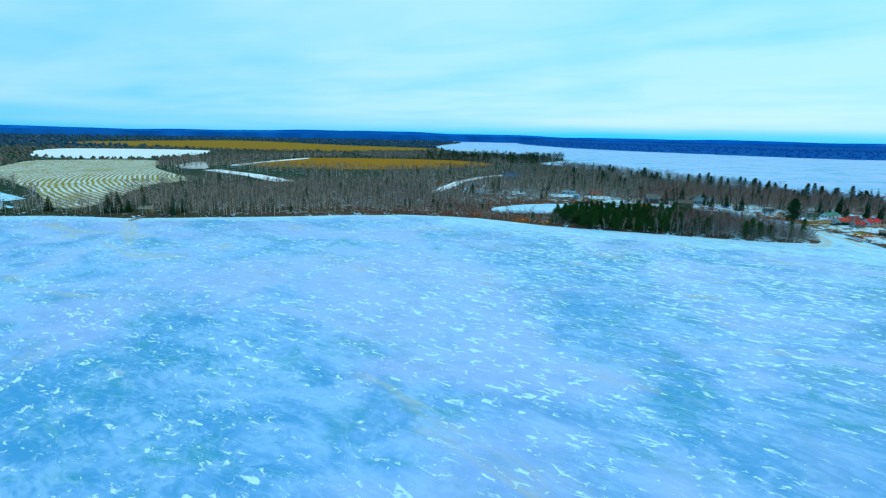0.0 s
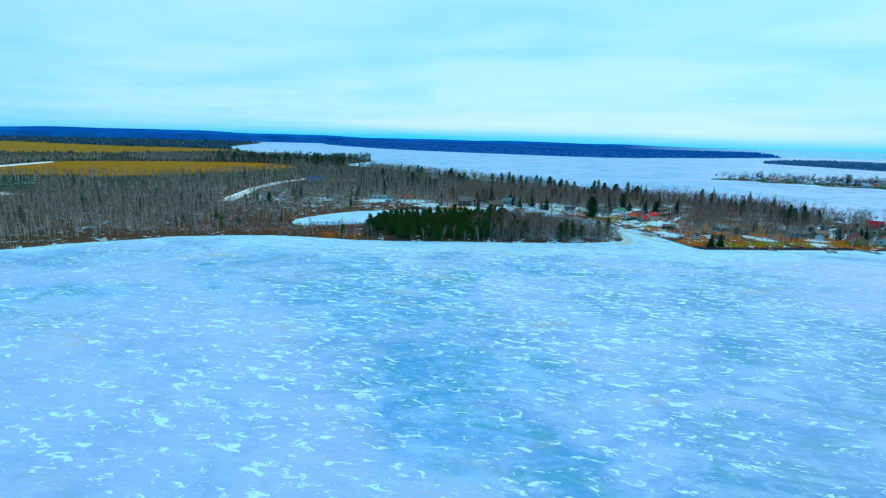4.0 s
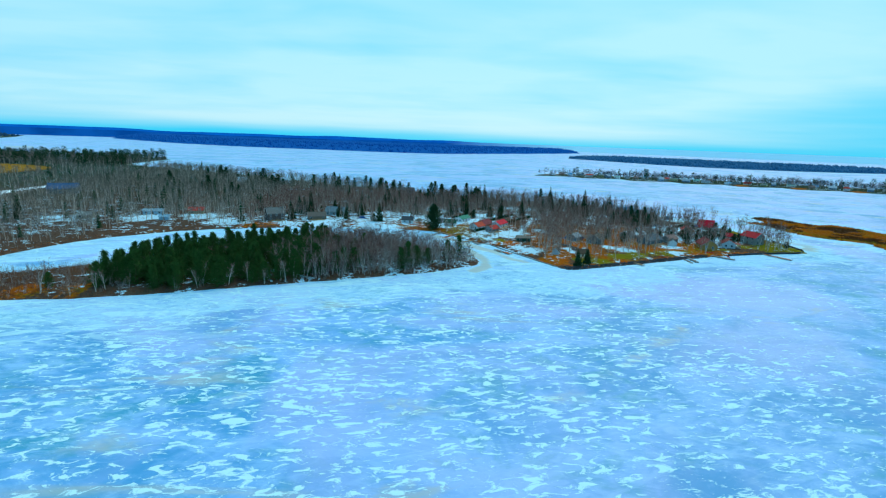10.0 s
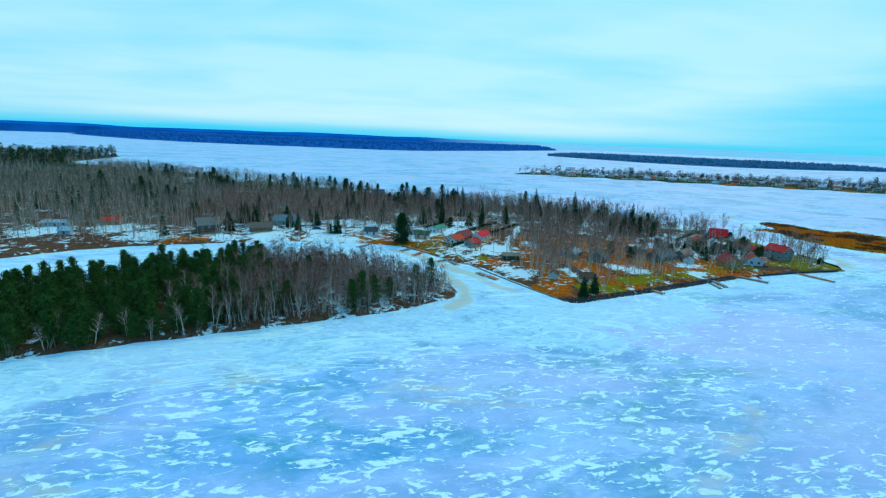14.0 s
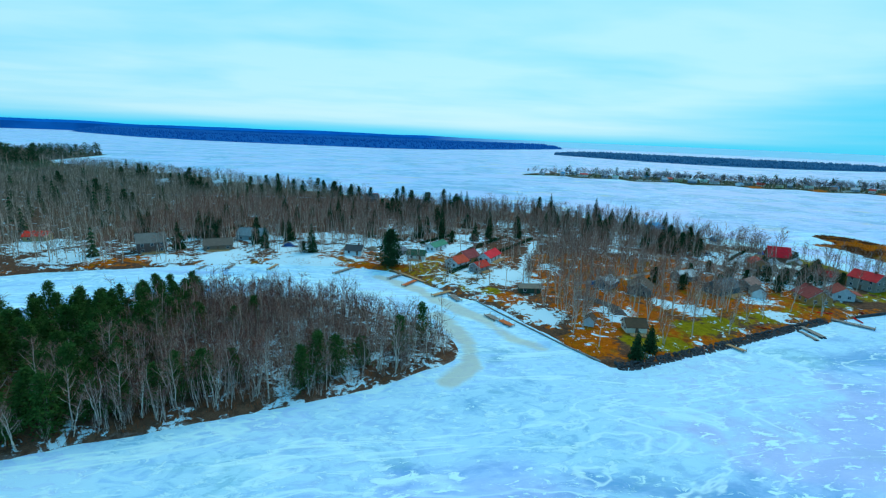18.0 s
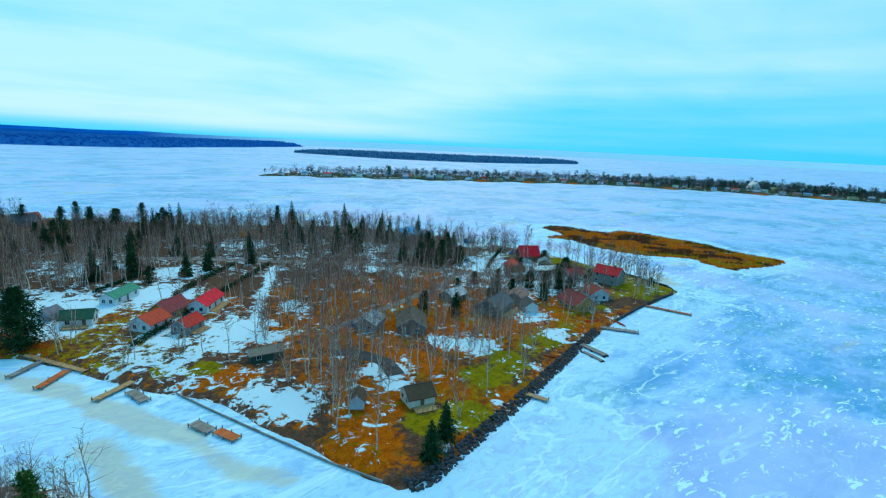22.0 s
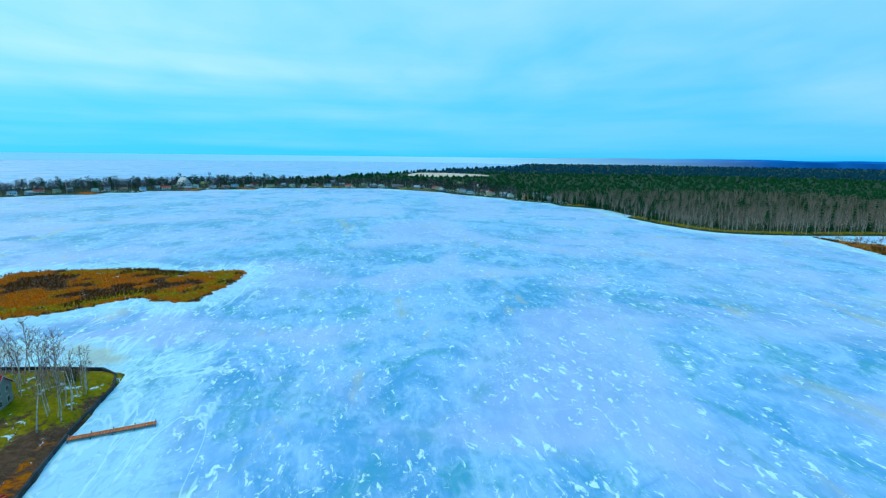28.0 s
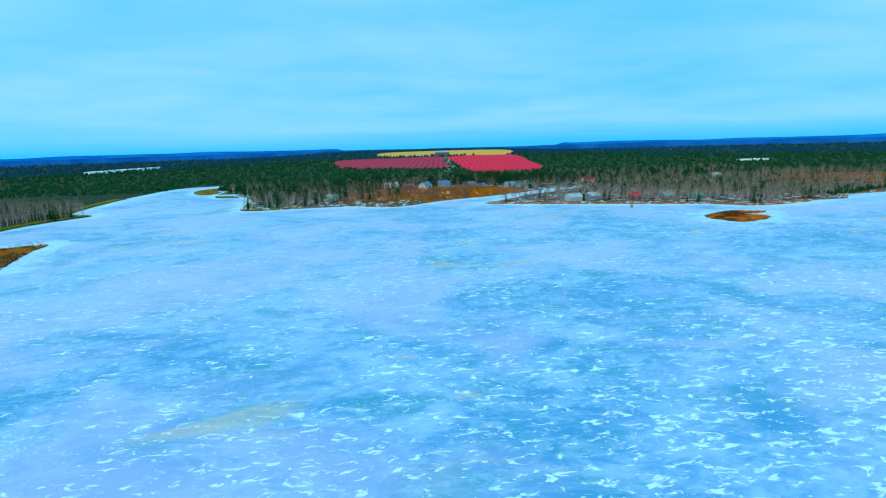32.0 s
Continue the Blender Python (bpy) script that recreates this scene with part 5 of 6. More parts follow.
    wood_lot("spit_thicket", "dense bare thicket of grey-brown stems in snow", [thicket(h, n) for h, n in ((7.5, 8), (6, 10), (9, 7), (4.5, 11))], tx[pick], ty[pick],
             RNG.uniform(0.65, 1.2, pick.sum()), [GREY_BARK, THICKET], category="thicket")
    mx, my = jittered(-300, -118, 205, 300, 3.8)
    md = inland(mx, my, MAIN)
    pick = (md > 1.5) & (RNG.uniform(0, 1, len(mx)) < 0.85)
    wood_lot("marsh_thicket", "low bare willows along the marsh", [thicket(h, n) for h, n in ((5, 8), (4, 10), (6, 7))], mx[pick], my[pick],
             RNG.uniform(0.6, 1.1, pick.sum()), [GREY_BARK, THICKET], category="thicket")

    gx, gy = jittered(-112, 30, 240, 344, 3.9)
    gd = inland(gx, gy, MAIN)
    pick = (gd > 2) & ~((gx > -2) & (gy < 305) & (RNG.uniform(0, 1, len(gx)) < 0.6)) & (RNG.uniform(0, 1, len(gx)) < np.where(gx > -50, 0.92, 0.06))
    wood_lot("spit_birches", "tall bare birches above the thicket", [grove(h, s) for h, s in ((14, 1), (12, 2), (15.5, 1), (11, 3))], gx[pick], gy[pick],
             RNG.uniform(0.75, 1.12, pick.sum()) * np.where(gx[pick] > 10, 0.75, 1.0), [GREY_BARK, THICKET])

    # single trees that stand out
    plant([cedar], [(21, 379)])
    clusters = [(30, 562, 3), (42, 558, 3), (51, 553, 3), (60, 545, 3), (70, 533, 3), (84, 534, 2), (-35, 628, 5), (8, 592, 4), (-120, 615, 4), (-80, 650, 4), (-165, 690, 4),
                (-215, 730, 4), (150, 520, 2), (-250, 640, 4), (30, 520, 3), (-10, 585, 4), (-60, 605, 4), (-190, 560, 3), (-150, 530, 2)]
    plant(white_pine, [(cx + RNG.normal(0, 7), cy + RNG.normal(0, 6)) for cx, cy, n in clusters for _ in range(n)], 0.6, 1.05)
    plant(white_pine[:1] + white_pine[2:3], [(115, 552), (126, 546)], 1.0, 1.1)
    plant(white_pine, [(193, 404), (190, 393), (185, 385), (182, 396), (197, 413), (185, 411)], 0.6, 0.78)
    plant(spruce, [(-416, 58), (-404, 66), (-398, 71), (-393, 75), (-388, 84), (-366, 93), (-362, 98), (-440, 42), (84, 438), (176, 470), (182, 476), (150, 500), (160, 496), (135, 500), (188, 462), (214, 425), (220, 440), 
                   (-40, 415), (-46, 425), (-80, 412), (-78, 440), (-70, 446), (-30, 432), (-250, 395), (-262, 357), (144, 478), (149, 474), (163, 469), (168, 464), (184, 458), (79, 476), (74, 432), (85, 500), (196, 448), (181, 402), (178, 408), (186, 420), (160, 440), (150, 445), (140, 452), (128, 460)])
    plant([spruce[0]], [(84, 275), (90.5, 278.5)], 0.82, 0.95)
    round_cedar = tree_prototype("cedar_shrub", "dense rounded dark cedar beside a yard", "yard cedars", *pine_tree(6.5, 0.04, 0.30, 8, 3, 13), PINE_BARK, NEEDLES_DARK)
    plant([round_cedar], [(198, 339), (223, 351), (201, 337)], 1.25, 1.4)
    plant([round_cedar], [(150, 318), (163, 341), (176, 352), (171, 345), (140, 335), (182, 330), (134, 345), (147, 342), (173, 361), (160, 357)], 0.7, 1.15)
    plant([round_cedar], [(198, 330), (192, 352), (203, 345), (180, 345), (186, 360), (214, 372), (226, 340), (219, 335), (209, 344), (213, 338), (218, 352), (236, 362), (232, 372), (190, 345), (196, 341), (-20, 404), (60, 430), (-66, 425)])


build_trees()


def build_woods():
    bare = [fuzzy_tree(h, 84) for h in (12, 14, 11, 13, 10)]
    thin = [fuzzy_tree(h, 60, 0.22) for h in (12, 14, 11, 13, 10)]
    firs = [light_conifer(h) for h in (12, 14, 10)]

    def light_pine(h):
        """A round-topped pine for the deeper woods: tufts round a bare stem."""
        tufts = [clump(np.array([*(RNG.normal(0, 0.10 * h, 2) * (1.15 - u)), h * u]), (0.26 - 0.17 * u) * h, 13, 0, 0.13 * h, 0.8) for u in np.linspace(0.3, 0.97, 7)]
        return tube([(0, 0, 0), (0, 0, h)], [0.2, 0.04], 3), joined(tufts)

    pines = [light_pine(h) for h in (12, 14, 11, 13)]

    def lot(name, label, x0, x1, y0, y1, step, keep, fir=0.1, shore=MAIN, size=1.0, gap=3.0, bark=BIRCH_BARK, near=False, rag=0.0, twig=GREY_TWIGS, round_tops=False):
        x, y = jittered(x0, x1, y0, y1, step)
        ok = (inland(x, y, shore) > gap) & keep(x, y)
        x, y = x[ok], y[ok]
        ok = ~open_ground(x, y)
        x, y = x[ok], y[ok]
        green = RNG.uniform(0, 1, len(x)) < (fir(x, y) if callable(fir) else fir)
        for sel, shapes, mats, what in ((~green, bare if near else thin, [bark, twig], "bare"), (green, pines if round_tops else firs, [PINE_BARK, PLANTATION if shore is SOUTH else NEEDLES_DARK], "evergreen")):
            if sel.any():
                wood_lot(name if what == "bare" else name + "_evergreens", f"{what} {label}", shapes, x[sel], y[sel], size * RNG.uniform(0.7 - rag * 0.6, 1.2 + rag * 0.5, sel.sum()), mats)

    lot("shore_woods", "woods along the mainland shore", -470, -195, -10, 340, 6.5, lambda x, y: (y < 330) & ~((x > -240) & (y > 225)), 0.02, size=0.85, gap=2.0, near=True, twig=PALE_TWIGS)
    lot("inlet_woods", "woods between the marsh and the inlet", -340, -178, 262, 400, 6.0, lambda x, y: RNG.uniform(0, 1, len(x)) < np.clip(0.7 + 0.5 * rough(x, y, 0.4), 0.2, 1), 0.06, size=0.8, near=True, twig=PALE_TWIGS)
    lot("channel_woods", "woods behind the channel", -310, -108, 385, 620, 6.6, lambda x, y: RNG.uniform(0, 1, len(x)) < 0.88, 0.05, near=True)
    lot("north_woods", "woods towards the north shore", -330, 20, 540, 900, 7.8, lambda x, y: (y > 560) & (x < 0.9 * (700 - y) + 40), 0.05)
    lot("mainland_woods", "woods between the fields", -1000, -300, 60, 1150, 12.0, lambda x, y: rough(x, y, 0.05) > -0.55, 0.02, size=1.05, twig=PALE_TWIGS)
    lot("point_woods", "woods on the far point", -720, -420, 880, 1250, 12.0, lambda x, y: (y > 900) & (RNG.uniform(0, 1, len(x)) < 0.8), 0.75, size=1.3, round_tops=True)
    lot("village_woods", "trees between the village houses", 300, 1260, 20, 1075, 9.5, lambda x, y: (inland(x, y, SOUTH) < 130) & (RNG.uniform(0, 1, len(x)) < np.where(inland(x, y, SOUTH) < 40, 0.24, 0.6)),
        lambda x, y: np.where(x > 900, 0.4, 0.16), SOUTH, 1.05, 7.0, GREY_BARK, rag=0.35, twig=VILLAGE_TWIGS, round_tops=True)
    x, y = jittered(300, 1290, 20, 1075, 10.0)
    d = inland(x, y, SOUTH)
    ok = (d > 12) & (d < 135) & (RNG.uniform(0, 1, len(x)) < np.where(d < 40, 0.34, 0.8))
    x, y = x[ok], y[ok]
    wood_lot("village_crowns", "rounded bare crowns between the village houses", [[joined(fuzzy_tree(h, 96, 0.30))] for h in (12, 14, 10, 13)], x, y, RNG.uniform(0.6, 1.15, len(x)), [VILLAGE_TWIGS])
    lot("east_woods", "bare woods along the eastern shore", 430, 820, -420, 40, 7.0, lambda x, y: RNG.uniform(0, 1, len(x)) < 0.95, lambda x, y: np.where(x > 560, 0.35, 0.08), SOUTH, 1.15, 1.5, GREY_BARK)
    lot("point_trees", "woods around the channel mouth", 120, 450, -640, -330, 8.5, lambda x, y: (y < -350) | (x > 200), lambda x, y: np.where(y < -430, 0.65, 0.25), SOUTH, 1.0, 4.0, GREY_BARK)
    lot("south_woods", "woods behind the southern hamlet", -520, 130, -760, -250, 12.0,
        lambda x, y: ~((y > -560) & (x > -60) & (x < 130)) & ~((y > -620) & (np.abs(x - 10) < 26)), lambda x, y: np.where(y < -540, 0.6, 0.06), SOUTH, 1.0, 8.0, GREY_BARK)

    lot("hamlet_trees", "trees on the low southern shore", -420, 70, -350, -215, 7.5, lambda x, y: RNG.uniform(0, 1, len(x)) < 0.7, 0.10, SOUTH, 0.95, 4.0, GREY_BARK)
    lot("bank_trees", "trees between the houses on the red bank", -140, 200, -640, -345, 10.0, lambda x, y: (RNG.uniform(0, 1, len(x)) < np.where(y < -500, 0.9, 0.28)) & (np.abs(x - 44) > 9),
        lambda x, y: np.where(y < -500, 0.85, 0.35), SOUTH, 1.1, 13.0, GREY_BARK, round_tops=True)

    # far country: tree tops thinning out with distance, the farthest painted haze blue
    for name, label, poly, cx, cy, r0, r1, count, fir, size in (
            ("far_woods_north", "distant mixed woods of the mainland", MAIN, -200, 250, 800, 4400, 9000, 0.16, 8),
            ("far_woods_south", "distant evergreen woods of the south", SOUTH, 100, 0, 500, 4400, 21000, 1.0, 7.5),
            ("far_island_woods", "distant woods on the long island", SHORES["far"], 0, 300, 2000, 4300, 8000, 1.0, 13),
            ("second_island_woods", "distant woods on the low island", SHORES["second"], 300, 300, 1300, 2400, 3600, 1.0, 13)):
        n = count * 4
        u = RNG.uniform(0, 1, n)
        r = r0 * (r1 / r0) ** u
        a = RNG.uniform(0, 2 * np.pi, n)
        if "island" in name:
            lo, hi = poly.min(0), poly.max(0)
            x, y = RNG.uniform(lo[0], hi[0], n), RNG.uniform(lo[1], hi[1], n)
            r = np.hypot(x - cx, y - cy)
        else:
            x, y = cx + r * np.cos(a), cy + r * np.sin(a)
        ok = (inland(x, y, poly) > 5) & ~open_ground(x, y) & (np.hypot(x, y) < 4600) & ~((np.abs(x - 300) < 480) & (np.abs(y + 300) < 320))
        ok &= ~((x > 250) & (y > 20) & (x < 1400) & (inland(x, y, SOUTH) < 120)) if poly is SOUTH else True
        ok &= ~within(x, y, [(1600, 150), (1920, 80), (1850, -120), (1600, -140)])
        x, y, r = x[ok][:count], y[ok][:count], r[ok][:count]
        green = RNG.uniform(0, 1, len(x)) < fir
        z = ground(x, y) - 3.5 if "island" in name else np.where(np.hypot(x, y) < 900, 0.8, 0.5) + farm(x, y) * (poly is SOUTH)
        island = "island" in name
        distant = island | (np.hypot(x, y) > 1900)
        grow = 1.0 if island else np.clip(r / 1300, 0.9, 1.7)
        for sel, sharp, mat, what in ((green & ~distant, True, PLANTATION if poly is SOUTH else NEEDLES_DARK, "evergreen"), (green & distant, True, {"far_island_woods": HAZY_ISLAND_FIR, "second_island_woods": HAZY_LOW_ISLAND_FIR}.get(name, HAZY_FIR), "blue-green"), (~green & ~distant, False, FAR_BARE, "bare"), (~green & distant, False, HAZY_BARE, "hazy bare")):
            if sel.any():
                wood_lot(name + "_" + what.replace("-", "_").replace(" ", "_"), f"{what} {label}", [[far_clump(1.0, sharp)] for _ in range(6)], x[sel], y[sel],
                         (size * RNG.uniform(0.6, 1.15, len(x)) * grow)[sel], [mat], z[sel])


build_woods()


def build_brush():
    def tuft(h, n, w=0.05):
        way = unit(RNG.normal(0, 0.35, (n, 3)) + (0, 0, 1))
        return slivers(np.c_[RNG.normal(0, 0.22 * h, (n, 2)), np.zeros(n)], way, RNG.uniform(0.6, 1.1, n) * h, np.full(n, w))

    def cover(name, label, poly, x0, x1, y0, y1, step, keep, mat, h, n, gap=0.6, w=0.05, category="brush"):
        x, y = jittered(x0, x1, y0, y1, step)
        d = inland(x, y, poly)
        ok = (d > gap) & keep(x, y, d)
        x, y = x[ok], y[ok]
        if len(x):
            wood_lot(name, label, [[tuft(h, n, w)] for _ in range(5)], x, y, RNG.uniform(0.6, 1.3, len(x)), [mat], ground(x, y) - 0.05, category)

    for key, name, box in (("reed", "reed_bed", (295, 395, 298, 465)), ("west", "reed_spit", (325, 478, -198, -76)), ("islet", "reed_islet", (-195, -115, -200, -132))):
        cover(name, "dry orange reeds flattened by winter", SHORES[key], *box, 1.15, lambda x, y, d: sedge(x, y) > -0.15, REED, 0.7, 7, 0.2, 0.16, "reeds")
        cover(name + "_sedge", "dark wet sedge among the reeds", SHORES[key], *box, 1.3, lambda x, y, d: (sedge(x, y) < -0.22) | (d < 1.2) & (rough(x, y, 1.5) > -0.1), REED_DARK, 1.3, 9, -0.2, 0.2, "sedge")
    cover("bank_brush", "reddish brush along the spit's bank", MAIN, -240, 40, 205, 346, 1.6, lambda x, y, d: (d < 5) & (y < 348), BRUSH, 1.5, 9)
    cover("marsh_brush", "red brush of a marsh by the channel", MAIN, -260, -130, 215, 300, 2.0, lambda x, y, d: (x < -140) & (rough(x, y, 0.5) > -0.6), BRUSH, 2.1, 11)
    cover("spit_brush", "snow-dusted brown undergrowth on the spit", MAIN, -60, 36, 250, 346, 1.9, lambda x, y, d: rough(x, y, 1.5) > -0.2, BRUSH, 1.3, 8)
    cover("mainland_brush", "reddish brush under the shore woods", MAIN, -470, -200, -5, 260, 2.6, lambda x, y, d: (d < 9), BRUSH, 1.8, 8)
    cover("channel_brush", "brown brush on the channel's far bank", MAIN, -200, 30, 330, 400, 1.7, lambda x, y, d: (d < 12) & (rough(x, y, 0.7) > -0.05) & (y > 352), BRUSH, 1.2, 8)
    cover("south_brush", "rust-coloured reeds along the southern shore", SOUTH, -420, 300, -350, -200, 2.6, lambda x, y, d: (d < 6), REED, 1.2, 7, 0.4, 0.16)
    cover("bluff_brush", "dark red brush on the clay bank", SOUTH, -60, 200, -480, -335, 2.4, lambda x, y, d: (bluff(x, y) > 2) & (d < 22) & (rough(x, y, 0.4) > -0.25), BRUSH, 1.5, 8, 0.8, 0.16)
    cover("east_brush", "brown brush along the eastern shore", SOUTH, 430, 720, -360, -20, 2.6, lambda x, y, d: (d < 8), BRUSH, 1.8, 8)

    x, y = jittered(336, 470, -190, -78, 3.2)
    d = inland(x, y, SHORES["west"])
    ok = (d > 0.5) & ((d < 8) & (RNG.uniform(0, 1, len(x)) < 0.8) | (RNG.uniform(0, 1, len(x)) < 0.12))
    x, y = x[ok], y[ok]
    wood_lot("spit_shrubs", "bare grey shrubs round the reed spit", [light_tree(h, 9, 40, 0.10) for h in (5, 7, 4)], x, y, RNG.uniform(0.6, 1.15, len(x)) * np.where(x > 400, 1.25, 0.8), [GREY_BARK, BRUSH])


build_brush()

# ---------------------------------------------------------------- buildings


def solid(name, bm, material, parent, label="", m=None):
    me = bpy.data.meshes.new(name)
    bmesh.ops.recalc_face_normals(bm, faces=bm.faces)
    bm.to_mesh(me)
    bm.free()
    me.materials.append(material)
    ob = child(name, me, parent, label)
    if m is not None:
        ob.matrix_basis = m
    return ob


def box(x0, x1, y0, y1, z0, z1, bm=None):
    bm = bm or bmesh.new()
    v = [bm.verts.new(p) for p in ((x0, y0, z0), (x1, y0, z0), (x1, y1, z0), (x0, y1, z0), (x0, y0, z1), (x1, y0, z1), (x1, y1, z1), (x0, y1, z1))]
    for q in ((0, 3, 2, 1), (4, 5, 6, 7), (0, 1, 5, 4), (1, 2, 6, 5), (2, 3, 7, 6), (3, 0, 4, 7)):
        bm.faces.new([v[i] for i in q])
    return bm


def prism(profile, x0, x1, bm=None):
    """A profile of (y, z) pairs drawn out along x."""
    bm = bm or bmesh.new()
    a, b = [bm.verts.new((x0, y, z)) for y, z in profile], [bm.verts.new((x1, y, z)) for y, z in profile]
    bm.faces.new(a), bm.faces.new(b[::-1])
    for i in range(len(a)):
        j = (i + 1) % len(a)
        bm.faces.new((a[i], b[i], b[j], a[j]))
    return bm


WHITE = paint("siding", .66, .72, .76)
DOOR = paint("siding", .20, .12, .08)


def window(parent, w, h, m):
    f = box(-w / 2 - 0.1, w / 2 + 0.1, -0.06, 0.04, -h / 2 - 0.1, h / 2 + 0.1)
    frame_ob = solid("window", f, WHITE, parent, "", m)
    solid("pane", box(-w / 2, w / 2, -0.075, -0.062, -h / 2, h / 2), GLASS, frame_ob)
    if abs(parent.matrix_world.translation.x - 80) < 260 and 200 < parent.matrix_world.translation.y < 520:
        solid("mullion", box(-0.03, 0.03, -0.09, -0.076, -h / 2, h / 2), WHITE, frame_ob)


def house(name, label, x, y, turn, length, width, wall_h, roof_h, wall, roof, extras=""):
    t = thing(name, x, y, float(ground(x, y)[0]) - 0.1, turn, label, name.replace("_", " ").split()[-1])
    siding, cover = paint("siding", *wall), paint("roofing", *roof)
    l2, w2, eave = length / 2, width / 2, 0.45
    if "open" in extras:
        bm = box(-l2, l2, w2 - 0.15, w2, 0, wall_h)
        box(-l2, -l2 + 0.15, -w2, w2 - 0.16, 0, wall_h, bm), box(l2 - 0.15, l2, -w2, w2 - 0.16, 0, wall_h, bm)
        solid("wall", bm, siding, t)
        for k in range(4):
            px = -l2 + 0.2 + k * (length - 0.4) / 3
            solid("post", box(px - 0.09, px + 0.09, -w2, -w2 + 0.18, 0, wall_h), WOOD_GREY, t)
    else:
        solid("wall", prism([(-w2, 0), (w2, 0), (w2, wall_h), (0, wall_h + roof_h - 0.08), (-w2, wall_h)], -l2, l2), siding, t)
    rise = roof_h / w2
    thick = 0.18
    for s in (-1, 1):
        lo, hi = (s * (w2 + eave), wall_h - rise * eave), (0, wall_h + roof_h)
        bm = prism([(lo[0], lo[1]), (hi[0], hi[1]), (hi[0], hi[1] + thick), (lo[0], lo[1] + thick)], -l2 - eave, l2 + eave)
        panel = solid("roof", bm, cover, t)
        n = max(3, int(length / 1.4))
        for k in range(n + 1):
            sx = -l2 - eave + 0.05 + k * (length + 2 * eave - 0.1) / n
            if length < 20 and math.hypot(x - 120, y - 340) < 190:
                solid("seam", prism([(lo[0], lo[1] + thick), (hi[0] + s * 0.06, hi[1] + thick - rise * 0.06), (hi[0] + s * 0.06, hi[1] + thick + 0.05 - rise * 0.06), (lo[0], lo[1] + thick + 0.05)], sx - 0.03, sx + 0.03), cover, panel)
    solid("ridge_cap", box(-l2 - eave, l2 + eave, -0.14, 0.14, wall_h + roof_h + thick - 0.05, wall_h + roof_h + thick + 0.05), cover, t)
    for s in (-1, 1):
        solid("bargeboard", prism([(-w2 - eave, wall_h - rise * eave - 0.06), (0, wall_h + roof_h - 0.06), (w2 + eave, wall_h - rise * eave - 0.06), (w2 + eave, wall_h - rise * eave + 0.12), (0, wall_h + roof_h + 0.12), (-w2 - eave, wall_h - rise * eave + 0.12)],
              s * (l2 + eave + 0.01), s * (l2 + eave + 0.06)), WHITE, t)
    if "open" in extras:
        return t
    if "far" in extras:
        for wx in (-length * 0.28, length * 0.28):
            window(t, 1.4, 1.2, Matrix.Translation((wx, -w2 - 0.03, 1.6)))
        solid("door", box(-0.5, 0.5, -w2 - 0.07, -w2 - 0.005, 0.12, 2.15), DOOR, t)
        return t
    floors = 2 if "tall" in extras else 1
    for fl in range(floors):
        zc = 1.55 + fl * 2.55
        n = max(1, int(length / 3.6))
        for s in (-1, 1):
            for k in range(n):
                wx = -l2 + (k + 0.5) * length / n
                if fl == 0 and s == -1 and k == n // 2:
                    continue
                window(t, 1.1, 1.2, Matrix.Translation((wx, s * (w2 + 0.03), zc)) @ Matrix.Rotation(0 if s < 0 else math.pi, 4, "Z"))
            if width > 5:
                for wy in (-width * 0.22, width * 0.22):
                    window(t, 1.0, 1.2, Matrix.Translation((s * (l2 + 0.03), wy, zc)) @ Matrix.Rotation(s * math.pi / 2, 4, "Z"))
    dx = -l2 + (max(1, int(length / 3.6)) // 2 + 0.5) * length / max(1, int(length / 3.6))
    d = solid("door", box(dx - 0.48, dx + 0.48, -w2 - 0.07, -w2 - 0.005, 0.12, 2.15), DOOR, t)
    solid("door_handle", box(dx + 0.30, dx + 0.40, -w2 - 0.13, -w2 - 0.075, 1.05, 1.12), CONCRETE, d)
    if "chimney" in extras:
        c = solid("chimney", box(l2 * 0.4, l2 * 0.4 + 0.8, -0.4, 0.4, wall_h + roof_h * 0.5, wall_h + roof_h + 1.0), paint("siding", .24, .10, .07), t)
        solid("cap", box(l2 * 0.4 - 0.08, l2 * 0.4 + 0.88, -0.48, 0.48, wall_h + roof_h + 1.004, wall_h + roof_h + 1.12), CONCRETE, c)
    if "deck" in extras or "porch" in extras:
        deck = solid("deck", box(-l2 * 0.8, l2 * 0.8, -w2 - 3.0, -w2 - 0.08, 0.30, 0.45), WOOD_TAN if "deck" in extras else WOOD_GREY, t)
        for k in range(5):
            px = -l2 * 0.8 + 0.08 + k * (l2 * 1.6 - 0.16) / 4
            solid("post", box(px - 0.06, px + 0.06, -w2 - 2.98, -w2 - 2.86, 0.455, 1.35 if "deck" in extras else 2.45), WOOD_GREY, deck)
        if "deck" in extras:
            solid("rail", box(-l2 * 0.8, l2 * 0.8, -w2 - 2.99, -w2 - 2.85, 1.36, 1.44), WOOD_TAN, deck)
        else:
            solid("porch_roof", prism([(-w2 - 3.2, 2.46), (-w2 - 0.05, wall_h + 0.1), (-w2 - 0.05, wall_h + 0.22), (-w2 - 3.2, 2.58)], -l2 * 0.85, l2 * 0.85), cover, t)
    if "awning" in extras:
        solid("awning", prism([(-w2 - 1.9, 2.1), (-w2 - 0.03, 2.6), (-w2 - 0.03, 2.7), (-w2 - 1.9, 2.2)], -l2, l2), paint("roofing", .62, .72, .76), t, "white sheet-metal awning")
        for k in range(2):
            solid("garage_door", box(-l2 * 0.85 + k * l2 * 0.9, -l2 * 0.85 + k * l2 * 0.9 + l2 * 0.75, -w2 - 0.06, -w2 - 0.005, 0.1, 2.05), paint("siding", .56, .26, .06), t)
    return t


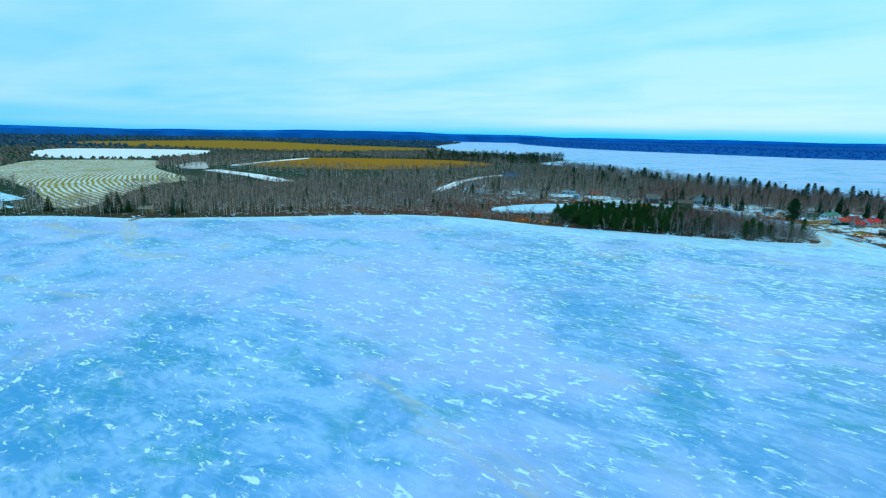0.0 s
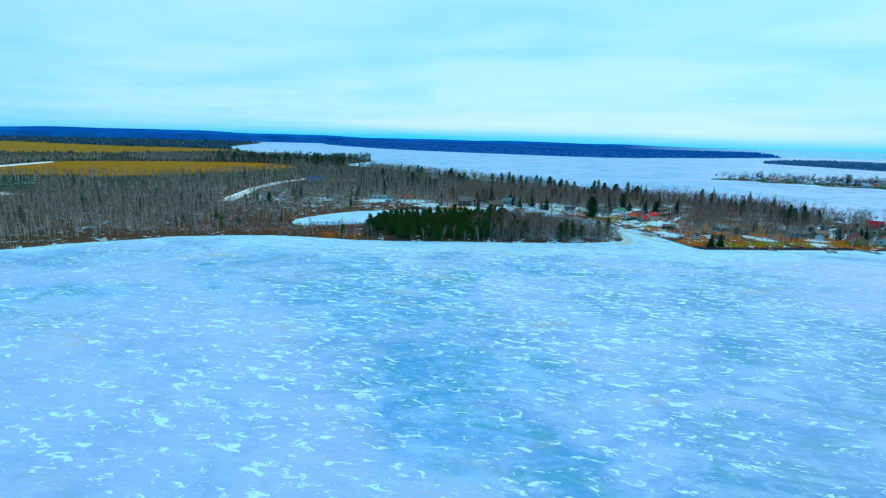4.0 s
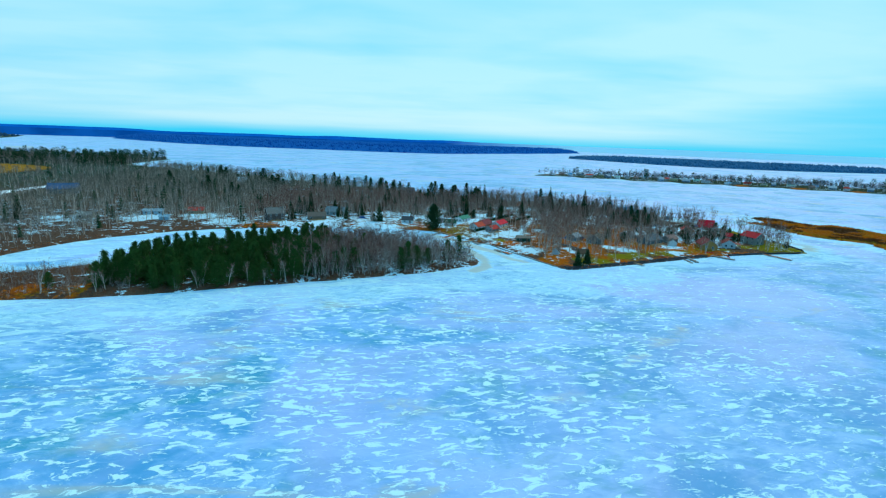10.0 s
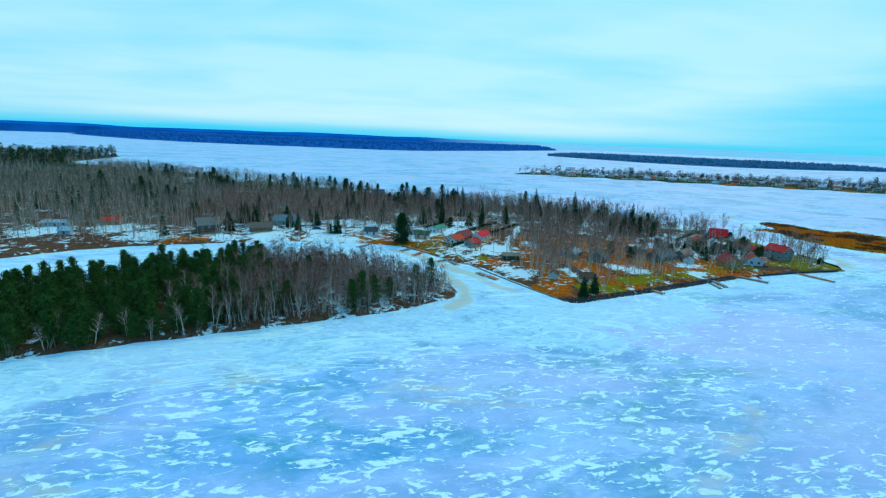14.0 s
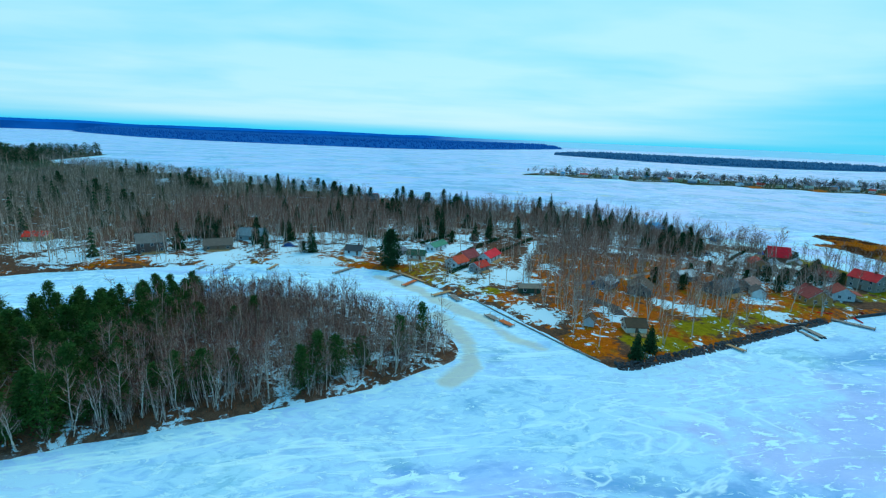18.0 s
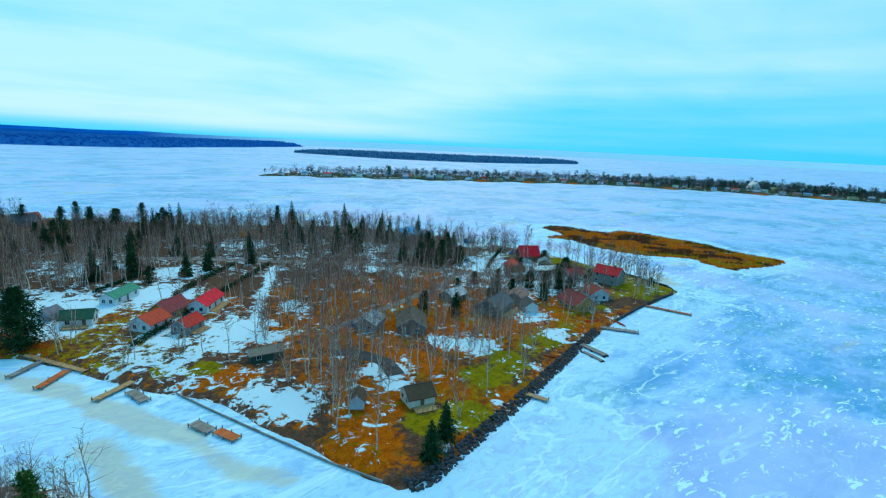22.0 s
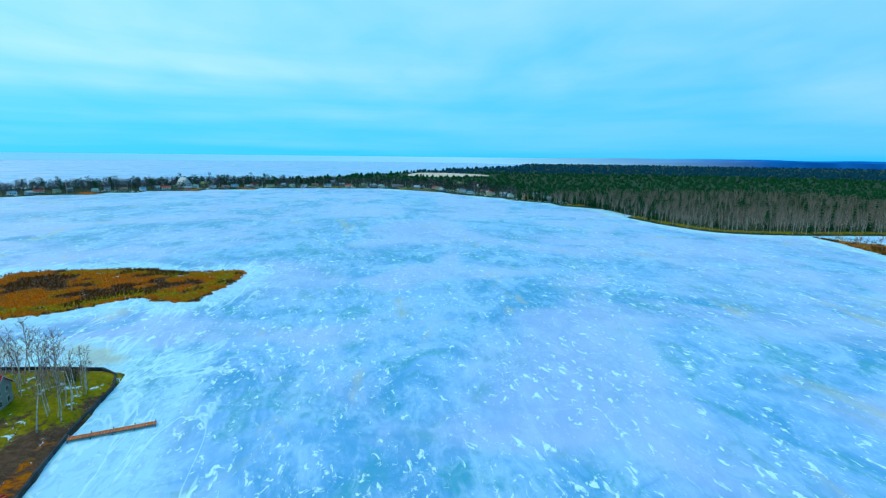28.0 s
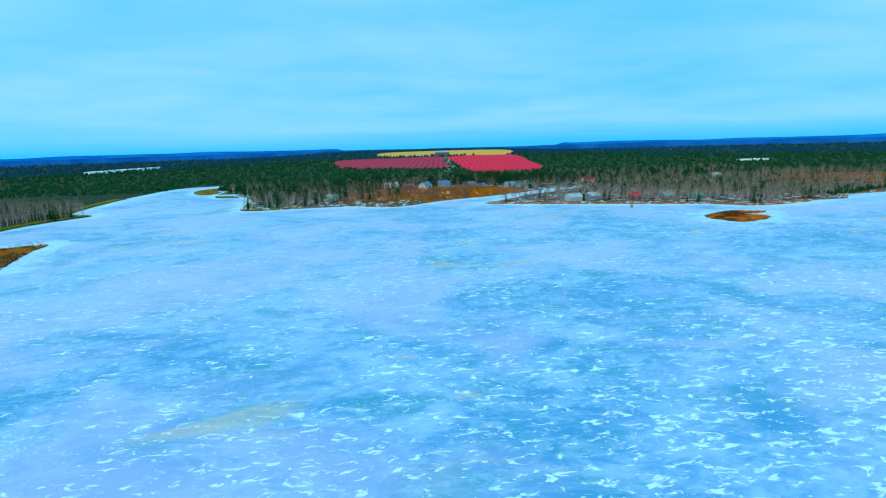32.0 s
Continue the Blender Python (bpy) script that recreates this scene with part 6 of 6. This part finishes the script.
for spec in HOUSES:
    house(*spec)

VILLAGE_COLOURS = [((.78, .82, .86), (.14, .20, .28)), ((.50, .30, .20), (.24, .16, .14)), ((.80, .84, .86), (.08, .30, .52)), ((.34, .46, .58), (.40, .48, .54)),
                   ((.76, .78, .74), (.60, .07, .05)), ((.60, .62, .30), (.18, .24, .22)), ((.20, .34, .50), (.34, .42, .50)), ((.80, .82, .80), (.20, .42, .38))]


def build_village():
    x, y = SOUTH[:, 0], SOUTH[:, 1]
    line = SOUTH[:40]
    seg = np.r_[0, np.cumsum(np.hypot(*np.diff(line, axis=0).T))]
    names = ["white", "brown", "blue-roofed", "slate blue", "red-roofed", "olive", "dark blue", "pale"]
    k, s = 0, 30.0
    while s < seg[-1] - 30:
        px, py = np.interp(s, seg, line[:, 0]), np.interp(s, seg, line[:, 1])
        qx, qy = np.interp(s + 5, seg, line[:, 0]), np.interp(s + 5, seg, line[:, 1])
        dx, dy = (qx - px) / 5, (qy - py) / 5
        back = (12, 34, 20, 58, 15, 42, 27)[k % 7] + RNG.uniform(-3, 5)
        hx, hy = px - dy * back, py + dx * back
        wall, roof = VILLAGE_COLOURS[k % 8]
        ob = house("cottage", f"{names[k % 8]} lakeside village cottage beside bare trees", hx, hy, math.degrees(math.atan2(dy, dx)) + RNG.uniform(-40, 40),
                   RNG.uniform(7, 13.5), RNG.uniform(6, 9), RNG.uniform(2.6, 3.8), RNG.uniform(1.6, 3.0), wall, roof, "far")
        tagged(ob, group="village cottages")
        k += 1
        s += RNG.uniform(11, 24)
    house("lodge", "large white lodge with a steep gable on the shore", 1062, 572, 35, 34, 17, 6, 11, (.70, .74, .76), (.62, .70, .76), "porch")
    for hx, hy, wall, roof in ((1120, 505, (.10, .30, .42), (.10, .30, .42)), (1150, 430, (.42, .20, .08), (.46, .20, .08)), (1165, 320, (.20, .26, .32), (.12, .20, .34)),
                               (1110, 60, (.50, .60, .30), (.48, .58, .30)), (1035, 40, (.60, .64, .66), (.52, .60, .64)), (1090, 545, (.45, .42, .18), (.30, .40, .22))):
        house("house", "brightly painted village house near the bay", hx, hy, RNG.uniform(0, 90), 18, 11, 4.5, 4, wall, roof)
    for hx, hy, turn, size, wall, roof, what in (
            (192, -385, 10, 12, (.30, .50, .44), (.30, .48, .46), "teal cottage in the bare trees"),
            (124, -430, 30, 17, (.80, .82, .82), (.70, .78, .82), "white house on the red bank"),
            (104, -398, 20, 13, (.36, .16, .16), (.40, .10, .10), "maroon cottage on the red bank"),
            (82, -413, 60, 19, (.80, .84, .86), (.10, .26, .46), "white house with a blue roof"),
            (58, -424, -10, 14, (.30, .42, .56), (.08, .20, .44), "blue-roofed house over the bank"),
            (20, -462, 15, 16, (.26, .30, .36), (.14, .18, .26), "dark house beside pines"),
            (2, -480, 40, 17, (.50, .56, .62), (.14, .20, .32), "slate blue house by the track"),
            (-50, -505, 20, 24, (.50, .62, .68), (.22, .42, .56), "long house with a teal metal roof"),
            (-78, -520, 30, 15, (.55, .66, .70), (.34, .56, .66), "pale teal house behind the bank"),
            (-66, -305, 20, 16, (.62, .72, .78), (.40, .58, .70), "pale blue cottage on the low shore"),
            (-90, -312, 15, 13, (.20, .36, .54), (.50, .62, .70), "blue cottage with a pale roof"),
            (-128, -296, 25, 12, (.30, .08, .08), (.92, .01, .08), "small hut with a bright red roof"),
            (-160, -288, 10, 12, (.20, .30, .30), (.34, .42, .44), "dark cottage among trees"),
            (-187, -280, 30, 12, (.10, .30, .24), (.24, .34, .34), "green cottage among trees"),
            (-177, -540, 0, 18, (.72, .70, .70), (.70, .05, .10), "pale house with a red roof"),
            (-385, -540, 10, 13, (.62, .68, .72), (.52, .60, .66), "pale cabins in the woods")):
        house("house", what, hx, hy, turn, size, 9.5, 3.8, 3.4, wall, roof)


build_village()


# ---------------------------------------------------------------- docks, walls and stones
def dock(label, a, b, width, material, group="", deck_z=0.55, floats=False):
    (ax, ay), (bx, by) = a, b
    ln = math.hypot(bx - ax, by - ay)
    t = thing("dock", ax, ay, 0, math.degrees(math.atan2(by - ay, bx - ax)), label, "dock", group)
    n = max(5, int(ln / 0.62))
    for k in range(n):
        solid("plank", box(k * ln / n + 0.03, (k + 1) * ln / n - 0.03, -width / 2 + RNG.uniform(-.04, .04), width / 2 + RNG.uniform(-.04, .04), deck_z, deck_z + 0.07), material, t)
    for s in (-1, 1):
        solid("beam", box(0, ln, s * width * 0.42 - 0.07, s * width * 0.42 + 0.07, deck_z - 0.22, deck_z - 0.005), WOOD_GREY, t)
    for k in range(max(2, int(ln / 3.5)) + 1):
        px = 0.15 + k * (ln - 0.3) / max(2, int(ln / 3.5))
        for s in (-1, 1):
            if floats:
                solid("float", box(px - 0.5, px + 0.5, s * width * 0.35 - 0.3, s * width * 0.35 + 0.3, -0.1, deck_z - 0.23), paint("siding", .02, .02, .03), t)
            else:
                solid("post", box(px - 0.09, px + 0.09, s * (width / 2 + 0.1) - 0.09, s * (width / 2 + 0.1) + 0.09, -0.4, deck_z + 0.45), WOOD_GREY, t)
    return t


DOCKS = [("red-brown wooden dock on the ice", (216, 305), (221, 289), 1.5, WOOD_RED), ("broad grey wooden dock on the ice", (178, 300.5), (185, 290), 2.2, WOOD_GREY),
         ("short tan plank dock over the riprap", (119, 284), (121.5, 277), 1.5, WOOD_TAN), ("grey dock angling onto the channel ice", (4, 379), (-4, 369), 1.8, WOOD_GREY),
         ("grey dock on the channel ice", (25.3, 366.6), (19, 360), 1.6, WOOD_GREY), ("long dock walkway along the channel", (21.8, 374), (34, 354), 1.5, WOOD_TAN),
         ("red-brown dock float on the channel", (30.4, 357), (24.5, 349.5), 1.9, WOOD_RED), ("tan and grey dock on the channel", (43.4, 342), (34.5, 336), 1.8, WOOD_TAN),
         ("grey swim float frozen in the channel", (41.6, 336.5), (43.6, 329.5), 2.3, WOOD_GREY), ("grey float at the channel wall", (50.2, 314), (52.4, 308.6), 2.4, WOOD_GREY),
         ("weathered float at the channel wall", (53.4, 308.2), (55.8, 302.8), 2.2, WOOD_RED), ("small grey dock on the far bank", (-60, 384), (-62, 377.5), 1.3, WOOD_GREY),
         ("small weathered dock below the brown house", (-49, 385), (-50, 378), 1.3, WOOD_GREY), ("short dock on the channel's far bank", (-30, 385), (-32.5, 376), 1.3, WOOD_TAN),
         ("grey dock below the hunting cabin", (-372, 76), (-362, 60), 1.8, WOOD_GREY), ("long grey pier from the red-roofed hut", (-112, -268), (-96, -236), 2.0, WOOD_GREY)]
for label, a, b, w, mat in DOCKS:
    dock(label, a, b, w, mat)
dock("dock on rows of black drum floats", (159, 294.5), (158, 285), 2.0, WOOD_GREY, floats=True)
dock("second row of frozen black dock floats", (155, 291), (154, 283.5), 1.2, WOOD_GREY, deck_z=0.35, floats=True)


def wall_along(name, label, line, width, top, material, block=2.4):
    """A low retaining wall built of blocks along the bank."""
    p = np.array(line, float)
    t = thing(name, p[0, 0], p[0, 1], 0, 0, label, "retaining wall", kind="structure")
    for (ax, ay), (bx, by) in zip(p[:-1], p[1:]):
        ln = math.hypot(bx - ax, by - ay)
        n = max(1, round(ln / block))
        me = bpy.data.meshes.new("block")
        bm = box(0.02, ln / n - 0.02, -width / 2, width / 2, -0.5, top)
        bmesh.ops.bevel(bm, geom=bm.edges[:], offset=0.05, segments=1, affect="EDGES")
        bm.to_mesh(me)
        bm.free()
        me.materials.append(material)
        for k in range(n):
            s = k / n
            ob = child("block", me, t)
            ob.matrix_basis = pose(ax + (bx - ax) * s - p[0, 0], ay + (by - ay) * s - p[0, 1], RNG.uniform(-0.06, 0.06), 0, 0, math.degrees(math.atan2(by - ay, bx - ax)))


wall_along("wall_channel", "low weathered timber wall along the channel", [(50, 330), (54.5, 318), (60.5, 303), (67.5, 286), (73, 275)], 0.28, 0.5, WOOD_GREY)
wall_along("wall_east", "dark stone retaining wall round the green point", [(190, 301.5), (204, 304), (222, 306.5), (241, 307.5), (249, 310.5), (253.5, 316), (255.5, 330), (257, 345)], 0.5, 1.0, STONE)


def stone_mesh(k):
    bm = bmesh.new()
    bmesh.ops.create_icosphere(bm, subdivisions=1, radius=0.5)
    for v in bm.verts:
        v.co *= 0.75 + 0.5 * noise.random()
        v.co.z *= 0.7
    me = bpy.data.meshes.new("stone")
    bm.to_mesh(me)
    bm.free()
    me.materials.append(STONE)
    return me


def build_riprap():
    line = np.array([(76, 270.5), (80, 270), (97, 275), (118, 281), (140, 288), (159, 294), (174, 298.5)], float)
    seg = np.r_[0, np.cumsum(np.hypot(*np.diff(line, axis=0).T))]
    t = thing("riprap", 76, 270.5, 0, 0, "bank of dark tumbled riprap stones", "stone bank", kind="structure")
    meshes = [stone_mesh(k) for k in range(6)]
    for i in range(300):
        s = RNG.uniform(0, seg[-1])
        x, y = np.interp(s, seg, line[:, 0]), np.interp(s, seg, line[:, 1])
        qx, qy = np.interp(s + 1, seg, line[:, 0]) - x, np.interp(s + 1, seg, line[:, 1]) - y
        o = RNG.uniform(-0.6, 2.0)
        ob = child("stone", meshes[i % 6], t)
        g = RNG.uniform(0.6, 1.35)
        ob.matrix_basis = pose(x - qy * o - 76, y + qx * o - 270.5, 0.15 + max(0, o) * 0.42, RNG.uniform(0, 40), RNG.uniform(0, 40), RNG.uniform(0, 360)) @ Matrix.Diagonal((g, g * RNG.uniform(0.6, 1), g * 0.75, 1))
    vs, fs, n = [], [], 0
    base = [(np.array([v.co[:] for v in m.vertices]), np.array([p.vertices[:] for p in m.polygons])) for m in meshes]
    for i in range(900):
        s = RNG.uniform(0, seg[-1])
        x, y = np.interp(s, seg, line[:, 0]), np.interp(s, seg, line[:, 1])
        qx, qy = np.interp(s + 1, seg, line[:, 0]) - x, np.interp(s + 1, seg, line[:, 1]) - y
        o = RNG.uniform(-1.0, 2.2)
        v, f = base[i % 6]
        vs.append(v * RNG.uniform(0.3, 1.1) + (x - qy * o, y + qx * o, 0.05 + max(0, o) * 0.42)), fs.append(f + n)
        n += len(v)
    tagged(new("riprap_rubble", tri_mesh("riprap_rubble", np.concatenate(vs), np.concatenate(fs), [STONE])), "smaller dark stones of the riprap bank", "stones", kind="stuff")


build_riprap()


# ---------------------------------------------------------------- hedges, vehicles, yard things
def hedge(label, line, width, h, leaf=None):
    p = np.array(line, float)
    t = thing("hedge", p[0, 0], p[0, 1], float(ground(*p[0])[0]), 0, label, "hedge")
    fine = []
    wood = []
    for (ax, ay), (bx, by) in zip(p[:-1], p[1:]):
        ln = math.hypot(bx - ax, by - ay)
        n = int(ln * 34)
        s = RNG.uniform(0, 1, n)
        side = RNG.uniform(-0.5, 0.5, n) * width
        nx, ny = -(by - ay) / ln, (bx - ax) / ln
        start = np.stack([ax + (bx - ax) * s + nx * side - p[0, 0], ay + (by - ay) * s + ny * side - p[0, 1], h * RNG.uniform(0.0, 0.8, n)], 1)
        fine.append(slivers(start, unit(RNG.normal(0, 0.7, (n, 3)) + (0, 0, 0.8)), RNG.uniform(0.4, 0.8, n), RNG.uniform(0.3, 0.55, n)))
        for k in range(int(ln / 1.2)):
            c = np.array([ax + (bx - ax) * k * 1.2 / ln - p[0, 0], ay + (by - ay) * k * 1.2 / ln - p[0, 1], -0.2])
            wood.append(tube([c, c + (0, 0, h * 0.8)], [0.06, 0.03], 3))
    tagged(child("stems", tri_mesh("stems", *joined(wood), [PINE_BARK]), t), kind="stuff")
    child("foliage", tri_mesh("foliage", *joined(fine), [leaf or NEEDLES_DARK]), t)


hedge("long clipped dark green cedar hedge", [(64, 405), (77, 422), (97, 444)], 2.2, 1.9)
hedge("dark cedar hedge between the red cottages", [(62, 381), (80, 402), (111, 437)], 1.8, 1.7)
hedge("short dark hedge below the orange-roofed cottage", [(45, 362), (51, 368), (58, 375)], 1.8, 1.8)
hedge("grey-green hedge beside the green cottage", [(41, 424), (65, 450)], 1.6, 1.4)
hedge("thin dark hedge by the blue van's yard", [(199, 380), (217, 394), (238, 409)], 1.3, 1.6)
hedge("dark hedge behind the brown house", [(-90, 426), (-62, 470)], 2.4, 2.2)
hedge("brown dry hedge round a snowy yard", [(190, 352), (200, 356), (208, 350)], 4.0, 3.0, TWIGS)


def car(label, x, y, turn, colour, tall=1.45, length=4.4):
    t = thing("car", x, y, float(ground(x, y)[0]), turn, label, "car")
    l2 = length / 2
    body = prism([(-l2, 0.35), (l2, 0.35), (l2, 0.75), (l2 * 0.55, 0.92), (-l2 * 0.9, 0.95), (-l2, 0.8)], -0.88, 0.88)
    bmesh.ops.bevel(body, geom=body.edges[:], offset=0.06, segments=1, affect="EDGES")
    shell = paint("roofing", *colour)
    turn90 = Matrix.Rotation(-math.pi / 2, 4, "Z")
    solid("body", body, shell, t, "", turn90)
    cab = prism([(-l2 * 0.85, 0.93), (l2 * 0.45, 0.93), (l2 * 0.15, tall), (-l2 * 0.7, tall)], -0.76, 0.76)
    solid("glazing", cab, GLASS, t, "", turn90)
    solid("roof", box(-0.70, 0.70, -l2 * 0.68, l2 * 0.13, tall + 0.004, tall + 0.06), shell, t, "", turn90)
    for sx in (-0.62, 0.62):
        for sy in (-0.8, 0.8):
            bm = bmesh.new()
            bmesh.ops.create_cone(bm, cap_ends=True, segments=12, radius1=0.33, radius2=0.33, depth=0.2, matrix=Matrix.Translation((sx * l2, sy, 0.33)) @ Matrix.Rotation(math.pi / 2, 4, "X"))
            w = solid("wheel", bm, paint("siding", .012, .012, .014), t)
            bm = bmesh.new()
            bmesh.ops.create_cone(bm, cap_ends=True, segments=8, radius1=0.18, radius2=0.16, depth=0.24, matrix=Matrix.Translation((sx * l2, sy, 0.33)) @ Matrix.Rotation(math.pi / 2, 4, "X"))
            solid("rim", bm, CONCRETE, w)
    for sy in (-0.6, 0.6):
        solid("headlight", box(l2 - 0.08, l2 + 0.02, sy - 0.16, sy + 0.16, 0.58, 0.70), WHITE, t)


car("pale blue van parked in a snowy yard", 199, 395, 20, (.30, .48, .62), 1.9, 4.8)
car("dark car parked beside the garage", 197, 363, -35, (.045, .05, .06))
car("white car beside the grey house", 221, 340, -30, (.58, .62, .66))
car("dark blue car behind the red-roofed cottage", 64, 379, 45, (.03, .05, .09))
car("blue car parked by the birches", 116, 345, 35, (.04, .10, .30))


def canoe(label, x, y, turn, colour, z=None, length=4.6):
    t = thing("canoe", x, y, (float(ground(x, y)[0]) if z is None else z) + 0.02, turn, label, "canoe")
    bm = bmesh.new()
    rows = []
    for k in range(9):
        s = k / 8 * 2 - 1
        w = 0.42 * (1 - s**2) ** 0.7 + 0.02
        lift = 0.22 * s**4
        rows.append([bm.verts.new((s * length / 2, w * c, 0.38 * (1 - q) + lift * q)) for c, q in ((-1, 0.12), (-0.8, .75), (0, 1.0), (0.8, .75), (1, 0.12))])
    for a, b in zip(rows[:-1], rows[1:]):
        for k in range(4):
            bm.faces.new((a[k], b[k], b[k + 1], a[k + 1]))
    bmesh.ops.solidify(bm, geom=bm.faces[:], thickness=0.04)
    solid("hull", bm, paint("roofing", *colour), t)
    for sx in (-1.1, 0.0, 1.1):
        solid("thwart", box(sx - 0.1, sx + 0.1, -0.36, 0.36, 0.24, 0.28), WOOD_TAN, t)


canoe("bright red canoe lying on the ice by a dock", 188, 299, 70, (.90, .008, .03), 0.05, 6.5)
canoe("red canoe upside on the lawn", 179, 304.5, -20, (.88, .02, .02), None, 6.0)
canoe("orange-red rowing boat on the bank", 142, 292.5, -40, (.62, .10, .03))
canoe("red kayak lying on the grass", 197, 305.5, 60, (.70, .02, .03))


def tarp(label, x, y, turn, lx, ly, h, colour):
    """A sheet pulled over a boat or a woodpile."""
    t = thing("tarpaulin", x, y, float(ground(x, y)[0]) - 0.05, turn, label, "tarpaulin")
    bm = bmesh.new()
    grid = [[bm.verts.new(((i / 8 - 0.5) * lx, (j / 6 - 0.5) * ly, h * max(0.0, 1 - abs(j / 6 - 0.5) * 1.9) ** 0.6 * min(1, 3 * (0.52 - abs(i / 8 - 0.5))) + 0.08 * noise.random())) for j in range(7)] for i in range(9)]
    for i in range(8):
        for j in range(6):
            bm.faces.new((grid[i][j], grid[i + 1][j], grid[i + 1][j + 1], grid[i][j + 1]))
    bmesh.ops.solidify(bm, geom=bm.faces[:], thickness=0.05)
    solid("cover", bm, paint("roofing", *colour), t)


tarp("white tarpaulin shelter over stored boats", 225, 378, -25, 8, 4.5, 2.4, (.66, .76, .82))
tarp("bright blue tarpaulin over a woodpile", 236, 398, 20, 5, 3.5, 1.8, (.02, .10, .55))
tarp("blue tarpaulin over a boat by the channel", -29, 418, 10, 7, 3, 1.7, (.03, .14, .42))
tarp("tan tarpaulin over a boat beside the white cottage", 14, 409, 20, 6.5, 3.2, 2.2, (.46, .40, .32))
tarp("blue tarpaulin over a pile by the drive", 105, 345, 20, 4, 3, 1.5, (.03, .14, .40))


def picnic_table(x, y, turn):
    t = thing("picnic_table", x, y, float(ground(x, y)[0]), turn, "grey wooden picnic table on the grass", "table")
    for k in range(4):
        solid("board", box(-0.9, 0.9, -0.38 + k * 0.2, -0.22 + k * 0.2, 0.70, 0.75), WOOD_GREY, t)
    for s in (-1, 1):
        solid("bench", box(-0.9, 0.9, s * 0.72 - 0.13, s * 0.72 + 0.13, 0.42, 0.46), WOOD_GREY, t)
        for sx in (-0.65, 0.65):
            solid("leg", box(sx - 0.04, sx + 0.04, s * 0.5 - 0.05, s * 0.5 + 0.05, 0, 0.69), WOOD_GREY, t)


picnic_table(109, 295, 20)
picnic_table(243, 322, 0)


def snow_pile(x, y, r):
    t = thing("snow_pile", x, y, float(ground(x, y)[0]) - 0.15, RNG.uniform(0, 90), "shrinking pile of old snow on the grass", "snow pile", "snow piles")
    bm = bmesh.new()
    bmesh.ops.create_icosphere(bm, subdivisions=2, radius=r)
    for v in bm.verts:
        v.co *= 0.75 + 0.45 * noise.noise(v.co * 1.3 + Vector((x, y, 0)))
        v.co.z = max(-0.2, v.co.z * 0.55)
    solid("snow", bm, SNOW, t)


for sx, sy, r in ((84, 292.5, 0.9), (80, 293, 0.6), (95, 285, 0.5), (88, 284, 0.4), (112, 281, 0.7), (100, 287.5, 0.6), (57, 365, 1.0), (78, 288, 0.6), (122, 287, 0.8)):
    snow_pile(sx, sy, r)


bush = thing("juniper_bush", 244.5, 319, float(ground(244.5, 319)[0]) - 0.1, 0, "round dark juniper on the green point", "bush")
_wood, _fine = pine_tree(3.6, 0.08, 0.40, 6, 3, 14)
child("stem", tri_mesh("stem", *_wood, [PINE_BARK]), bush)
child("foliage", tri_mesh("foliage", *_fine, [NEEDLES_DARK]), bush)
